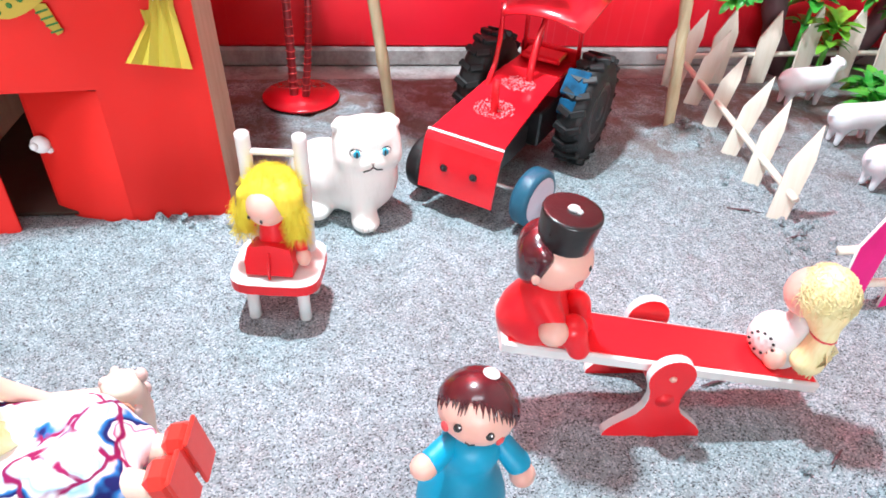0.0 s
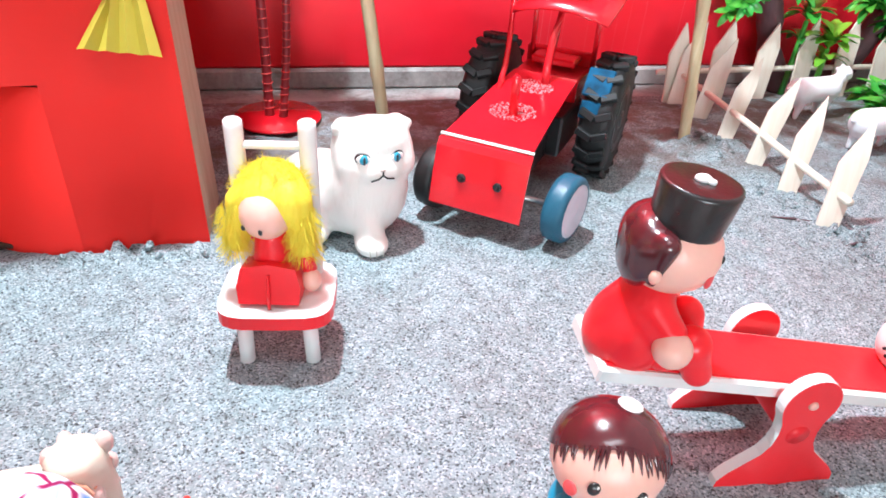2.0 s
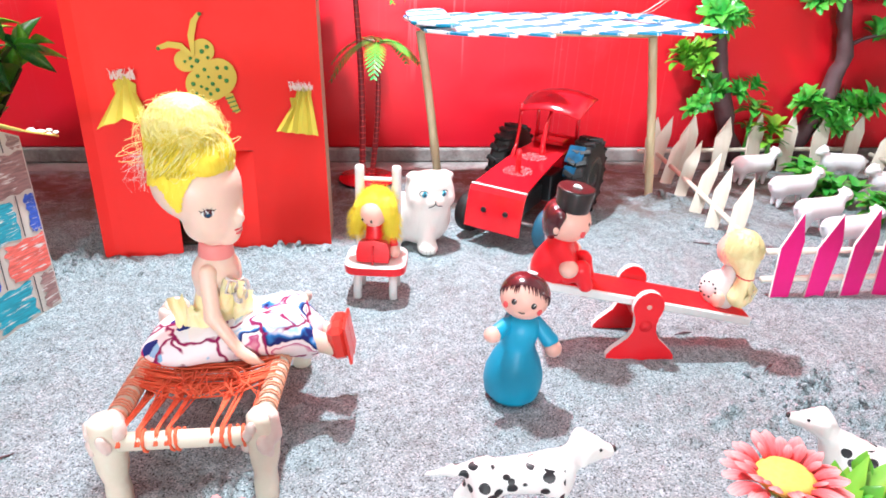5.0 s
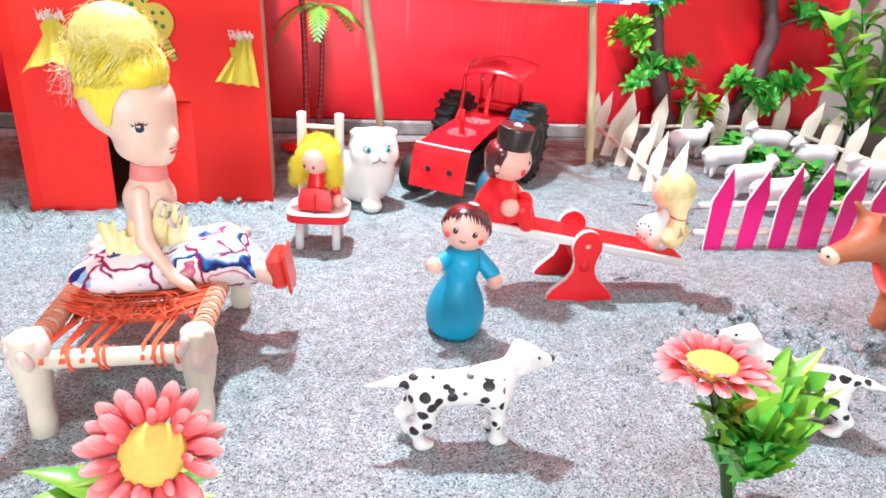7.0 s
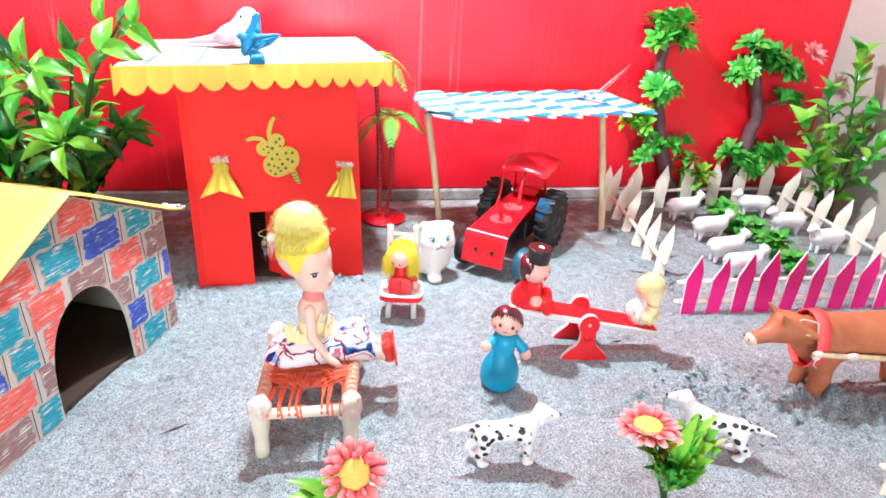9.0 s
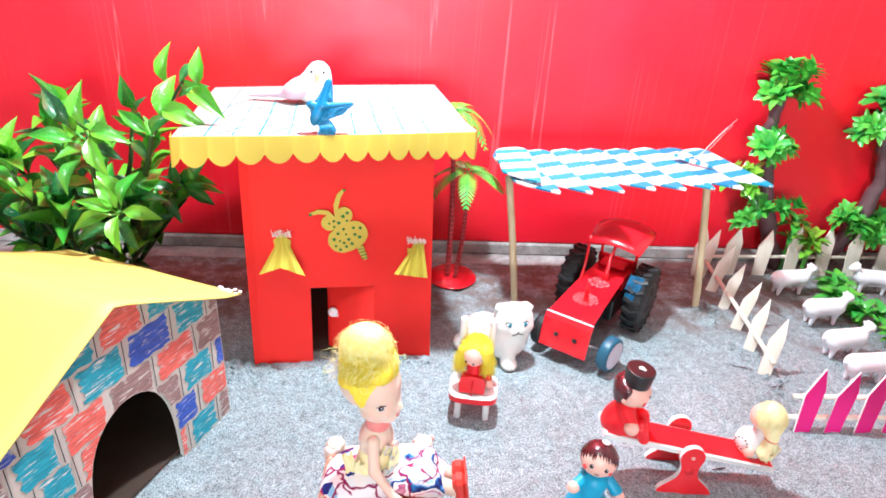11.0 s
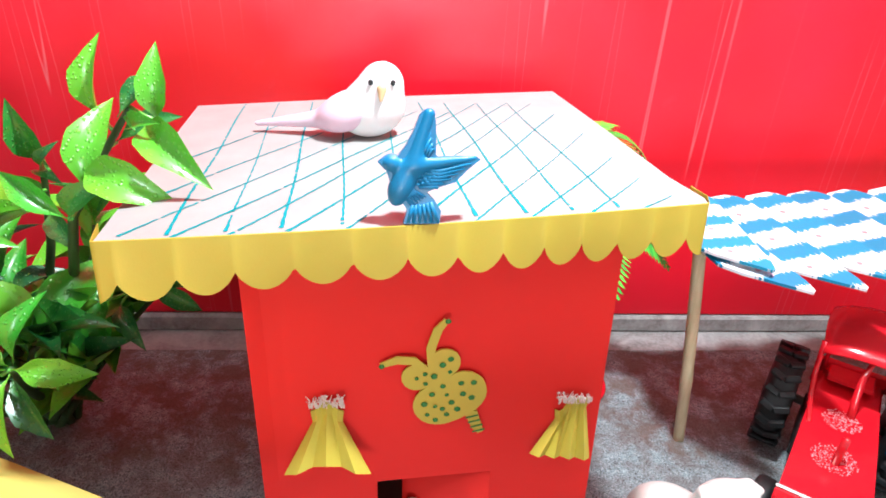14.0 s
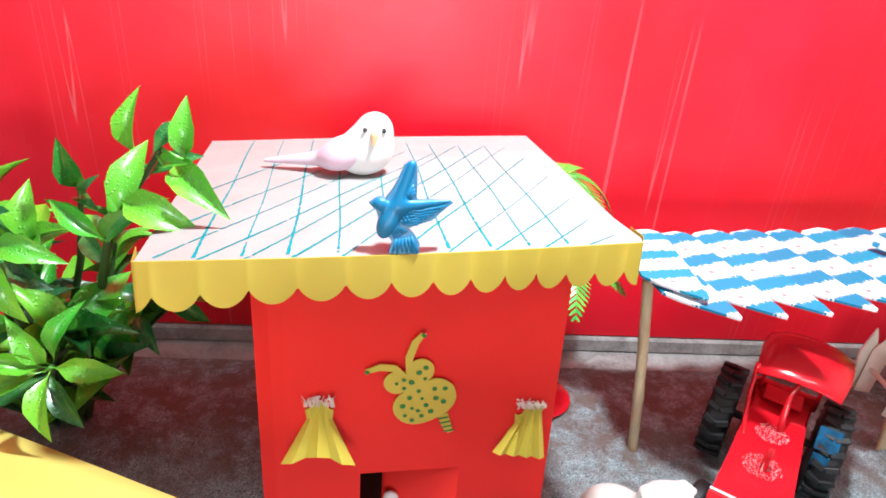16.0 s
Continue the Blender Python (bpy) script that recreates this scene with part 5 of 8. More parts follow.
def build_palm():
    p = thing("toy_palm", (-0.091, 0.456, 0.0002), "red-trunked plastic toy palms on a round red base", "toy tree")
    part("base", M().lathe([(0.0001, 0), (0.027, 0.0), (0.028, 0.0012), (0.0272, 0.0022), (0.0001, 0.0026)], 36), TRACTORRED, p, "round red plastic foot")
    for (x, y), top, rad, rings in (((-0.0050, 0.0), Vector((-0.010, 0.0, 0.190)), 0.0024, 34), ((0.0035, -0.003), Vector((0.0105, 0.004, 0.1244)), 0.0021, 25)):
        a = Vector((x, y, 0.002))
        pts, rr = [], []
        for i in range(rings * 3 + 1):
            t = i / (rings * 3)
            pts.append(a.lerp(top, t) + Vector((0.003 * math.sin(math.pi * t), 0, 0)))
            rr.append(rad * (1.25 - 0.35 * t) + (0.0002 if i % 3 == 0 else 0))
        tm = M().tube(pts, rr, 10)
        for i in range(3, rings * 3, 3):
            tm.tube([pts[i] + Vector((rr[i] * 1.02 * math.cos(k * 0.7), rr[i] * 1.02 * math.sin(k * 0.7), 0.0004 * math.sin(k * 0.7 + i))) for k in range(10)], 0.00035, 4, 1, False)
        tr = part("trunk", tm, [PALMTRUNK, STRAP], p)
        r = random.Random(rings)
        for k in range(7):
            w = 2 * math.pi * (k + 0.3 * r.random()) / 7
            fm = M()
            frond(fm, top, (math.cos(w), math.sin(w) * 0.9, 0.25), 0.042 + 0.006 * r.random(), 0.50 + 0.7 * r.random())
            part("frond", fm, LEAFMID if k % 3 else LEAFDARK, tr)


build_palm()

# ---- cat figure ----


def build_cat():
    m = M()
    m.net([("e", (-0.012, 0.010, 0.0185), (0.0235, 0.020, 0.0185), (0, 12, -20)), ("e", (0.003, -0.003, 0.0225), (0.0205, 0.0165, 0.0225)), ("e", (0.004, -0.010, 0.030), (0.0165, 0.012, 0.014)),
           ("e", (0.006, -0.007, 0.0455), (0.0180, 0.0140, 0.0140)), ("e", (0.006, -0.0175, 0.0410), (0.0080, 0.0055, 0.0060)), ("e", (-0.004, -0.014, 0.0405), (0.0070, 0.006, 0.0065)), ("e", (0.016, -0.014, 0.0405), (0.0070, 0.006, 0.0065)),
           ("c", (-0.0065, -0.004, 0.0545), (-0.0105, -0.0085, 0.0565), 0.0040, 0.0016), ("c", (0.0185, -0.004, 0.0545), (0.0218, -0.0085, 0.0562), 0.0040, 0.0016),
           ("c", (0.001, -0.014, 0.022), (0.002, -0.0185, 0.0045), 0.0065, 0.0058), ("e", (0.002, -0.0215, 0.0042), (0.0070, 0.0075, 0.0045)), ("e", (-0.022, -0.004, 0.0052), (0.008, 0.010, 0.0052)), ("e", (-0.030, 0.012, 0.008), (0.012, 0.013, 0.008)), ("e", (0.006, -0.0160, 0.0512), (0.0100, 0.0050, 0.0050)), ("e", (0.0025, -0.0195, 0.0400), (0.0042, 0.0040, 0.0032)), ("e", (0.0095, -0.0195, 0.0400), (0.0042, 0.0040, 0.0032))], 0.0017, 0.0010)
    for x, yaw in ((-0.0015, -14), (0.0128, 14)):
        tilt = 9 if x < 0 else -9
        m.ball((x, -0.0206, 0.0466), (0.0037, 0.0016, 0.0027), 2, 18, (0, tilt, yaw))
        m.ball((x, -0.0210, 0.0466), (0.0033, 0.0016, 0.0023), 4, 18, (0, tilt, yaw))
        m.ball((x, -0.0214, 0.0466), (0.0023, 0.0015, 0.0022), 1, 16, (0, tilt, yaw))
        m.ball((x, -0.0228, 0.0466), (0.0006, 0.0004, 0.0019), 2, 8)
    m.ball((0.006, -0.0244, 0.0425), (0.0013, 0.0008, 0.0008), 3, 10)
    m.tube([(0.006, -0.0249, 0.0418), (0.006, -0.0249, 0.0402), (0.0042, -0.0249, 0.0386), (0.0010, -0.0243, 0.0376)], 0.0004, 6, 2)
    m.tube([(0.006, -0.0249, 0.0402), (0.0078, -0.0249, 0.0386), (0.0110, -0.0243, 0.0380)], 0.0004, 6, 2)
    for k in (-0.003, 0.0, 0.003):
        m.tube([(0.002 + k, -0.0285, 0.0058), (0.002 + k, -0.0292, 0.0040), (0.002 + k, -0.0292, 0.0022)], 0.0003, 4, 5)
    solid("cat_figure", m, [CATGLAZE, EYEBLUE, BLACK, GLUE, WHITEENAMEL, CARD], pose(-0.0535, 0.3165, -0.0015, 0, 0, 9), "white glazed ceramic cat figure with turquoise eyes", "cat figure")


build_cat()

# ---- chair with a small doll ----


def build_chair():
    c = thing("toy_chair", pose(-0.0865, 0.2420, 0, 0, 0, -8), "white wooden toy chair with red painted seat edge", "toy chair")
    for x in (-0.0115, 0.0115):
        part("back_post", M().tube([(x, 0.0055, 0.0), (x, 0.0075, 0.079), (x, 0.0075, 0.0815), (x, 0.0075, 0.0822)], [0.0030, 0.0030, 0.0030, 0.0022], 14), WHITEENAMEL, c)
        part("leg", M().tube([(x, -0.0130, 0.0), (x * 0.95, -0.0125, 0.0195)], 0.0027, 12), WHITEENAMEL, c)
    part("crossbar", M().tube([(-0.0115, 0.0073, 0.0735), (0.0115, 0.0073, 0.0735)], 0.0014, 10), WHITEENAMEL, c)
    out = []
    for i in range(24):
        w = 2 * math.pi * i / 24
        sx, sy = math.copysign(abs(math.cos(w)) ** 0.45, math.cos(w)), math.copysign(abs(math.sin(w)) ** 0.45, math.sin(w))
        out.append((0.0195 * sx, 0.0170 * sy - 0.0035))
    n = len(out)
    v = [(x, y, 0.0195) for x, y in out] + [(x, y, 0.0245) for x, y in out] + [(x * 0.96, y * 0.96, 0.0252) for x, y in out]
    m = M().add(v, [tuple(reversed(range(n)))] + [(i, (i + 1) % n, (i + 1) % n + n, i + n) for i in range(n)], 1, False)
    m.add(v, [(n + i, n + (i + 1) % n, (i + 1) % n + 2 * n, i + 2 * n) for i in range(n)] + [tuple(range(2 * n, 3 * n))], 0, False)
    part("seat", m, [WHITEENAMEL, REDENAMEL], c, "white seat board with red rim")


build_chair()


def hair_strands(m, mi, centre, rad, count, seed, drop=0.0, rough=0.25, thick=0.0006, front_clear=None, squash=1.0):
    """Loose fibres that hug a ball and then hang."""
    r = random.Random(seed)
    c = Vector(centre)
    for _ in range(count):
        a, u = r.uniform(0, 2 * math.pi), r.uniform(-0.1, 1)
        d = Vector((math.cos(a) * math.sqrt(1 - u * u), math.sin(a) * math.sqrt(1 - u * u), u))
        if front_clear is not None and d.dot(Vector(front_clear).normalized()) > 0.42:
            continue
        pts = []
        tang = d.cross(Vector((r.uniform(-1, 1), r.uniform(-1, 1), r.uniform(-1, 1)))).normalized()
        for i in range(6):
            t = i / 5
            q = (d + tang * 0.9 * (t - 0.3)).normalized() * rad * (1.0 + rough * 0.3 * r.random())
            q.z *= squash
            pts.append(c + q + Vector((0, 0, -drop * max(t - 0.3, 0))))
        m.tube(pts, [thick, thick, thick, thick, thick * 0.8, thick * 0.4], 4, mi, False)


def build_chair_doll():
    """Seated, with the face turned aside; skirt and legs are one red block, the wool hair frames the face."""
    m = M()
    m.net([("c", (0, 0.001, 0.004), (0, 0.002, 0.020), 0.0078, 0.0056)], 0.0018, 0.0008, 0)
    skirt = [(-0.0098, 0.0), (0.0098, 0.0), (0.0104, 0.006), (0.0088, 0.0125), (0.0, 0.0140), (-0.0088, 0.0125), (-0.0104, 0.006)]
    m.prism(skirt, 0.0120, pose(0, -0.0060, 0.0002, -14, 0, 0), 0)
    m.tube([(0.0002, -0.0128, 0.0006), (0.0002, -0.0118, 0.0070), (0.0002, -0.0098, 0.0120)], 0.0006, 6, 0)
    m.ball((0.0130, -0.003, 0.0060), (0.0034, 0.0032, 0.0044), 1, 12)
    m.tube([(0.0075, 0.001, 0.0170), (0.0115, -0.001, 0.0120), (0.0128, -0.002, 0.0090)], [0.0030, 0.0028, 0.0024], 8, 0)
    h = M().ball((0, -0.001, 0), (0.0086, 0.0086, 0.0086), 1, 24)
    for x in (-0.0030, 0.0034):
        h.ball((x, -0.0094, -0.0016), (0.0008, 0.0004, 0.0010), 3, 8)
    h.ball((0.0003, -0.0098, -0.0040), (0.0006, 0.0004, 0.0004), 4, 6)
    m.join(h, pose(0, 0, 0.0305, 4, 0, -24))
    m.net([("e", (0.0008, 0.0048, 0.0350), (0.0118, 0.0098, 0.0098)), ("e", (0, 0.006, 0.024), (0.0105, 0.005, 0.012)), ("c", (-0.0105, 0.002, 0.033), (-0.0112, 0.000, 0.018), 0.0030, 0.0032), ("c", (0.0100, 0.000, 0.034), (0.0108, -0.001, 0.018), 0.0038, 0.0038), ("e", (0.0078, -0.0030, 0.0345), (0.0034, 0.0036, 0.0064))], 0.0016, 0.0009, 2)
    r = random.Random(19)
    # locks hang beside the face, brushed out at the ends
    for x, w in ((-0.0112, 0.0032), (0.0108, 0.0040)):
        for _ in range(620):
            a = r.uniform(0, 6.28)
            o = Vector((x + w * math.cos(a) * r.uniform(0.7, 1.05), -0.0012 + w * math.sin(a) * r.uniform(0.7, 1.05), r.uniform(0.016, 0.034)))
            d = Vector((math.cos(a) * 0.5 + r.uniform(-0.5, 0.5), math.sin(a) * 0.5 + r.uniform(-0.5, 0.5), -1.2))
            m.tube([o, o + d * 0.0016 + Vector((r.uniform(-1, 1), r.uniform(-1, 1), 0)) * 0.0004, o + d * 0.0034 + Vector((math.cos(a), math.sin(a), 0)) * 0.0008], [0.00009, 0.00008, 0.00004], 4, 2, False)
    hair_strands(m, 2, (0.0008, 0.0044, 0.0350), 0.0108, 700, 11, 0.004, 0.25, 0.00008, (-0.30, -1, -0.05))
    for _ in range(1000):
        a, u = r.uniform(0, 6.28), r.uniform(0.0, 1.0)
        d = Vector((math.cos(a) * math.sqrt(1 - u * u), math.sin(a) * math.sqrt(1 - u * u), u))
        if d.dot(Vector((-0.35, -0.94, -0.2))) > 0.5:
            continue
        o = Vector((0.0008, 0.0044, 0.0350)) + Vector((d.x * 0.0116, d.y * 0.0098, d.z * 0.0098))
        k = Vector((r.uniform(-1, 1), r.uniform(-1, 1), r.uniform(-1, 1))) * 0.0012
        m.tube([o, o + d * 0.0008 + k, o + d * 0.0012 + k * 1.8], [0.00007, 0.00006, 0.00004], 4, 2, False)
    solid("chair_doll", m, [REDENAMEL, SKIN, HAIR, BLACK, ROSE], pose(-0.0880, 0.2380, 0.0252, 0, 0, -10), "little wooden doll with woolly yellow hair and red dress", "doll")


build_chair_doll()

# ---- seesaw with two dolls ----


def build_seesaw():
    s = thing("toy_seesaw", pose(0.0595, 0.1680, -0.001, 0, 0, -5), "red and white wooden toy seesaw, one end raised", "toy seesaw")

    def foot():
        pts = [(-0.0195, -0.001), (0.0195, -0.001), (0.0190, 0.0035), (0.0165, 0.0070), (0.0125, 0.0108), (0.0086, 0.0145), (0.0066, 0.0185), (0.0060, 0.0230), (0.0066, 0.0275)]
        for i in range(19):
            w = -0.45 + (math.pi + 0.9) * i / 18
            pts.append((0.0084 * math.cos(w), 0.0340 + 0.0096 * math.sin(w)))
        pts += [(-0.0066, 0.0275), (-0.0060, 0.0230), (-0.0066, 0.0185), (-0.0086, 0.0145), (-0.0125, 0.0108), (-0.0165, 0.0070), (-0.0190, 0.0035)]
        return pts

    for y in (-0.0135, 0.0175):
        part("support", M().prism(foot(), 0.0036, pose(0, y, 0), 0, 1), [REDENAMEL, WHITEENAMEL], s, "red keyhole-shaped side with white edge")
    part("pivot", M().tube([(0, -0.0155, 0.0225), (0, 0.0195, 0.0225)], 0.0036, 10), REDENAMEL, s)
    part("pivot_pin", M().tube([(0, -0.0160, 0.0345), (0, -0.0150, 0.0345)], [0.0012, 0.0016], 10), SKIN, s)
    m = M()
    m.box((-0.0005, 0.001, 0), (0.126, 0.0235, 0.0050), b=0.0008, mi=0)
    m.box((-0.0005, 0.001, 0.0027), (0.122, 0.0205, 0.0008), b=0.0002, mi=1)
    part("plank", m, [WHITEENAMEL, REDENAMEL], s, "white edged plank with red top", at=pose(0, 0.0005, 0.0335, 0, 10.0, 0))


build_seesaw()


def build_seesaw_boy():
    m = M()
    m.net([("c", (-0.001, 0, 0.005), (0.002, 0, 0.022), 0.0112, 0.0068), ("e", (0.001, 0, 0.009), (0.0118, 0.0110, 0.0100)), ("c", (0.003, -0.0062, 0.020), (0.008, -0.0098, 0.0150), 0.0042, 0.0040), ("c", (0.003, 0.0062, 0.020), (0.008, 0.0098, 0.0150), 0.0042, 0.0040)], 0.0016, 0.0009, 0)
    # knees drawn up in front, soles to the plank
    for y in (-0.0062, 0.0062):
        m.net([("c", (0.0085, y, 0.0050), (0.0150, y * 1.05, 0.0100), 0.0046, 0.0044), ("c", (0.0150, y * 1.05, 0.0100), (0.0185, y * 1.05, 0.0010), 0.0042, 0.0040)], 0.0012, 0.0009, 0)
    m.ball((0.0088, -0.0124, 0.0120), 0.0051, 1, 18)
    m.ball((0.0088, 0.0124, 0.0120), 0.0051, 1, 18)
    # head bowed a little
    h = M().ball((0, 0, 0), (0.0130, 0.0124, 0.0120), 1, 28)
    h.net([("e", (-0.0062, 0.0004, 0.0030), (0.0078, 0.0118, 0.0086)), ("e", (-0.0080, 0.0004, -0.0030), (0.0056, 0.0104, 0.0086)), ("c", (-0.0036, -0.0102, 0.0060), (-0.0050, -0.0108, -0.0050), 0.0032, 0.0009), ("c", (-0.0036, 0.0102, 0.0060), (-0.0050, 0.0108, -0.0050), 0.0032, 0.0009)], 0.0010, 0.0007, 2)
    h.lathe([(0.0001, 0.0), (0.0094, 0.0), (0.0095, 0.0010), (0.0104, 0.0118), (0.0102, 0.0128), (0.0092, 0.0130), (0.0001, 0.0127)], 32, pose(0.0014, 0, 0.0072, 0, 5, 0), 3)
    h.ball((0.0026, 0.0004, 0.0204), (0.0022, 0.0018, 0.0012), 4, 10)
    h.ball((0.0046, -0.0008, 0.0202), (0.0012, 0.0010, 0.0009), 4, 8)
    for y in (-1, 1):
        h.ball((0.0094, y * 0.0074, -0.0040), (0.0022, 0.0006, 0.0023), 5, 12, (0, 0, -y * 52))
        h.ball((0.0118, y * 0.0044, 0.0010), (0.0007, 0.0009, 0.0012), 3, 8)
        h.ball((-0.0050, y * 0.0122, -0.0020), (0.0016, 0.0012, 0.0022), 1, 10)
    m.join(h, pose(0.0046, 0, 0.0342, 0, 0, 0) @ Matrix.Scale(0.95, 4))
    solid("seesaw_boy_doll", m, [REDENAMEL, SKIN, DARKHAIR, BLACK, CHALK, ROSE], pose(0.0085, 0.1735, 0.0430, 0, 0, -22), "wooden peg doll in red with black hat on raised seesaw end", "doll")


def build_seesaw_girl():
    m = M()
    m.net([("c", (0, 0, 0.004), (0.001, 0, 0.020), 0.0072, 0.0052), ("e", (-0.005, 0, 0.008), (0.0068, 0.0085, 0.0080))], 0.0014, 0.0008, 0)
    m.ball((0.0015, -0.0070, 0.0055), (0.0036, 0.0032, 0.0046), 1, 12)
    m.ball((-0.0020, 0, 0.0310), (0.0082, 0.0084, 0.0088), 1, 18)
    m.net([("e", (0.0012, 0, 0.0335), (0.0086, 0.0094, 0.0096)), ("e", (0.0060, -0.0010, 0.0290), (0.0052, 0.0070, 0.0080)), ("c", (0.0085, -0.0020, 0.0215), (0.0092, -0.0030, 0.0100), 0.0036, 0.0054)], 0.0012, 0.0008, 2)
    hair_strands(m, 2, (0.0012, 0, 0.0330), 0.0092, 700, 5, 0.003, 0.5, 0.00012, (-1, 0, -0.3))
    r = random.Random(14)
    for i in range(60):
        y = r.uniform(-0.006, 0.003)
        m.tube([(0.0085 + r.uniform(-0.002, 0.002), y * 0.4 - 0.001, 0.0215), (0.0125 + r.uniform(-0.002, 0.002), y, 0.0150), (0.0105 + r.uniform(-0.003, 0.003), y * 1.3, 0.0065)], 0.00028, 4, 2, False)
    m.tube([(0.0080 + 0.0042 * math.cos(w), -0.0020 + 0.0042 * math.sin(w), 0.0215) for w in [i * 0.57 for i in range(12)]], 0.0004, 5, 3)
    for i in range(11):
        w = 2 * math.pi * i / 11
        m.ball((-0.0045 + 0.0042 * math.cos(w), -0.0086, 0.0090 + 0.0042 * math.sin(w)), (0.0006, 0.0004, 0.0006), 4, 6)
    solid("seesaw_girl_doll", m, [WHITECLOTH, SKIN, PALEHAIR, ROSE, BLACK], pose(0.1065, 0.1660, 0.0272, 0, 6, -56) @ Matrix.Scale(1.1, 4), "small doll with pale tied-back hair on the seesaw's low end", "doll")


build_seesaw_boy()
build_seesaw_girl()


def build_blue_doll():
    m = M()
    m.lathe([(0.0001, 0), (0.0115, 0), (0.0140, 0.0030), (0.0150, 0.0090), (0.0146, 0.0150), (0.0123, 0.0220), (0.0090, 0.0285), (0.0082, 0.0310), (0.0090, 0.0350), (0.0096, 0.0400), (0.0083, 0.0450), (0.0050, 0.0475), (0.0001, 0.0480)], 32, None, 0)
    m.net([("c", (-0.0070, 0, 0.0430), (-0.0140, -0.003, 0.0405), 0.0036, 0.0040), ("c", (0.0070, -0.002, 0.0425), (0.0128, -0.008, 0.0350), 0.0036, 0.0042)], 0.001, 0.0008, 0)
    m.ball((-0.0170, -0.0040, 0.0400), (0.0044, 0.0040, 0.0040), 1, 14)
    m.ball((0.0140, -0.0105, 0.0315), (0.0042, 0.0040, 0.0044), 1, 14)
    # head, tipped back a little; the painted hair ends in fine pointed strokes over the brow
    h = M().ball((0, 0, 0), (0.0128, 0.0122, 0.0122), 1, 28)
    r = random.Random(17)
    cap = []
    rows, cols = 12, 44
    for i in range(rows + 1):
        for j in range(cols):
            w = 2 * math.pi * j / cols
            front = 0.5 + 0.5 * math.cos(w + math.pi / 2)
            low = radians(-22 + 64 * max(front, 0) ** 1.6)
            e = math.pi / 2 - (math.pi / 2 - low) * i / rows
            cap.append((0.01325 * math.cos(e) * math.cos(w), 0.01265 * math.cos(e) * math.sin(w), 0.01265 * math.sin(e)))
    h.add(cap, [(i * cols + j, (i + 1) * cols + j, (i + 1) * cols + (j + 1) % cols, i * cols + (j + 1) % cols) for i in range(rows) for j in range(cols)], 2)
    for i in range(27):
        w = radians(-90 - 78 + 6 * i + r.uniform(-2, 2))
        front = 0.5 + 0.5 * math.cos(w + math.pi / 2)
        e0 = radians(-22 + 64 * front ** 1.6 + 4)
        e1 = e0 - radians(r.uniform(9, 24))
        run = []
        for k in range(5):
            e = e0 + (e1 - e0) * k / 4
            run.append((0.01290 * math.cos(e) * math.cos(w + 0.02 * k), 0.01230 * math.cos(e) * math.sin(w + 0.02 * k), 0.01230 * math.sin(e)))
        h.tube(run, [0.0006, 0.0005, 0.0004, 0.00025, 0.0001], 5, 2, False)
    h.ball((0.001, 0.001, 0.0126), (0.0028, 0.0028, 0.0007), 4, 12)
    for x in (-0.0052, 0.0047):
        h.ball((x, -0.0112, -0.0008), (0.0014, 0.0008, 0.0016), 3, 12)
        h.ball((x + 0.0004, -0.0120, 0.0002), (0.0003, 0.0002, 0.0004), 4, 6)
    for x in (-0.0090, 0.0088):
        h.ball((x * 0.98, -0.0082, -0.0042), (0.0017, 0.0005, 0.0017), 5, 10, (0, 0, 42 if x > 0 else -42))
    h.tube([(-0.0018, -0.01135, -0.0054), (-0.0004, -0.0115, -0.0060), (0.0012, -0.01135, -0.0054)], 0.00028, 5, 3)
    m.join(h, pose(0, 0.0005, 0.0568, -10, 6, -30) @ Matrix.Scale(0.94, 4))
    solid("blue_doll", m, [BLUEENAMEL, SKIN, DARKHAIR, BLACK, CHALK, ROSE], pose(-0.0212, 0.1290, -0.0005, 0, 3, 14), "wooden peg doll in turquoise dress with dark painted hair", "doll")


build_blue_doll()

# ---- string cot with seated doll ----


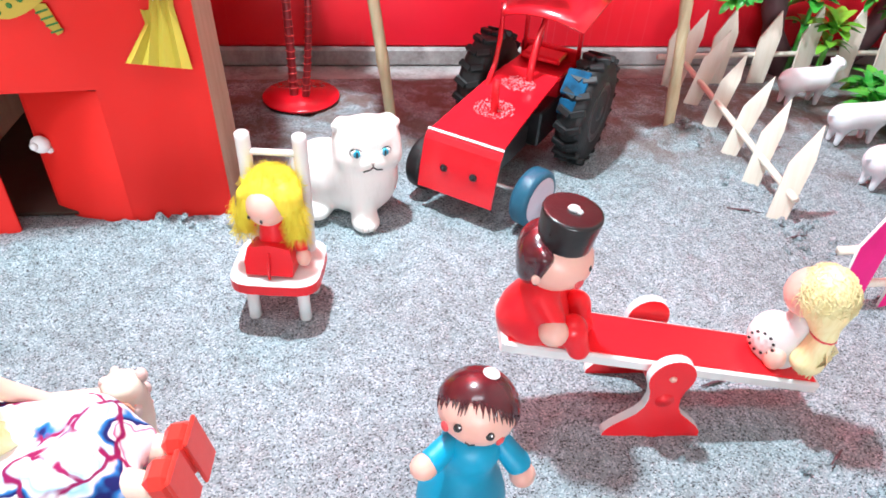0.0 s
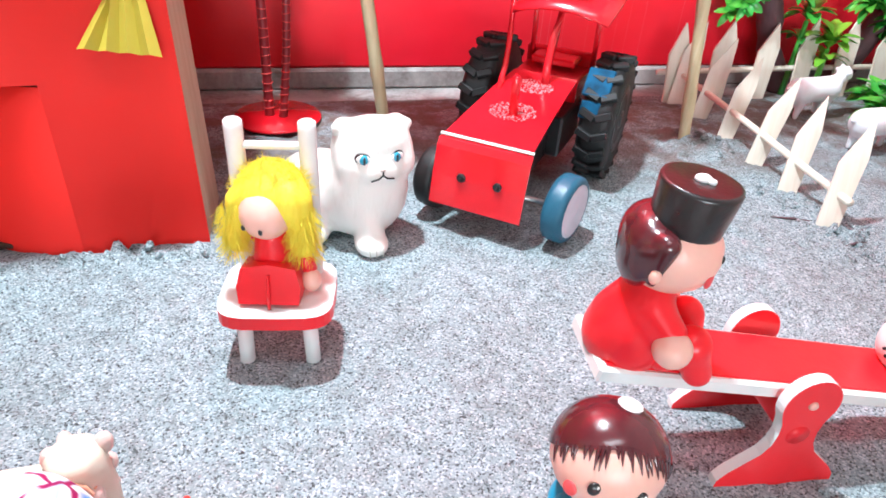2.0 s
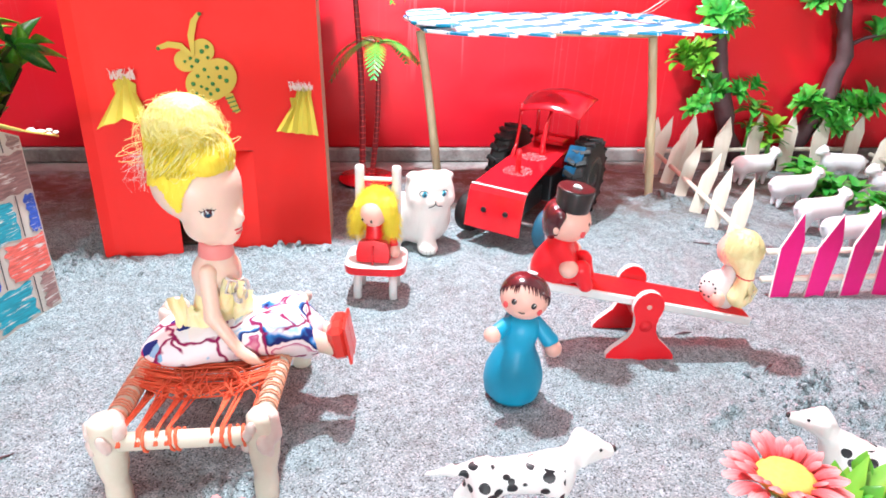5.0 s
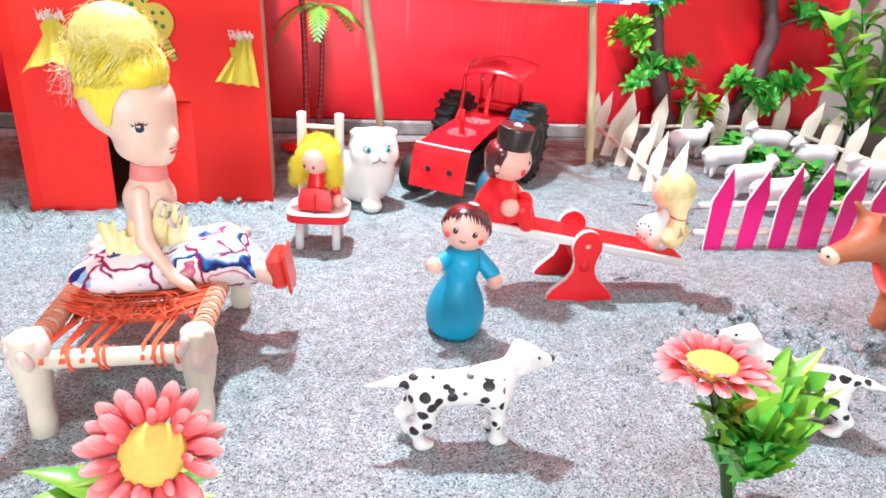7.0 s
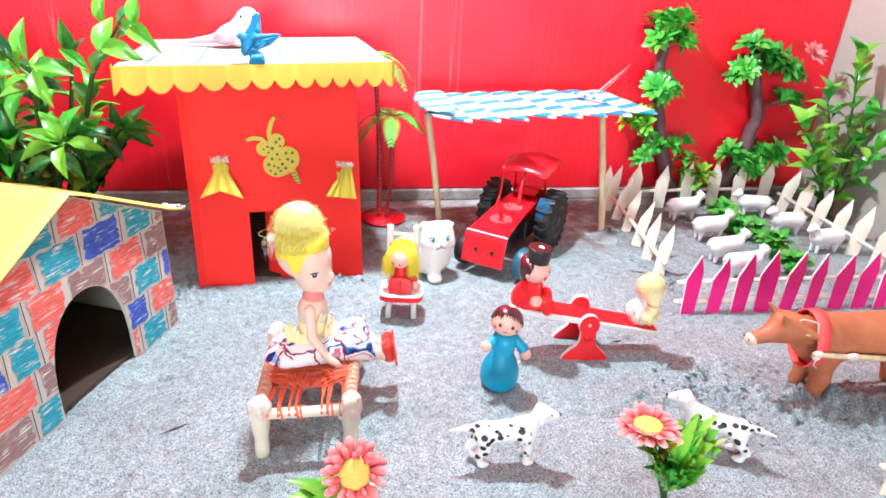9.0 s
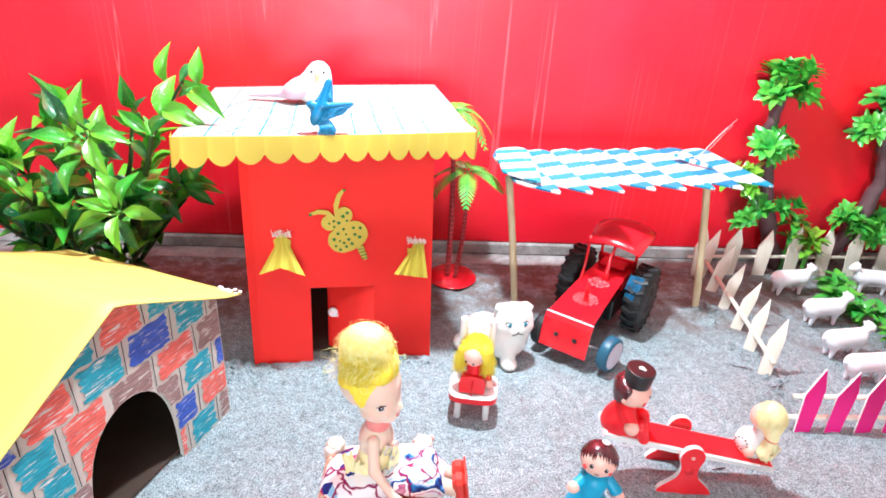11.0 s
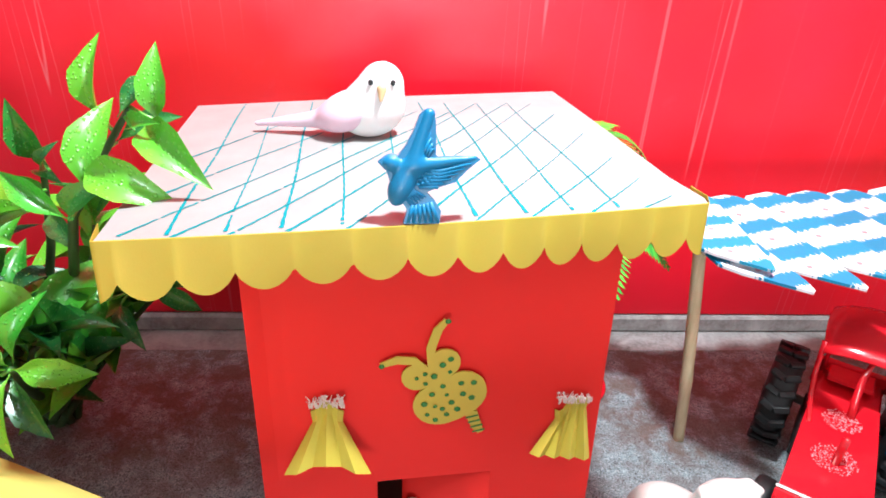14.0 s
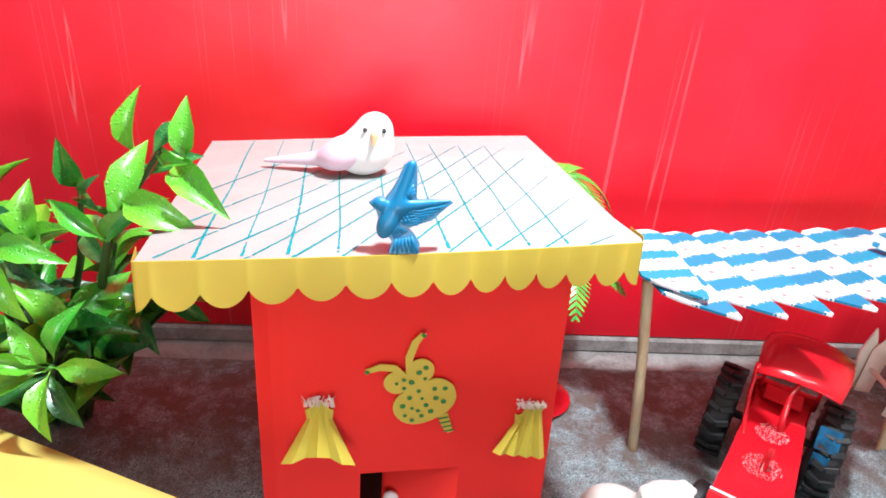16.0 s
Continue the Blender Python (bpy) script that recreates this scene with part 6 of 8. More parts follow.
def build_cot():
    c = thing("string_cot", (-0.162, 0.114, 0), "toy string cot with cream legs and coral thread weave", "toy bed")
    corners = [(-0.031, -0.043), (0.026, -0.043), (-0.027, 0.043), (0.033, 0.047)]
    r = random.Random(21)
    for x, y in corners:
        prof = [(0.0001, -0.002), (0.0048, -0.002), (0.0051, 0.006), (0.0046, 0.013), (0.0060, 0.020), (0.0066, 0.028), (0.0064, 0.036), (0.0062, 0.0405), (0.0050, 0.0422), (0.0001, 0.0428)]
        g = M().lathe(prof, 9, pose(x, y, 0, r.uniform(-2, 2), r.uniform(-2, 2), r.uniform(0, 40)))
        leg = part("leg", g, BEDWOOD, c)
        lumps = []
        for i in range(18):
            a = r.uniform(0, 6.28)
            q = r.uniform(0.0009, 0.0024)
            lumps.append(("e", (x + 0.0056 * math.cos(a), y + 0.0056 * math.sin(a), 0.024 + 0.017 * r.random()), (q, q, q * 1.4)))
        b = M().net(lumps, 0.0012, 0.0008)
        part("glue_blob", b, GLUE, leg, "lumps of milky glue")
    rails = [((0, 1), 0.0315), ((2, 3), 0.0335), ((0, 2), 0.0345), ((1, 3), 0.0345)]
    for (a, b), z in rails:
        p, q = corners[a], corners[b]
        part("rail", M().tube([(*p, z), ((p[0] + q[0]) / 2, (p[1] + q[1]) / 2, z), (*q, z)], 0.0036, 12), BEDWOOD, c)

    def edge(side, t, z=0.0345):
        p, q = (corners[0], corners[2]) if side < 0 else (corners[1], corners[3])
        return Vector((p[0] + (q[0] - p[0]) * t, p[1] + (q[1] - p[1]) * t, z))

    w = M()
    for i in range(120):
        t = 0.30 + 0.66 * (i / 119) ** 0.9 + r.uniform(-0.012, 0.012)
        a, b = edge(-1, t), edge(1, t + r.uniform(-0.04, 0.04))
        sag = 0.003 + 0.004 * r.random()
        bow = r.uniform(-0.004, 0.001) * (t < 0.45)
        w.tube([a + Vector((0, 0, 0.0037)), a.lerp(b, 0.3) + Vector((0, bow + r.uniform(-0.001, 0.001), 0.003 - sag)), a.lerp(b, 0.7) + Vector((0, bow + r.uniform(-0.001, 0.001), 0.003 - sag)), b + Vector((0, 0, 0.0037))], 0.00042, 5)
    # loose bundles drawn down to the foot rail
    for x0, x1, n in ((-0.022, -0.0255, 5), (-0.017, -0.0190, 5), (-0.010, -0.0120, 6), (-0.005, -0.0085, 5), (0.0105, 0.0080, 6), (0.0150, 0.0120, 3), (0.0200, 0.0215, 3)):
        for k in range(n):
            xa, xb = x0 + r.uniform(-0.003, 0.003), x1 + r.uniform(-0.0008, 0.0008)
            w.tube([(xa, 0.001 + r.uniform(-0.004, 0.004), 0.0335), (xa * 0.6 + xb * 0.4 + r.uniform(-0.001, 0.001), -0.018, 0.0318), (xb, -0.0425, 0.0362), (xb, -0.0470, 0.0320)], r.uniform(0.0003, 0.0006), 5)
    for i in range(30):
        x = r.uniform(-0.022, 0.024)
        w.tube([(x, -0.012 + 0.012 * r.random(), 0.0345), (x + r.uniform(-0.006, 0.006), -0.016, 0.036), (x + r.uniform(-0.008, 0.008), -0.022, 0.0345)], 0.0003, 4)
    for cx, cy, q in ((0.010, -0.012, 0.0035), (0.013, -0.010, 0.0026)):
        w.tube([(cx + q * math.cos(k * 0.6), cy - 0.3 * q * math.cos(k * 0.6), 0.0375 + q * math.sin(k * 0.6)) for k in range(12)], 0.0003, 4)
    part("weave", w, THREAD, c, "slack coral thread webbing with a torn gap")
    for side in (-1, 1):
        rings = M()
        for i in range(46):
            t = 0.10 + 0.84 * i / 45
            o = edge(side, t)
            if (side < 0 and i % 4 == 2) or (side > 0 and i % 3 == 1):
                continue
            rings.tube([o + Vector((0.0041 * math.cos(k * 0.7), 0.0006 * math.sin(k * 0.35), 0.0041 * math.sin(k * 0.7))) for k in range(10)], 0.00055, 4, 0, False)
        part("thread_wrap", rings, PEACHTHREAD, c, "thread wound round the rail")
    for x in (-0.018, -0.008, -0.006, 0.011, 0.014, 0.019):
        part("thread_tie", M().tube([(x + 0.0003 * k, -0.043 + 0.0041 * math.cos(k * 0.7), 0.0315 + 0.0041 * math.sin(k * 0.7)) for k in range(11)], 0.0007, 5), THREAD, c)
    return c


build_cot()


def build_cot_doll():
    # local origin on the cot, +x is where the doll looks
    m = M()
    m.net([("c", (0.002, 0, 0.006), (0.005, 0, 0.034), 0.0100, 0.0085), ("c", (0.005, 0, 0.034), (0.006, 0, 0.050), 0.0080, 0.0058), ("e", (0.0045, 0, 0.0360), (0.0085, 0.0125, 0.0060)),
           ("c", (0.040, -0.0080, 0.006), (0.058, -0.0085, 0.000), 0.0054, 0.0044), ("c", (0.040, 0.0070, 0.002), (0.058, 0.0065, -0.003), 0.0052, 0.0042)], 0.0022, 0.0010, 0)
    for y in (-1, 1):
        m.net([("c", (0.0040, y * 0.0105, 0.0395), (0.0050, y * 0.0150, 0.0205), 0.0040, 0.0033), ("c", (0.0050, y * 0.0150, 0.0205), (0.0165, y * 0.0200, 0.0060), 0.0033, 0.0024), ("e", (0.0198, y * 0.0206, 0.0035), (0.0048, 0.0026, 0.0026), (0, 36, 0)), ("c", (0.022, y * 0.0206, 0.0015), (0.0265, y * 0.0204, -0.0008), 0.0013, 0.0009)], 0.0008, 0.0008, 0)
    h = M().net([("e", (0.0005, 0, 0.0780), (0.0193, 0.0182, 0.0168), (0, 12, 0)), ("e", (0.0085, 0, 0.0660), (0.0108, 0.0143, 0.0142)), ("e", (0.0050, 0, 0.0602), (0.0105, 0.0122, 0.0088)), ("e", (0.0200, 0, 0.0645), (0.0026, 0.0018, 0.0026)), ("e", (0.0140, 0, 0.0545), (0.0040, 0.0052, 0.0036)), ("e", (0.0176, 0, 0.0586), (0.0022, 0.0032, 0.0024))], 0.0013, 0.0008, 0)
    # strapless gold top, printed skirt drawn over the raised knees
    m.net([("c", (0.003, 0, 0.012), (0.005, 0, 0.026), 0.0120, 0.0100)], 0.001, 0.0010, 1)
    m.net([("e", (-0.004, 0.000, 0.004), (0.0225, 0.0200, 0.0080)), ("c", (0.008, -0.0080, 0.005), (0.033, -0.0085, 0.0085), 0.0098, 0.0090), ("c", (0.008, 0.0080, 0.005), (0.033, 0.0075, 0.0085), 0.0098, 0.0090), ("c", (0.033, -0.0085, 0.0085), (0.0440, -0.0085, 0.0020), 0.0088, 0.0068), ("c", (0.033, 0.0075, 0.0085), (0.0440, 0.0070, 0.0010), 0.0088, 0.0068), ("e", (-0.014, -0.012, 0.002), (0.015, 0.011, 0.0050))], 0.0026, 0.0011, 2)
    for y, z in ((-0.0085, 0.0005), (0.0065, -0.0040)):
        m.box((0.0585, y, z + 0.0035), (0.0088, 0.0108, 0.0175), (0, -9, 0), 0.0026, 3)
        m.box((0.0628, y, z + 0.0030), (0.0014, 0.0112, 0.0200), (0, -9, 0), 0.0006, 3)
    # hair: smooth swept-up cap with a dip before the ear, round bun and flying loops
    cap = M().net([("e", (0.0005, 0, 0.0780), (0.0201, 0.0190, 0.0176), (0, 12, 0)), ("e", (0.0085, 0, 0.0660), (0.0112, 0.0148, 0.0148))], 0.0013, 0.0008, 4)
    line = lambda p: p[2] - 0.0780 - 0.34 * (p[0] + 0.016) + 0.0150 * math.exp(-((p[0] - 0.0035) / 0.0052) ** 2) * min(1.0, abs(p[1]) / 0.012) - 0.0004 * math.sin(p[0] * 1900)
    keep = [i for i, f in enumerate(cap.f) if all(line(cap.v[q]) > 0 for q in f)]
    used = sorted({q for i in keep for q in cap.f[i]})
    back = {q: i for i, q in enumerate(used)}
    h.add([cap.v[q] for q in used], [[back[q] for q in cap.f[i]] for i in keep], 4)
    # fine strands combed up from the hairline
    r = random.Random(40)
    for i in range(420):
        q = Vector(cap.v[used[r.randrange(len(used))]])
        o = (q - Vector((0.0005, 0, 0.0780))).normalized()
        up = (Vector((-0.003, 0, 0.100)) - q).normalized()
        h.tube([q + o * 0.0001, q + up * 0.004 + o * 0.0005, q + up * 0.009 + o * 0.0008], [0.00010, 0.00018, 0.00010], 4, 4 if i % 3 else 8, False)
    # the bun takes the paler copy: lamplight on top is put into the colour
    h.net([("e", (-0.0025, 0, 0.1015), (0.0156, 0.0150, 0.0152))], 0.0020, 0.0010, 8)
    h.net([("e", (-0.0015, 0, 0.0910), (0.0166, 0.0160, 0.0106)), ("e", (0.0100, -0.004, 0.0895), (0.0070, 0.0090, 0.0062), (0, 18, 0)), ("e", (0.0085, 0.006, 0.0900), (0.0070, 0.0080, 0.0060))], 0.0020, 0.0010, 4)
    for i in range(900):
        w, z0 = r.uniform(-math.pi, math.pi), r.uniform(0.0835, 0.0905)
        sw = r.uniform(0.1, 0.9)
        lift = 1.0 + 0.03 * math.sin(3 * w + 1.0) + r.uniform(-0.01, 0.012)
        run = []
        for k, (rad, up) in enumerate(((0.0176, 0.0), (0.0182, 0.0030), (0.0172, 0.0062), (0.0145, 0.0095), (0.0120, 0.0120))):
            v = w + sw * k / 4
            run.append((-0.001 + rad * lift * math.cos(v), 0.97 * rad * lift * math.sin(v), z0 + up))
        h.tube(run, [0.00008, 0.00022, 0.00022, 0.0002, 0.0001], 4, 8 if i % 3 == 0 else 4, False)
    hair_strands(h, 8, (-0.0025, 0, 0.1010), 0.0158, 800, 31, 0.0, 0.10, 0.00010, None, 0.96)
    hair_strands(h, 4, (-0.0020, 0, 0.0975), 0.0164, 300, 33, 0.0, 0.10, 0.00010, None, 0.95)
    hair_strands(h, 8, (-0.0025, 0, 0.0985), 0.0172, 110, 8, 0.003, 0.7, 0.00007, None, 0.95)
    # frizz at the nape side
    for i in range(150):
        a = Vector((-0.0150 + r.uniform(-0.003, 0.003), r.uniform(-0.013, 0.013), 0.0900 + r.uniform(-0.004, 0.004)))
        d = Vector((r.uniform(-1, 0.1), r.uniform(-0.7, 0.7), r.uniform(-1.3, 0.2)))
        k = Vector((r.uniform(-1, 1), r.uniform(-1, 1), r.uniform(-1, 1))) * 0.0035
        h.tube([a, a + d * 0.004 + k, a + d * 0.009 - k * 0.5, a + d * 0.011 + k], [0.00008, 0.00008, 0.00007, 0.00004], 4, 5, False)
    r = random.Random(4)
    for k in range(7):
        q = r.uniform(0.0045, 0.0075)
        c = Vector((0.0150 + r.uniform(-0.002, 0.002), -0.006 + r.uniform(-0.003, 0.003), 0.0990 + r.uniform(-0.003, 0.002)))
        h.tube([c + Vector((0.75 * q * math.cos(w), 0.5 * q * math.cos(w + 0.5), q * math.sin(w))) for w in [i * 0.5 for i in range(11)]], 0.00018, 4, 8, False)
    for i in range(12):
        a = r.uniform(0, 6.28)
        p = Vector((-0.003 + 0.015 * math.cos(a), 0.015 * math.sin(a), 0.088 + 0.020 * r.random()))
        d = Vector((math.cos(a), math.sin(a), r.uniform(-0.4, 0.5)))
        u = Vector((-d.y, d.x, r.uniform(-0.8, 0.8))).normalized()
        q = r.uniform(0.003, 0.0060)
        h.tube([p + d * q * (1 - math.cos(k * 0.62)) * 1.25 + u * q * math.sin(k * 0.5) * 0.8 for k in range(r.randrange(6, 11))], 0.00012, 4, 8, False)
    for y in (-1, 1):
        n = Vector((0.62, y * 0.78, 0.0))
        c = Vector((0.0136, y * 0.0122, 0.0700))
        turn = (0, 0, math.degrees(math.atan2(n.y, n.x)))
        h.ball(c, (0.0008, 0.0028, 0.0020), 9, 16, turn)
        h.ball(c + n * 0.0004, (0.0006, 0.0019, 0.0020), 7, 14, turn)
        h.ball(c + n * 0.0006 - Vector((0, 0, 0.0004)), (0.0006, 0.0012, 0.0012), 11, 12, turn)
        h.ball(c + n * 0.0012 + Vector((0, 0, 0.0007)), (0.0002, 0.0005, 0.0005), 9, 6, turn)
        side = Vector((-n.y, n.x, 0))
        h.tube([c - side * 0.0028 + Vector((0, 0, 0.0006)), c + n * 0.0006 + Vector((0, 0, 0.0019)), c + side * 0.0028 + Vector((0, 0, 0.0010))], 0.00035, 5, 7)
        for k in (-2, -1, 0, 1, 2):
            f = c + side * 0.0012 * k + n * 0.0004 + Vector((0, 0, 0.0018 - 0.0002 * k * k))
            h.tube([f, f + n * 0.0007 + side * 0.0005 * k + Vector((0, 0, 0.0010))], 0.00016, 4, 7)
        h.tube([c - side * 0.0030 + Vector((-0.001 * 0, 0, 0.0040)), c + n * 0.0003 + Vector((0, 0, 0.0052)), c + side * 0.0028 + Vector((0, 0, 0.0046))], 0.00022, 5, 10)
    h.ball((0.0194, 0, 0.0594), (0.0010, 0.0032, 0.0010), 6, 12)
    h.ball((0.0193, 0, 0.0577), (0.0011, 0.0026, 0.0012), 6, 12)
    m.join(h, pose(0.004, 0, 0.050, 0, 0, -20) @ Matrix.Scale(0.96, 4) @ pose(-0.004, 0, -0.050))
    # loose scraps of gold cloth tied at the back and front
    for cx, cy, cz, w, ht, yaw, tip in ((-0.0110, -0.0080, 0.0190, 0.0070, 0.0150, 18, -8), (-0.0050, -0.0100, 0.0170, 0.0070, 0.0110, -12, 6), (0.0120, -0.0098, 0.0280, 0.0095, 0.0150, 32, 10), (0.0160, -0.0060, 0.0200, 0.0100, 0.0140, 50, 0)):
        v, f = [], []
        for i in range(7):
            for j in range(7):
                v.append((w * (i / 6 - 0.5) + r.uniform(-0.0006, 0.0006), 0.0016 * math.sin(i * 1.9 + cz * 900) * (j / 6) + r.uniform(-0.0004, 0.0004), ht * (j / 6 - 0.5) + r.uniform(-0.0008, 0.0008) * (j in (0, 6)) * 2))
        for i in range(6):
            for j in range(6):
                f.append((i * 7 + j, i * 7 + 7 + j, i * 7 + 8 + j, i * 7 + j + 1))
        at = pose(cx, cy, cz, tip, tip, yaw)
        m.add(v, f, 1, True, at)
        m.add([(x, y + 0.0003, z) for x, y, z in v], [q[::-1] for q in f], 1, True, at)
    for k in range(3):
        q = 0.0042 + 0.0008 * k
        m.tube([(0.0165 + 0.4 * q * math.cos(w), -0.0065 + q * math.cos(w) * 0.9, 0.0290 + q * math.sin(w)) for w in [i * 0.6 for i in range(12)]], 0.00035, 5, 5)
    m.tube([(0.012, -0.012, 0.038), (0.016, -0.008, 0.034), (0.017, 0.0, 0.031), (0.014, -0.008, 0.028), (0.011, -0.012, 0.031), (0.013, -0.012, 0.037)], 0.0006, 6, 5)
    m.lathe([(0.0074, -0.0034), (0.0077, -0.0030), (0.0070, 0.0030), (0.0066, 0.0034)], 24, pose(0.0058, 0, 0.0475, 0, 4, 0), 12)
    solid("cot_doll", m, [VINYL, GOLDCLOTH, DRESS, SHOERED, HAIR, PALETHREAD, ROSE, DARKHAIR, LITHAIR, WHITEENAMEL, TWIG, TEALCHIP, NECKBAND], pose(-0.1650, 0.1340, 0.0360, 0, 0, -3), "vinyl doll with piled yellow hair and printed dress", "doll")


build_cot_doll()

# ---- animal figures ----


def limb(points, radii):
    return [("c", points[i], points[i + 1], radii[i], radii[i + 1]) for i in range(len(points) - 1)]


def build_dog():
    p = [("c", (-0.011, 0, 0.0262), (0.011, 0, 0.0275), 0.0066, 0.0082), ("e", (0.013, 0, 0.0265), (0.0075, 0.0068, 0.0090)), ("c", (0.0145, 0, 0.0310), (0.0215, 0, 0.0375), 0.0056, 0.0044),
         ("e", (0.0240, 0, 0.0405), (0.0064, 0.0054, 0.0052)), ("c", (0.0270, 0, 0.0398), (0.0325, 0, 0.0385), 0.0036, 0.0028), ("e", (-0.014, 0, 0.0268), (0.0072, 0.0068, 0.0078))]
    p += limb([(-0.018, 0, 0.0315), (-0.026, 0, 0.0305), (-0.036, 0, 0.0290)], [0.0024, 0.0016, 0.0008])
    for s in (-1, 1):
        p += limb([(0.0140, s * 0.0042, 0.0240), (0.0150, s * 0.0046, 0.0120), (0.0150, s * 0.0046, 0.0022)], [0.0040, 0.0023, 0.0018])
        p += [("e", (0.0165, s * 0.0046, 0.0017), (0.0038, 0.0026, 0.0018))]
        dx = -0.004 if s > 0 else 0.0
        p += limb([(-0.0140, s * 0.0044, 0.0235), (-0.0135 + dx, s * 0.0048, 0.0150), (-0.0180 + dx, s * 0.0048, 0.0098), (-0.0150 + dx, s * 0.0048, 0.0022)], [0.0052, 0.0034, 0.0020, 0.0018])
        p += [("e", (-0.0135 + dx, s * 0.0048, 0.0017), (0.0038, 0.0026, 0.0018)), ("c", (0.0225, s * 0.0050, 0.0432), (0.0212, s * 0.0064, 0.0385), 0.0021, 0.0013)]
    m = M().net(p, 0.0013, 0.00075)
    m.ball((0.0350, 0, 0.0395), (0.0012, 0.0016, 0.0012), 1, 8)
    for s in (-1, 1):
        m.ball((0.0282, s * 0.0040, 0.0428), (0.0008, 0.0006, 0.0008), 1, 6)
    d = solid("dog_figure", m, [SPOTTED, BLACK], pose(-0.0365, 0.0490, 0.0, 0, 0, -2) @ Matrix.Diagonal((1.0, 1.0, 0.92, 1.0)), "white plastic spotted dog figure standing on the sand", "dog figure", "spotted dogs")
    copy_thing(d, pose(0.1115, 0.0455, 0.0, 0, 0, 148) @ Matrix.Diagonal((1.0, 1.0, 0.92, 1.0)))


build_dog()


def build_sheep():
    p = [("c", (-0.014, 0, 0.0190), (0.012, 0, 0.0198), 0.0094, 0.0088), ("c", (0.015, 0, 0.0225), (0.0210, 0, 0.0285), 0.0046, 0.0036), ("e", (0.0245, 0, 0.0300), (0.0054, 0.0036, 0.0036), (0, 30, 0)), ("c", (-0.020, 0, 0.023), (-0.0255, 0, 0.0215), 0.0016, 0.0012)]
    for s in (-1, 1):
        p += limb([(0.011, s * 0.0040, 0.015), (0.012, s * 0.0042, 0.001)], [0.0032, 0.0018]) + limb([(-0.013, s * 0.0040, 0.015), (-0.014, s * 0.0042, 0.001)], [0.0036, 0.0018])
        p += [("c", (0.0225, s * 0.0030, 0.0320), (0.0205, s * 0.0062, 0.0325), 0.0013, 0.0009), ("c", (0.0225, s * 0.0018, 0.0330), (0.0205, s * 0.0026, 0.0362), 0.0009, 0.0006)]
    s = solid("sheep_figure", M().net(p, 0.0014, 0.0009), SHEEP, pose(0.2930, 0.4400, 0.0, 0, 0, 6), "pale grey plastic sheep figure grazing in the pen", "sheep figure", "sheep in the pen")
    for x, y, a in ((0.2960, 0.3790, 4), (0.2830, 0.3230, 8), (0.2800, 0.2840, 5), (0.3930, 0.4450, 172), (0.4020, 0.3880, 178), (0.4180, 0.3380, 186)):
        copy_thing(s, pose(x, y, 0.0, 0, 0, a))


build_sheep()


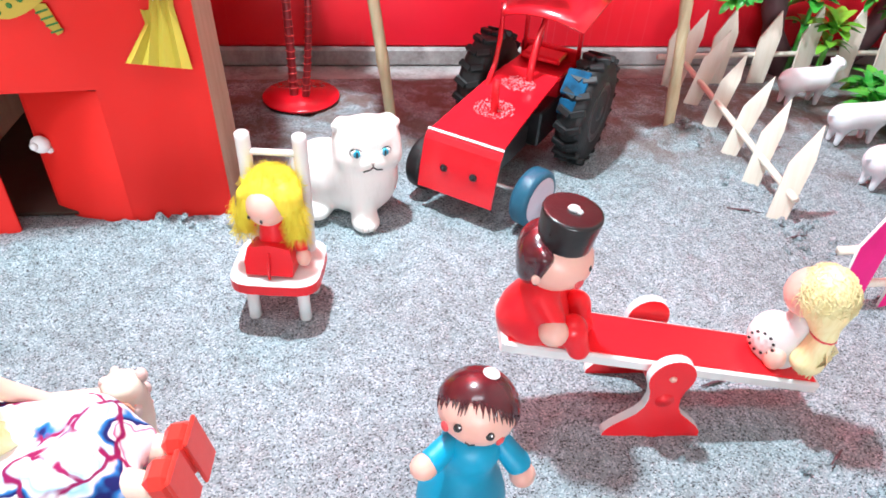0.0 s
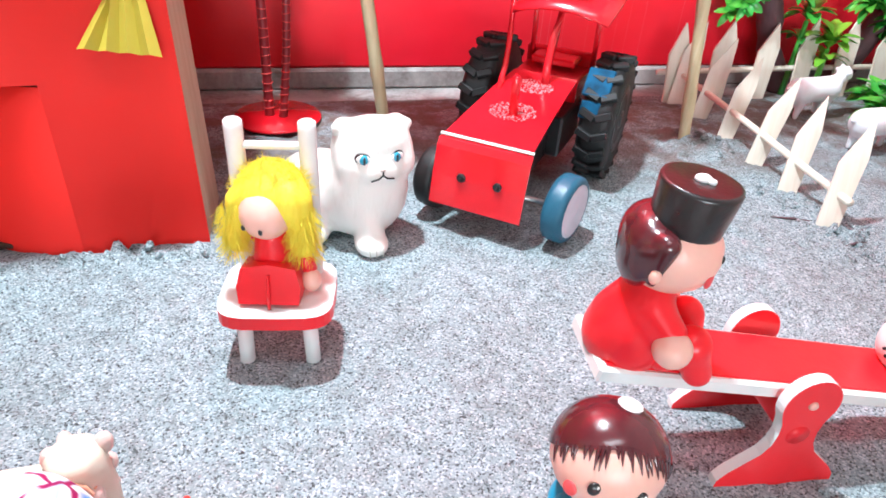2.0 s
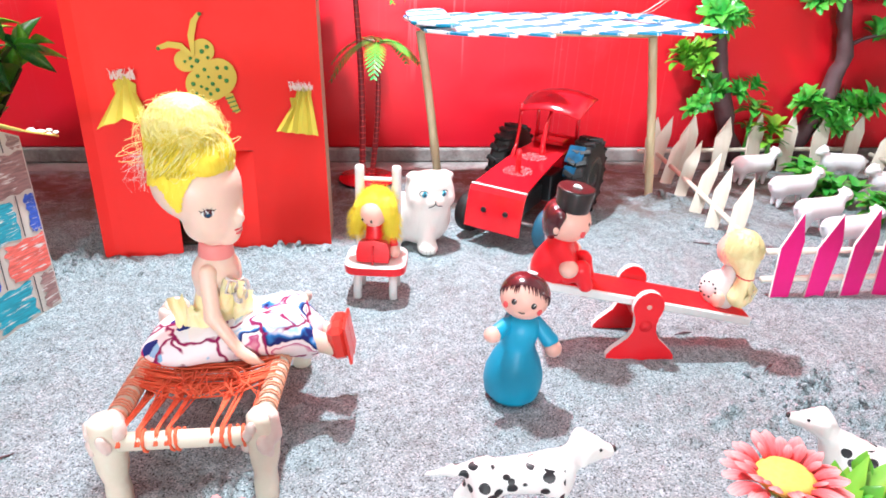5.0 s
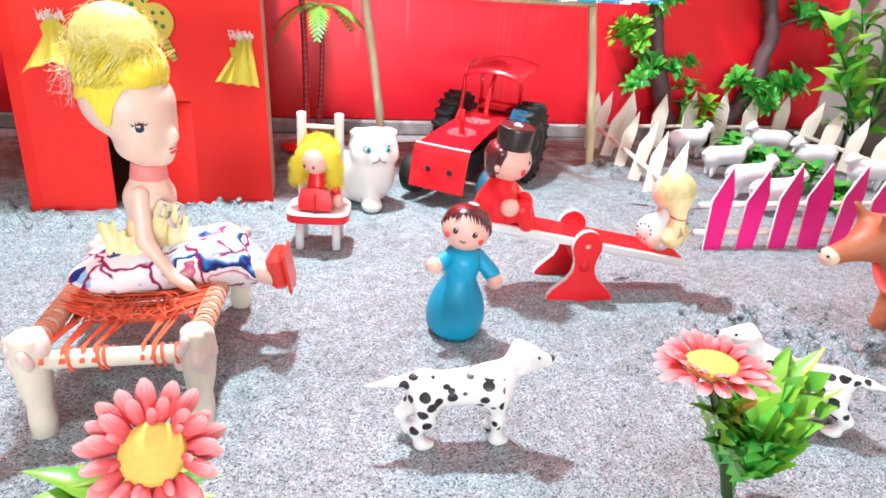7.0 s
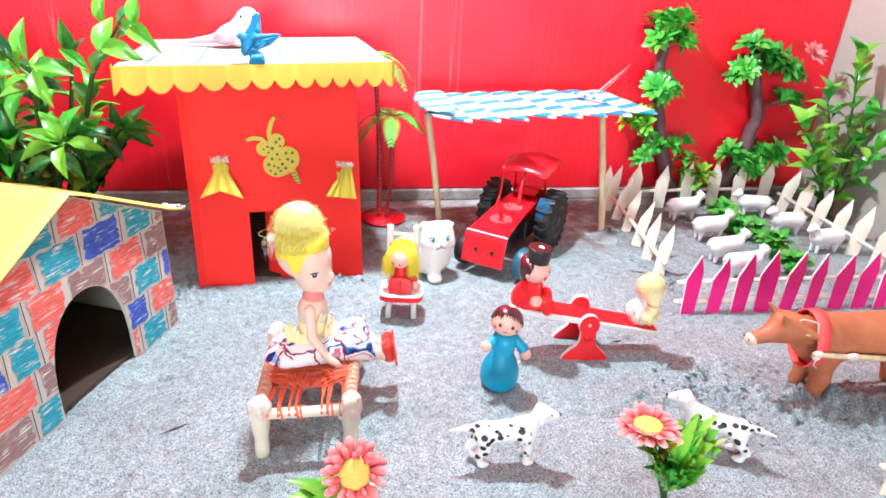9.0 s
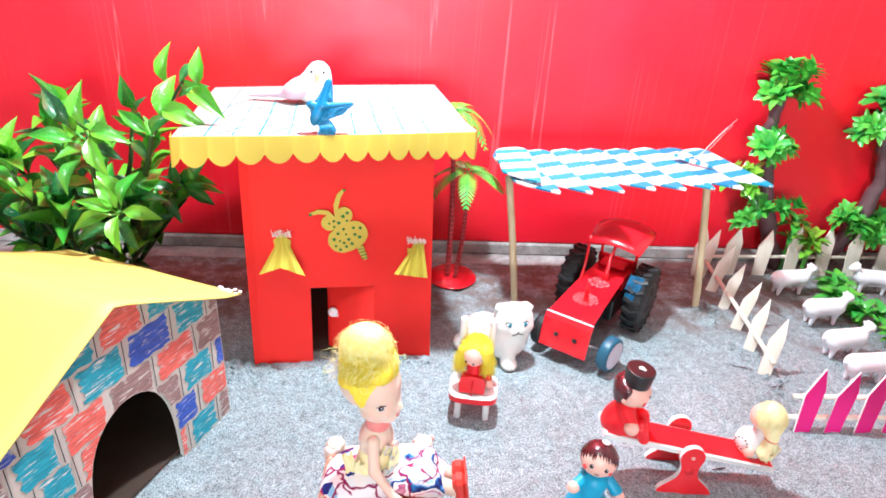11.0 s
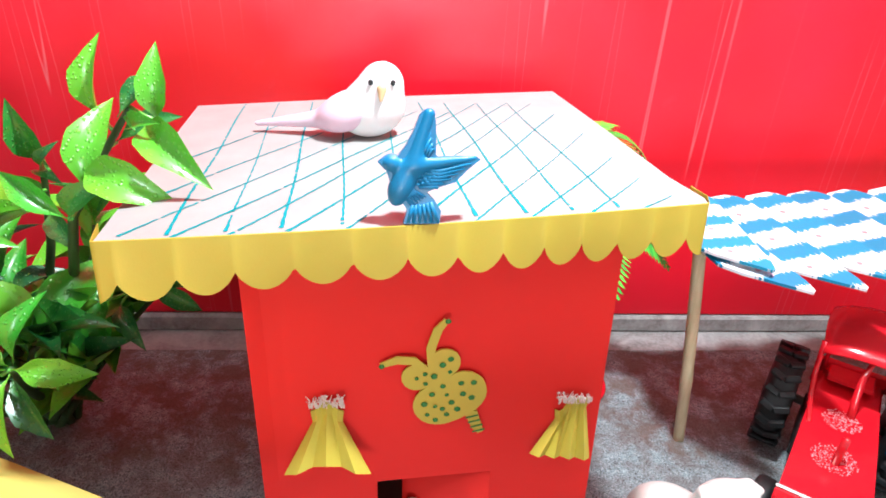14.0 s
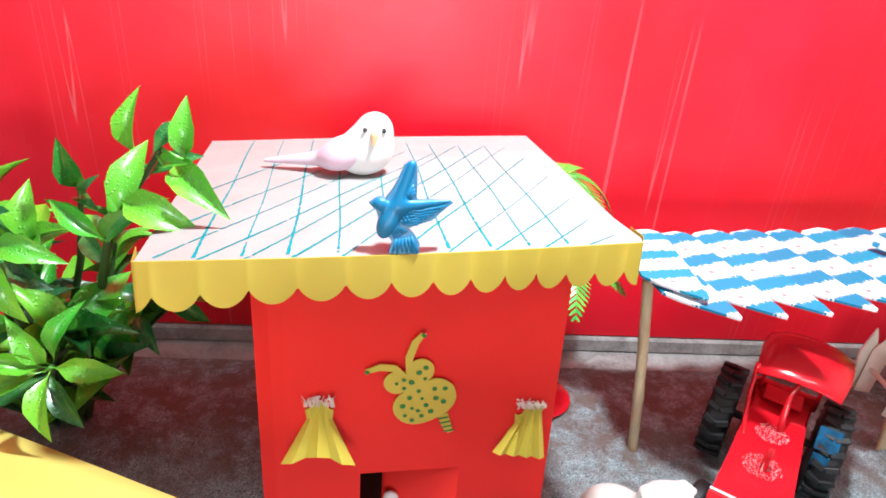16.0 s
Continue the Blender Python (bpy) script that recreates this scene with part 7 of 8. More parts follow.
def build_cow():
    # looks along -x
    p = [("c", (-0.030, 0, 0.0520), (0.050, 0, 0.0525), 0.0175, 0.0190), ("e", (-0.032, 0, 0.0500), (0.0175, 0.0155, 0.0190)), ("c", (-0.040, 0, 0.0560), (-0.064, 0, 0.0605), 0.0122, 0.0088), ("e", (-0.067, 0, 0.0622), (0.0112, 0.0092, 0.0086), (0, -24, 0)), ("c", (-0.071, 0, 0.0590), (-0.0900, 0, 0.0528), 0.0070, 0.0050),
         ("c", (0.066, 0, 0.063), (0.077, 0, 0.043), 0.0030, 0.0018), ("e", (0.055, 0, 0.0545), (0.0165, 0.0170, 0.0185)), ("c", (-0.050, 0, 0.0470), (-0.040, 0, 0.0420), 0.0055, 0.0085)]
    for s in (-1, 1):
        p += limb([(-0.033, s * 0.0080, 0.040), (-0.031, s * 0.0095, 0.020), (-0.034, s * 0.0095, 0.003)], [0.0088, 0.0054, 0.0058])
        p += limb([(0.052, s * 0.0090, 0.043), (0.047, s * 0.0100, 0.024), (0.050, s * 0.0100, 0.003)], [0.0120, 0.0066, 0.0062])
        p += [("c", (-0.061, s * 0.0075, 0.0655), (-0.051, s * 0.0150, 0.0625), 0.0030, 0.0016), ("c", (-0.070, s * 0.006, 0.0680), (-0.0785, s * 0.0090, 0.0775), 0.0022, 0.0012)]
    m = M().net(p, 0.0030, 0.0014)
    m.net([("e", (-0.0920, 0, 0.0520), (0.0046, 0.0054, 0.0049))], 0.001, 0.0010, 1)
    for s in (-1, 1):
        m.net([("c", (-0.0635, s * 0.0102, 0.0640), (-0.0570, s * 0.0140, 0.0632), 0.0014, 0.0008)], 0.0006, 0.0006, 1)
        m.ball((-0.0740, s * 0.0086, 0.0622), (0.0016, 0.0010, 0.0014), 2, 8)
        m.ball((-0.0960, s * 0.0030, 0.0535), (0.0008, 0.0010, 0.0007), 2, 6)
    solid("cow_figure", m, [COWHIDE, COWNOSE, BLACK], pose(0.2545, 0.0980, -0.001, 0, 0, -1), "orange-brown rubber cow figure with a cream muzzle", "cow figure")
    h = thing("cow_harness", (0.2095, 0.0980, 0.0540), "coral cloth collar strap with a thread loop on the cow", "harness")
    ring = []
    for i in range(25):
        w = 2 * math.pi * i / 24
        ring.append((0.0020 * math.cos(w), 0.0178 * math.cos(w), -0.003 + 0.0225 * math.sin(w)))
    v, f = [], []
    for i, (x, y, z) in enumerate(ring):
        o = Vector((0, y, z + 0.005)).normalized() * 0.0009
        v += [(x - 0.0052, y, z), (x + 0.0052, y, z), (x + 0.0052, y + o.y, z + o.z), (x - 0.0052, y + o.y, z + o.z)]
        if i:
            a, b = 4 * i - 4, 4 * i
            f += [(a, b, b + 1, a + 1), (a + 1, b + 1, b + 2, a + 2), (a + 2, b + 2, b + 3, a + 3), (a + 3, b + 3, b, a)]
    part("strap", M().add(v, f, 0, True), STRAP, h)
    part("thread_loop", M().tube([(-0.024, -0.004, 0.0125), (-0.016, -0.007, 0.0185), (-0.007, -0.011, 0.0175), (-0.006, -0.0190, -0.004), (-0.007, -0.0195, -0.014), (-0.003, -0.0190, -0.017)], 0.0005, 5), PALETHREAD, h)
    part("knot", M().ball((-0.0072, -0.0195, -0.0055), (0.0034, 0.0028, 0.0038), 0, 10).ball((-0.0060, -0.0205, -0.0030), 0.0022, 0, 8), CHALK, h)
    s = thing("cart_shaft", (0.2050, 0.0775, 0.0480), "slim bare wooden cart shaft tied to the cow's collar", "cart shaft")
    part("shaft", M().tube([(-0.006, 0, 0.0025), (0.05, 0, -0.004), (0.15, 0.002, -0.0175)], [0.0021, 0.0023, 0.0024], 8), STICK, s)
    part("glue_blob", M().ball((0.026, -0.001, -0.0005), (0.0060, 0.0026, 0.0028), 0, 10), GLUE, s)
    s2 = copy_thing(s, pose(0.2050, 0.1190, 0.0480))


build_cow()

# ---- picket fences ----


def picket_mesh(name, w, h, th, mats, skew=0.0):
    out = [(-w * 0.42, -0.006), (w * 0.42, -0.006), (w / 2 + skew * 0.6, h * 0.66), (w * 0.12 + skew, h), (-w / 2 + skew * 0.55, h * 0.60)]
    return M().prism(out, th, None, 0, len(mats) - 1).mesh(name, mats)


def build_fence(name, start, end, count, w, h, mats, face, lean, label, rails, group, seed, skew=0.003):
    a, b = Vector((*start, 0)), Vector((*end, 0))
    f = thing(name, start + (0,), label, "fence", group)
    meshes = [picket_mesh("picket", w * k, h * q, 0.0016, mats, skew) for k, q in ((1, 1), (0.94, 0.96), (1.05, 1.02))]
    r = random.Random(seed)
    for i in range(count):
        p = a.lerp(b, i / (count - 1)) - a
        part("picket", meshes[r.randrange(3)], None, f, at=pose(p.x + r.uniform(-0.0012, 0.0012), p.y, 0, lean + r.uniform(-3, 3), r.uniform(-3, 3), face + r.uniform(-8, 8)))
    d = (b - a).normalized()
    back = Vector((-math.sin(radians(face)), math.cos(radians(face)), 0))
    for z in rails:
        o = Vector((0, 0, z)) + back * (0.0036 + z * math.tan(radians(-lean)))
        part("rail", M().tube([o - d * 0.012, (b - a) * 0.5 + o + Vector((0, 0, 0.0008)), b - a + o + d * 0.012], 0.0022, 8), PICKETPALE, f)
    return f


build_fence("picket_fence", (0.1885, 0.2890), (0.2070, 0.4780), 6, 0.0125, 0.057, [PICKETPALE], -28, -14, "bare pale wood picket fence along the sheep pen, leaning", (0.017,), "pen fences", 2, 0.009)
build_fence("picket_fence", (0.4510, 0.2620), (0.4500, 0.4640), 7, 0.0150, 0.058, [PICKETPALE], -38, -8, "bare pale wood picket fence beyond the sheep", (0.017,), "pen fences", 5, 0.009)
build_fence("picket_fence", (0.2050, 0.4850), (0.4420, 0.4950), 7, 0.0185, 0.056, [PICKETPALE], 4, -6, "bare pale wood picket fence in front of the red wall", (0.017,), "pen fences", 7, 0.004)
build_fence("magenta_fence", (0.1835, 0.2175), (0.4400, 0.2140), 11, 0.0172, 0.060, [MAGENTA, WHITEENAMEL], 0, -5, "magenta painted picket fence with white edges before the sheep", (0.010, 0.030), "pen fences", 9, 0.007)
build_fence("picket_fence", (0.2120, -0.0060), (0.2900, -0.0120), 3, 0.0200, 0.054, [PICKETPALE], -8, -6, "short bare pale wood picket fence at the sand's edge", (0.018,), "", 4, 0.007)

# ---- plants ----


def rosette(m, c, rad, n, r, up=0.55, blunt=1.0, wide=0.36, mi=0, tilt=(0, 0)):
    """A tuft of spoon-shaped leaves round one point."""
    for i in range(n):
        a = 360 * i / n * 2.4 + r.uniform(-15, 15)
        rise = 22 + 72 * up * (i / n) + r.uniform(-12, 12)
        ln = rad * r.uniform(0.75, 1.1)
        m.leaf(pose(*c, tilt[0], tilt[1], 0) @ pose(0, 0, 0, 0, 0, a) @ pose(0, 0, 0, rise, 0, 0), ln, ln * wide * r.uniform(0.85, 1.15), 0.5, 0.3, mi, 6, blunt)


def brush(m, c, way, rad, n, r):
    """A dense fan of narrow spoon-shaped leaves round one direction."""
    turn = way.to_track_quat("Z", "Y").to_matrix().to_4x4()
    foot = Vector(c) - way.normalized() * rad * 0.4
    for i in range(n):
        off = 62 * math.sqrt((i + 0.5) / n)
        ln = rad * r.uniform(0.8, 1.12)
        m.leaf(Matrix.Translation(foot) @ turn @ pose(0, 0, 0, 0, 0, i * 137.5 + r.uniform(-12, 12)) @ pose(0, 0, 0, 90 - off + r.uniform(-8, 8), 0, 0), ln, ln * 0.40 * r.uniform(0.8, 1.2), 0.25, 0.35, 0, 6, 1.0)


def build_tuft_tree(base, trunk, clusters, label, seed):
    t = thing("plastic_tree", base, label, "plastic tree", "trees in the pen")
    L = lambda p: tuple(a - b for a, b in zip(p, base))
    r = random.Random(seed)
    pts = [Vector(L(p)) for p in trunk]
    fine, rad = [], []
    for i in range(len(pts) - 1):
        for k in range(5):
            q = (i * 5 + k) / ((len(pts) - 1) * 5)
            fine.append(pts[i].lerp(pts[i + 1], k / 5) + Vector((r.uniform(-1, 1), r.uniform(-1, 1), 0)) * 0.0009)
            rad.append(0.0108 * (1 - 0.50 * q) * r.uniform(0.86, 1.14))
    fine.append(pts[-1])
    rad.append(0.0036)
    part("trunk", M().tube(fine, rad, 10), TWIG, t)
    for c, rr, n, mt in clusters:
        near = min(fine, key=lambda p: (p - Vector(L(c))).length)
        if (near - Vector(L(c))).length > 0.012:
            part("branch", M().tube([near, near.lerp(Vector(L(c)), 0.5) + Vector((0, 0, 0.003)), Vector(L(c))], [0.0026, 0.0020, 0.0015], 7), STEM if mt is not LEAFDARK else TWIG, t)
        m = M()
        out = (Vector(L(c)) - near).normalized() * 0.55 + Vector((0, -0.25, 0.75))
        for k in range(4):
            o = Vector((r.uniform(-1, 1), r.uniform(-1, 1), r.uniform(-0.8, 0.6))) * rr * 0.42
            way = out + Vector((r.uniform(-1, 1), r.uniform(-1, 1), r.uniform(-0.5, 0.5))) * 0.75
            brush(m, Vector(L(c)) + o, way, rr * 0.80, n + 4, r)
        part("leaf_tuft", m, mt, t)
    return t


build_tuft_tree((0.322, 0.512, -0.006), [(0.322, 0.512, -0.006), (0.300, 0.510, 0.030), (0.280, 0.509, 0.080), (0.268, 0.509, 0.130), (0.258, 0.509, 0.170), (0.262, 0.508, 0.215)],
                [((0.262, 0.506, 0.232), 0.034, 13, LEAFMID), ((0.246, 0.500, 0.214), 0.026, 11, LEAFMID), ((0.284, 0.503, 0.212), 0.028, 12, LEAFMID), ((0.256, 0.498, 0.158), 0.032, 13, LEAFMID), ((0.272, 0.500, 0.148), 0.024, 11, LEAFMID), ((0.236, 0.500, 0.116), 0.028, 11, LEAFLIGHT), ((0.266, 0.496, 0.084), 0.022, 8, LEAFDARK), ((0.252, 0.492, 0.066), 0.018, 6, LEAFMID), ((0.300, 0.500, 0.084), 0.022, 9, LEAFDARK)],
                "plastic toy tree with brown trunk and spoon-shaped green leaves", 41)
build_tuft_tree((0.372, 0.514, -0.006), [(0.372, 0.514, -0.006), (0.392, 0.514, 0.028), (0.408, 0.514, 0.075), (0.414, 0.513, 0.115), (0.398, 0.512, 0.160), (0.396, 0.512, 0.190)],
                [((0.392, 0.508, 0.206), 0.034, 13, LEAFDARK), ((0.412, 0.508, 0.190), 0.030, 12, LEAFDARK), ((0.374, 0.507, 0.178), 0.026, 10, LEAFMID), ((0.438, 0.506, 0.176), 0.030, 12, LEAFDARK), ((0.446, 0.506, 0.138), 0.026, 10, LEAFDARK), ((0.388, 0.500, 0.066), 0.030, 11, LEAFMID), ((0.430, 0.500, 0.066), 0.034, 13, LEAFMID), ((0.412, 0.498, 0.048), 0.024, 10, LEAFMID)],
                "plastic toy tree with forked brown trunk and dense dark leaf tufts", 43)


def build_tuft_plant(at, h, rad, n, mt, label, tufts=1):
    r = random.Random(int(at[0] * 7000))
    t = thing("plastic_tuft", at, label, "plastic plant", "tufts in the pen")
    for k in range(tufts):
        o = Vector((r.uniform(-1, 1), r.uniform(-1, 1), 0)) * rad * 0.55 * (tufts > 1)
        part("stalk", M().tube([(o.x * 0.4, o.y * 0.4, -0.004), (o.x * 0.8, o.y * 0.8, h * 0.6), (o.x, o.y, h)], [0.0026, 0.0022, 0.0018], 8), LEAFMID, t)
        m = M()
        rosette(m, (o.x, o.y, h), rad, n, r, 0.8, 1.0, 0.42)
        rosette(m, (o.x, o.y, h * 0.7), rad * 0.8, n // 2, r, 0.3, 1.0, 0.42)
        part("leaf_tuft", m, mt, t)


build_tuft_plant((0.340, 0.492, -0.004), 0.038, 0.027, 15, LEAFLIGHT, "single green plastic leaf tuft on a bright stalk")
build_tuft_plant((0.318, 0.500, -0.004), 0.058, 0.024, 12, LEAFDARK, "tall dark green plastic leaf tuft")
for x, y in ((0.342, 0.437), (0.345, 0.378), (0.352, 0.335), (0.350, 0.285), (0.330, 0.405)):
    build_tuft_plant((x, y, -0.002), 0.012, 0.021, 12, LEAFMID, "low green plastic leaf clump among the sheep", 3)


def leaf_data(name, ln, wd, bend, fold, mat):
    return M().leaf(Matrix.Identity(4), ln, wd, bend, fold, 0, 13).mesh(name, [mat])


def build_leafy(name, base, stems, meshes, label, seed, spacing, stem_r, spread=1.0, size=1.0):
    """A plastic plant whose pointed leaves sit in pairs along bending stems."""
    p = thing(name, base, label, "plastic plant")
    r = random.Random(seed)
    for mid, tip in stems:
        a, b, c = Vector((r.uniform(-0.012, 0.012), r.uniform(-0.010, 0.010), 0)), Vector(mid) - Vector(base), Vector(tip) - Vector(base)
        pts = []
        for i in range(17):
            t = i / 16
            pts.append(a * (1 - t) ** 2 + b * 2 * t * (1 - t) + c * t * t)
        part("stem", M().tube(pts, [stem_r * (1 - 0.6 * i / 16) for i in range(17)], 8), STEM, p)
        length = sum((pts[i + 1] - pts[i]).length for i in range(16))
        n = max(int(length * 0.78 / spacing), 3)
        for k in range(n):
            t = 0.26 + 0.74 * k / (n - 1)
            i = min(int(t * 16), 15)
            q, d = pts[i].lerp(pts[i + 1], t * 16 - i), (pts[i + 1] - pts[i]).normalized()
            yaw0 = r.uniform(0, 360)
            last = k == n - 1
            for s in range(4 if last else 2):
                yaw = yaw0 + s * (90 if last else 180) + r.uniform(-25, 25)
                rise = r.uniform(20, 66) if not last else r.uniform(40, 80)
                base_q = (d * 0.5 + Vector((0, 0, 0.5))).to_track_quat("Z", "Y").to_matrix().to_4x4()
                m = Matrix.Translation(q) @ base_q @ pose(0, 0, 0, 0, 0, yaw) @ pose(0, 0, 0, rise * spread, 0, r.uniform(-15, 15)) @ Matrix.Scale(size * r.uniform(0.82, 1.28), 4)
                part("leaf", meshes[r.randrange(len(meshes))], None, p, at=m)
    return p


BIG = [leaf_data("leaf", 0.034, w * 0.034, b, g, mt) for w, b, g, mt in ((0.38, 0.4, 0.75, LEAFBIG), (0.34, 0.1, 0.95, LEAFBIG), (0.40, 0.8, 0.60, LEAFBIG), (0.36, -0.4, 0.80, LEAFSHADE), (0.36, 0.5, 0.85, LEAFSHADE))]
bush = build_leafy("leafy_bush", (-0.440, 0.425, -0.006),
                   [((-0.42, 0.38, 0.13), (-0.405, 0.362, 0.165)), ((-0.46, 0.40, 0.12), (-0.455, 0.392, 0.175)), ((-0.42, 0.37, 0.09), (-0.385, 0.348, 0.118)), ((-0.49, 0.41, 0.11), (-0.510, 0.400, 0.160)), ((-0.38, 0.42, 0.08), (-0.352, 0.400, 0.110)),
                    ((-0.45, 0.36, 0.08), (-0.430, 0.335, 0.120)), ((-0.48, 0.37, 0.07), (-0.500, 0.345, 0.115)), ((-0.52, 0.42, 0.08), (-0.560, 0.420, 0.135)), ((-0.40, 0.39, 0.06), (-0.380, 0.370, 0.080)), ((-0.47, 0.44, 0.12), (-0.480, 0.460, 0.165)), ((-0.40, 0.43, 0.10), (-0.395, 0.440, 0.135)),
                    ((-0.47, 0.36, 0.10), (-0.460, 0.330, 0.160)), ((-0.50, 0.36, 0.10), (-0.520, 0.340, 0.165))],
                   BIG, "artificial bush with glossy pointed apple-green leaves beside the kennel", 77, 0.0165, 0.0030, 1.0, 1.22)


def add_sprig(plant, path, leaves, seed):
    """A leafy sprig of the bush: its stem and the leaves that stand out along it, each from foot to tip."""
    o = plant.matrix_basis.translation
    r = random.Random(seed)
    pts = [Vector(p) - o for p in path]
    fine = []
    for i in range(len(pts) - 1):
        fine += [pts[i].lerp(pts[i + 1], k / 6) for k in range(6)]
    fine.append(pts[-1])
    part("stem", M().tube(fine, [0.0028 * (1 - 0.55 * i / len(fine)) for i in range(len(fine))], 8), STEM, plant)
    for foot, tip, k in leaves:
        a, b = Vector(foot) - o, Vector(tip) - o
        y = (b - a).normalized()
        z = (Vector((r.uniform(-0.2, 0.2), -0.75, 0.6)) - y * y.dot(Vector((0, -0.75, 0.6)))).normalized()
        x = y.cross(z).normalized()
        z = x.cross(y)
        m = Matrix((x, y, z)).transposed().to_4x4()
        m.translation = a
        ln = (b - a).length / 0.033
        part("leaf", BIG[k], None, plant, at=m @ Matrix.Diagonal((ln * 0.92, ln, ln, 1)))
        near = min(fine, key=lambda p: (p - a).length)
        if (near - a).length > 0.003:
            part("leaf_stalk", M().tube([near, near.lerp(a, 0.5), a + y * 0.001], [0.0011, 0.0009, 0.0007], 6), LEAFMID, plant)


add_sprig(bush, [(-0.415, 0.400, 0.06), (-0.375, 0.372, 0.140), (-0.352, 0.345, 0.188), (-0.338, 0.352, 0.212), (-0.325, 0.358, 0.232)],
          [((-0.340, 0.366, 0.2230), (-0.3347, 0.3643, 0.2590), 1), ((-0.314, 0.356, 0.2260), (-0.3107, 0.3560, 0.2577), 0), ((-0.340, 0.336, 0.2030), (-0.331, 0.348, 0.2400), 2), ((-0.318, 0.352, 0.2270), (-0.2890, 0.3230, 0.2150), 0),
           ((-0.340, 0.338, 0.2120), (-0.3020, 0.3200, 0.2085), 2), ((-0.3477, 0.3351, 0.1914), (-0.3720, 0.3380, 0.2110), 1), ((-0.3477, 0.3351, 0.1914), (-0.3260, 0.3280, 0.2140), 4), ((-0.330, 0.356, 0.2280), (-0.3180, 0.372, 0.2400), 3), ((-0.322, 0.350, 0.2250), (-0.3060, 0.336, 0.2330), 1), ((-0.336, 0.362, 0.2150), (-0.3100, 0.372, 0.2210), 3)], 1)
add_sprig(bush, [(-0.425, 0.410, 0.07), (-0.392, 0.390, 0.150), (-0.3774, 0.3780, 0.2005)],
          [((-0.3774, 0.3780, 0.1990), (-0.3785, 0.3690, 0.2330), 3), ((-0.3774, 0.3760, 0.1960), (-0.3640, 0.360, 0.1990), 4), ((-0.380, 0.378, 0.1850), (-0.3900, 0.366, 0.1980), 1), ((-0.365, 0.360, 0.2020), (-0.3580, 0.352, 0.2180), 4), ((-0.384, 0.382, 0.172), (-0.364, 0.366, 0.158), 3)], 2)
add_sprig(bush, [(-0.430, 0.400, 0.06), (-0.405, 0.345, 0.140), (-0.385, 0.310, 0.202)],
          [((-0.386, 0.312, 0.203), (-0.387, 0.315, 0.238), 0), ((-0.384, 0.310, 0.202), (-0.354, 0.300, 0.201), 2), ((-0.382, 0.306, 0.201), (-0.368, 0.290, 0.174), 0), ((-0.392, 0.306, 0.194), (-0.418, 0.292, 0.206), 2), ((-0.400, 0.322, 0.190), (-0.394, 0.326, 0.228), 1), ((-0.388, 0.304, 0.184), (-0.402, 0.290, 0.158), 0), ((-0.384, 0.312, 0.192), (-0.362, 0.310, 0.180), 3), ((-0.398, 0.316, 0.200), (-0.416, 0.318, 0.232), 4)], 3)
add_sprig(bush, [(-0.425, 0.395, 0.04), (-0.395, 0.340, 0.100), (-0.3706, 0.3058, 0.1387)],
          [((-0.3706, 0.3058, 0.1387), (-0.3400, 0.3070, 0.1345), 2), ((-0.3706, 0.3050, 0.1370), (-0.3653, 0.2790, 0.1180), 0), ((-0.372, 0.305, 0.139), (-0.396, 0.294, 0.152), 1), ((-0.370, 0.308, 0.140), (-0.356, 0.318, 0.168), 1), ((-0.374, 0.306, 0.136), (-0.402, 0.290, 0.130), 0), ((-0.376, 0.312, 0.132), (-0.358, 0.302, 0.108), 3), ((-0.384, 0.322, 0.120), (-0.410, 0.306, 0.112), 4), ((-0.371, 0.306, 0.140), (-0.382, 0.300, 0.166), 2)], 4)
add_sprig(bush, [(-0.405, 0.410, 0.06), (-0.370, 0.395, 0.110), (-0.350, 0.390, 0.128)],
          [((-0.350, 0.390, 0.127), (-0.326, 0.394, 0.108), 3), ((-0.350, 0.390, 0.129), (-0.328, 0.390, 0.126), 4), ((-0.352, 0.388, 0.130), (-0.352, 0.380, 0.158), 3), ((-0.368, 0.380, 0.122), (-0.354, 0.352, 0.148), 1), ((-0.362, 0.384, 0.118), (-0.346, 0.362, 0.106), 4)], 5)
MIDL = [leaf_data("leaf", 0.034, w * 0.034, b, g, mt) for w, b, g, mt in ((0.44, 0.3, 0.35, LEAFLIGHT), (0.42, 0.5, 0.3, LEAFMID), (0.42, 0.1, 0.4, LEAFLIGHT), (0.38, 0.2, 0.35, LEAFDARK))]
build_leafy("leafy_plant", (0.486, 0.432, -0.006),
            [((0.49, 0.43, 0.11), (0.466, 0.428, 0.200)), ((0.46, 0.42, 0.08), (0.415, 0.415, 0.118)), ((0.50, 0.43, 0.09), (0.500, 0.425, 0.130)), ((0.47, 0.42, 0.05), (0.435, 0.412, 0.075)), ((0.48, 0.44, 0.10), (0.452, 0.440, 0.150)), ((0.495, 0.41, 0.06), (0.498, 0.395, 0.100))],
            MIDL, "artificial plant with glossy green leaves by the pen fence", 78, 0.0145, 0.0022)


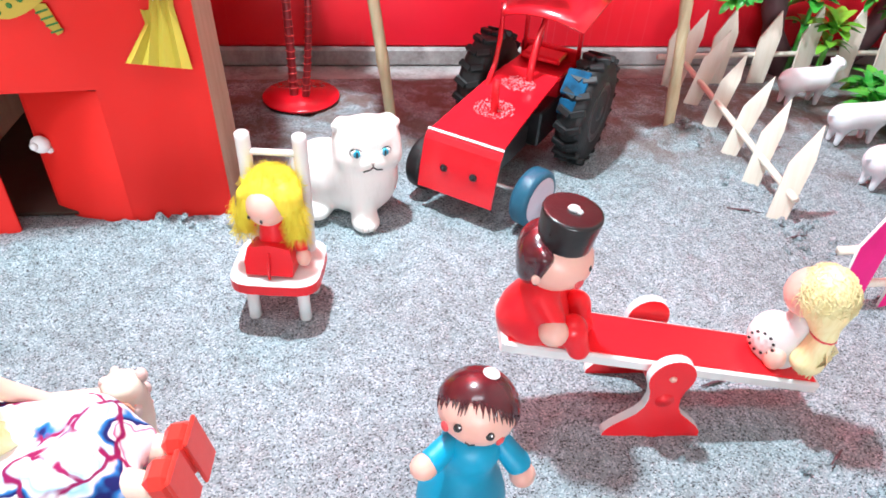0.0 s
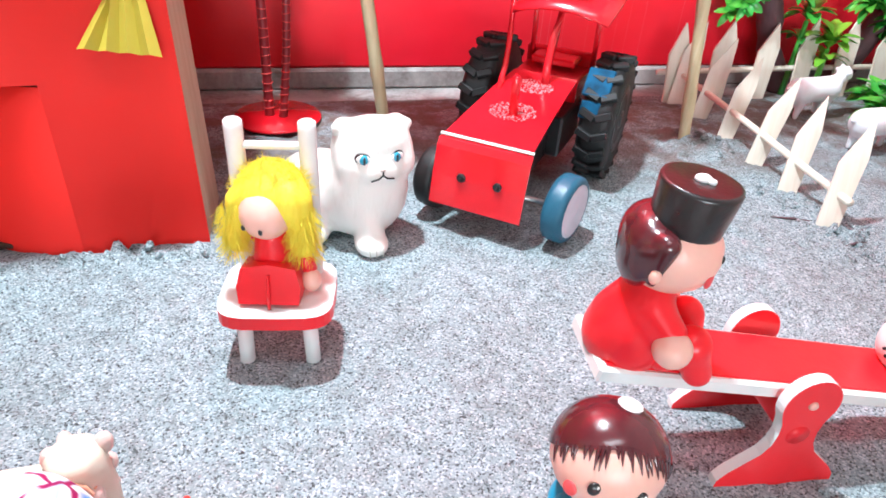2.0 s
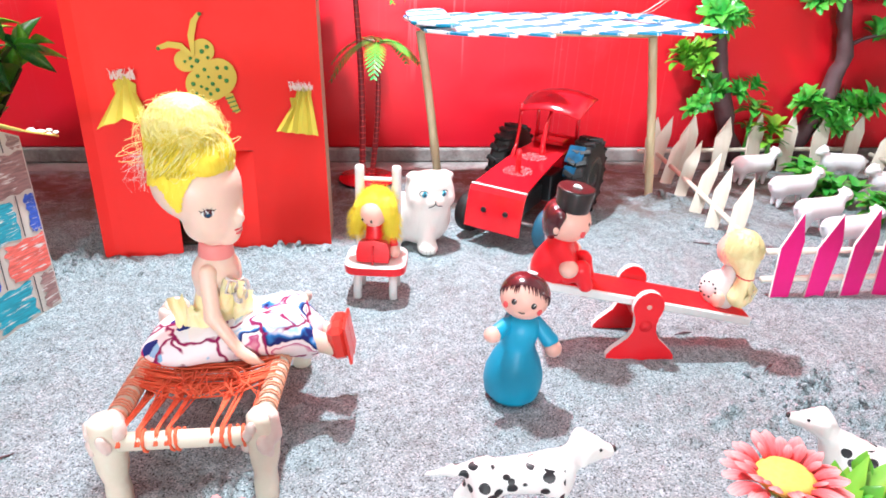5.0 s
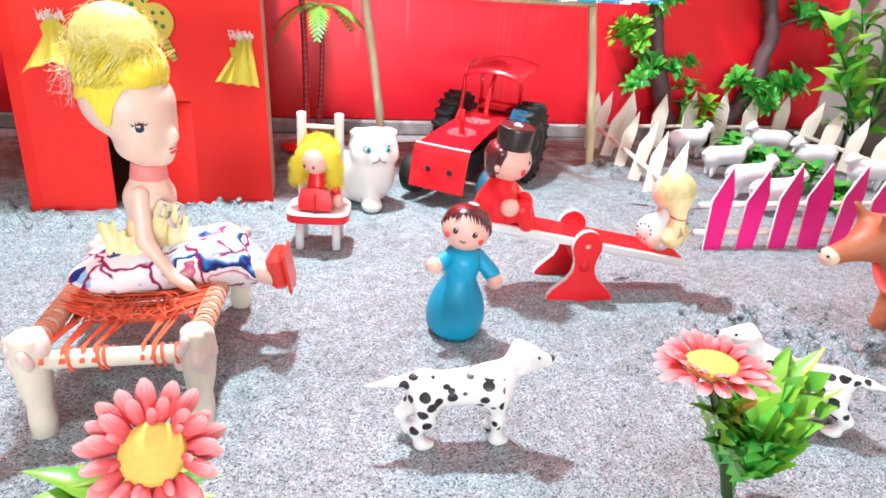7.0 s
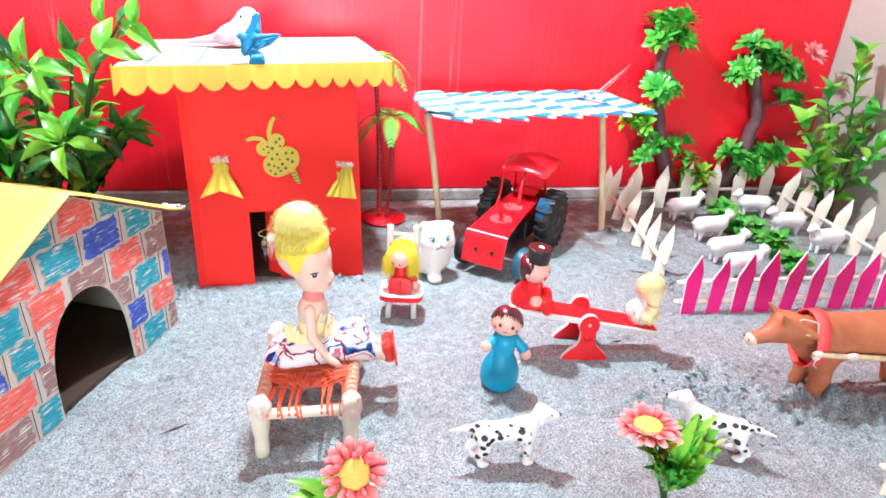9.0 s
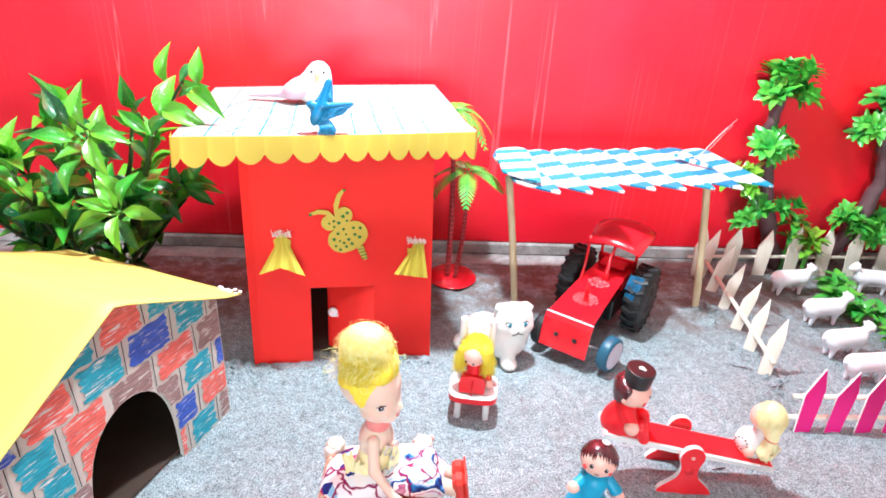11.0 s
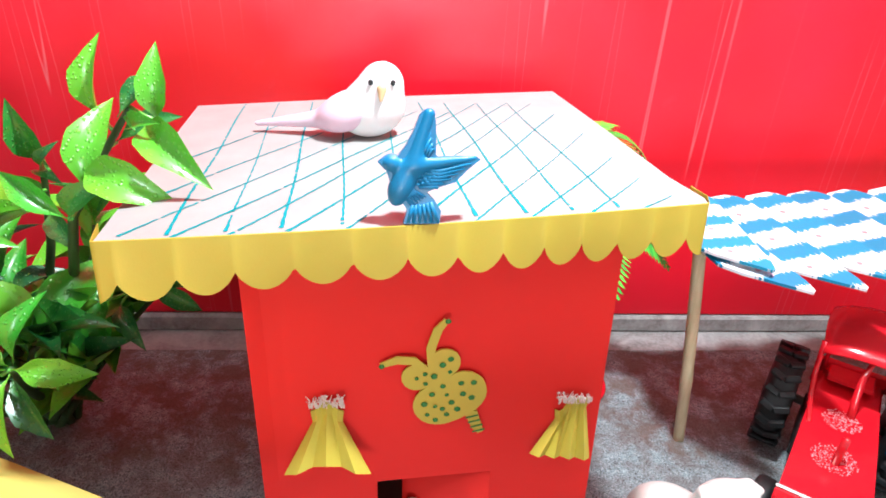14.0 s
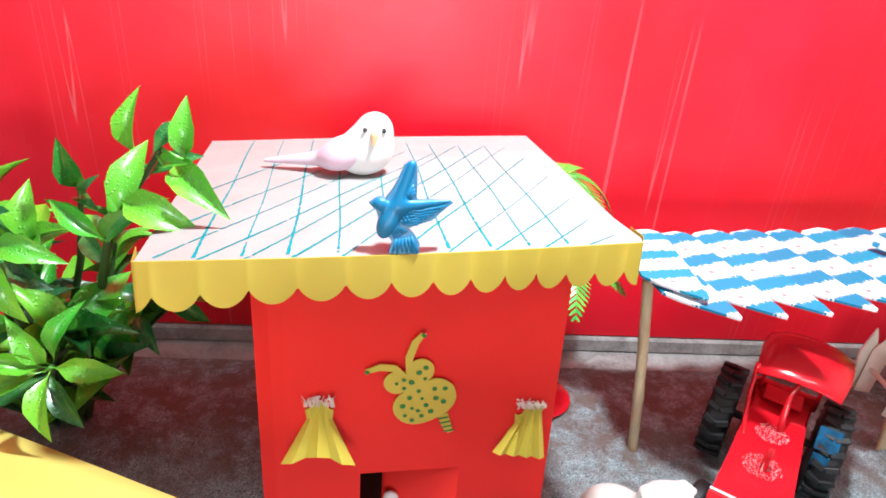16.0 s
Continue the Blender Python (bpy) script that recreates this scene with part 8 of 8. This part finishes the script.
def build_flower(name, base, head, normal, rad, heart, petals, leaves, label, seed, fan=()):
    f = thing(name, base, label, "flower", "artificial flowers")
    r = random.Random(seed)
    h = Vector(head) - Vector(base)
    part("stem", M().tube([(0, 0, -0.004), h * 0.5 + Vector((0.002, 0.001, 0)), h], [0.0022, 0.0020, 0.0018], 8), STEM, f)
    turn = Vector(normal).to_track_quat("Z", "Y").to_matrix().to_4x4()
    hm = Matrix.Translation(h) @ turn
    data = [M().leaf(Matrix.Identity(4), 1.0, w, b, -0.55, 0, 9, 1.0).mesh("petal", [PETAL]) for w, b in ((0.38, 0.10), (0.41, 0.22), (0.35, -0.1))]
    for ring, (n, k, rise) in enumerate(((petals, 1.0, 18), (petals - 4, 0.84, 34), (petals - 11, 0.50, 46))):
        for i in range(n):
            a = 360 * (i + 0.5 * ring) / n + r.uniform(-5, 5)
            m = hm @ pose(0, 0, 0.001 + 0.0012 * ring, 0, 0, a) @ pose(0, heart * 0.80, 0, rise + r.uniform(-6, 8), 0, 0) @ Matrix.Scale((rad - heart * 0.72) * k * r.uniform(0.9, 1.08), 4)
            part("petal", data[r.randrange(3)], None, f, at=m)
    c = M().lathe([(0.0001, -0.001), (heart, 0.0), (heart * 1.02, 0.0016), (heart * 0.8, 0.0028), (0.0001, 0.0032)], 22)
    for i in range(90):
        q = math.sqrt((i + 0.5) / 90) * heart * 0.97
        w = i * 2.39996
        c.ball((q * math.cos(w), q * math.sin(w), 0.0026 - 0.0012 * (q / heart) ** 2), (0.00042, 0.00042, 0.0005), 0, 5)
    part("flower_heart", c, POLLEN, f, "yellow grooved heart", at=hm @ pose(0, 0, 0.0032))
    lm = [leaf_data("leaf", 0.03, w * 0.03, b, 0.3, mt) for w, b, mt in ((0.30, 0.3, LEAFLIGHT), (0.26, 0.1, LEAFLIGHT), (0.24, 0.5, LEAFMID))]
    for z, yaw, rise, ln in leaves + [(a * 0.8 + 0.1, b + 37, c * 0.8, d * 0.9) for a, b, c, d in leaves]:
        ln *= 1.2
        part("leaf", lm[r.randrange(3)], None, f, at=Matrix.Translation(h * z) @ pose(0, 0, 0, 0, 0, yaw) @ pose(0, 0, 0, min(rise + 12, 78), 0, r.uniform(-20, 20)) @ Matrix.Scale(ln / 0.03, 4))
    # toothed blades rising from the foot of the stem
    blades = []
    for k, mt in enumerate((LEAFLIGHT, LEAFMID)):
        b = M().leaf(Matrix.Identity(4), 0.03, 0.0068, 0.15, 0.3, 0, 8, 0.0)
        for i in range(4):
            for side in (-1, 1):
                b.leaf(pose(side * 0.0016, 0.0075 + 0.0048 * i, 0.0002, 8, 0, -side * (38 - 4 * i)), 0.0088 - 0.0011 * i, 0.0034, 0.1, 0.2, 0, 5, 0.0)
        blades.append(b.mesh("leaf", [mt]))
    for yaw, rise, ln, k in fan:
        part("leaf", blades[k], None, f, at=Matrix.Translation((0, 0, 0.001)) @ pose(0, 0, 0, 0, 0, yaw) @ pose(0, 0.001, 0, rise, 0, 0) @ Matrix.Scale(ln / 0.03, 4))


build_flower("gerbera_flower", (0.060, 0.0075, 0), (0.0375, 0.0085, 0.0540), (-0.05, 0.06, 1.0), 0.0200, 0.0088, 18,
             [(0.5, 95, 40, 0.016), (0.55, 265, 35, 0.018), (0.6, 180, 30, 0.014)],
             "artificial coral-pink gerbera with leafy green stem, face up", 61,
             [(285, 70, 0.064, 0), (305, 76, 0.058, 0), (262, 64, 0.056, 0), (340, 78, 0.044, 1), (245, 64, 0.042, 1), (30, 74, 0.044, 1), (70, 72, 0.052, 0), (84, 66, 0.058, 0), (96, 60, 0.056, 0), (105, 56, 0.042, 1), (130, 66, 0.042, 1), (160, 72, 0.038, 1), (205, 68, 0.036, 1), (228, 74, 0.046, 0), (275, 80, 0.050, 1), (60, 80, 0.046, 1)])
build_flower("gerbera_flower", (-0.150, 0.0060, 0), (-0.1345, 0.0010, 0.0470), (0.10, -0.85, 0.55), 0.0188, 0.0084, 18,
             [(0.3, 80, 35, 0.030), (0.35, 110, 20, 0.032), (0.5, 95, 55, 0.022), (0.35, 285, 30, 0.026), (0.3, 320, 30, 0.026), (0.2, 60, 20, 0.026), (0.2, 130, 25, 0.026), (0.3, 290, 15, 0.022), (0.1, 260, 15, 0.024)],
             "artificial coral-pink gerbera with feathery leaves, tilted towards the front", 62)
tree_bloom = M()
for i in range(14):
    tree_bloom.leaf(pose(0, 0, 0, 0, 0, 360 * i / 14) @ pose(0, 0, 0, 40 + 25 * (i % 2), 0, 0), 0.016, 0.007, 0.3, -0.3, 0, 4, 1.0)
solid("pink_bloom", tree_bloom, PETALPLAIN, pose(0.447, 0.490, 0.196, 35, 20, 0) @ Matrix.Scale(1.35, 4), "coral-pink artificial bloom stuck in a tree", "flower")


def build_debris():
    """Crumbs of damp sand and bits of twig where the sand was disturbed."""
    r = random.Random(99)
    m = M()
    for cx, cy, rx, ry, n in ((-0.275, 0.278, 0.030, 0.010, 70), (-0.30, 0.265, 0.018, 0.012, 30), (0.186, 0.31, 0.012, 0.05, 60), (0.176, 0.392, 0.016, 0.014, 40), (0.15, 0.11, 0.05, 0.025, 150), (0.235, 0.088, 0.05, 0.02, 170), (0.18, 0.07, 0.08, 0.03, 160), (0.20, 0.27, 0.02, 0.03, 70), (0.31, 0.06, 0.05, 0.02, 60), (0.09, 0.12, 0.06, 0.03, 26), (-0.15, 0.300, 0.04, 0.004, 24)):
        for _ in range(n):
            x, y, s = r.gauss(cx, rx * 0.6), r.gauss(cy, ry * 0.6), 0.0005 + 0.0020 * r.random() ** 2.5
            z = float(sand_height(x, y))
            m.box((x, y, z + s * 0.2), (s * r.uniform(1.2, 2.6), s * r.uniform(1, 2), s * 1.4), (r.uniform(-40, 40), r.uniform(-40, 40), r.uniform(0, 180)), s * 0.45)
    for _ in range(4200):
        x, y, s = r.uniform(0.085, 0.36), -0.004 - 0.023 * r.random() ** 1.3, r.uniform(0.00025, 0.0006)
        m.box((x, y, -0.0041 + s * 0.5), (s * 1.6, s * 1.3, s), (0, 0, r.uniform(0, 180)), s * 0.3)
    solid("sand_crumbs", m, SAND, (0, 0, 0), "damp crumbs and clods of grey sand", "sand", kind="stuff")
    t = M()
    for x, y, a, ln in ((-0.255, 0.098, 30, 0.018), (0.175, 0.298, -20, 0.022), (0.095, 0.175, 10, 0.012), (0.125, 0.135, 35, 0.010), (0.19, 0.27, 8, 0.014), (0.065, 0.19, -30, 0.008), (0.23, 0.062, 10, 0.012)):
        d = Vector((math.cos(radians(a)), math.sin(radians(a)), 0)) * ln / 2
        z = float(sand_height(x, y)) + 0.0006
        t.tube([Vector((x, y, z)) - d, Vector((x, y, z + 0.0006)), Vector((x, y, z)) + d], [0.0003, 0.0007, 0.0003], 5)
    solid("twig_bits", t, TWIG, (0, 0, 0), "short dark bits of twig and straw on the sand", "debris", kind="stuff")


build_debris()
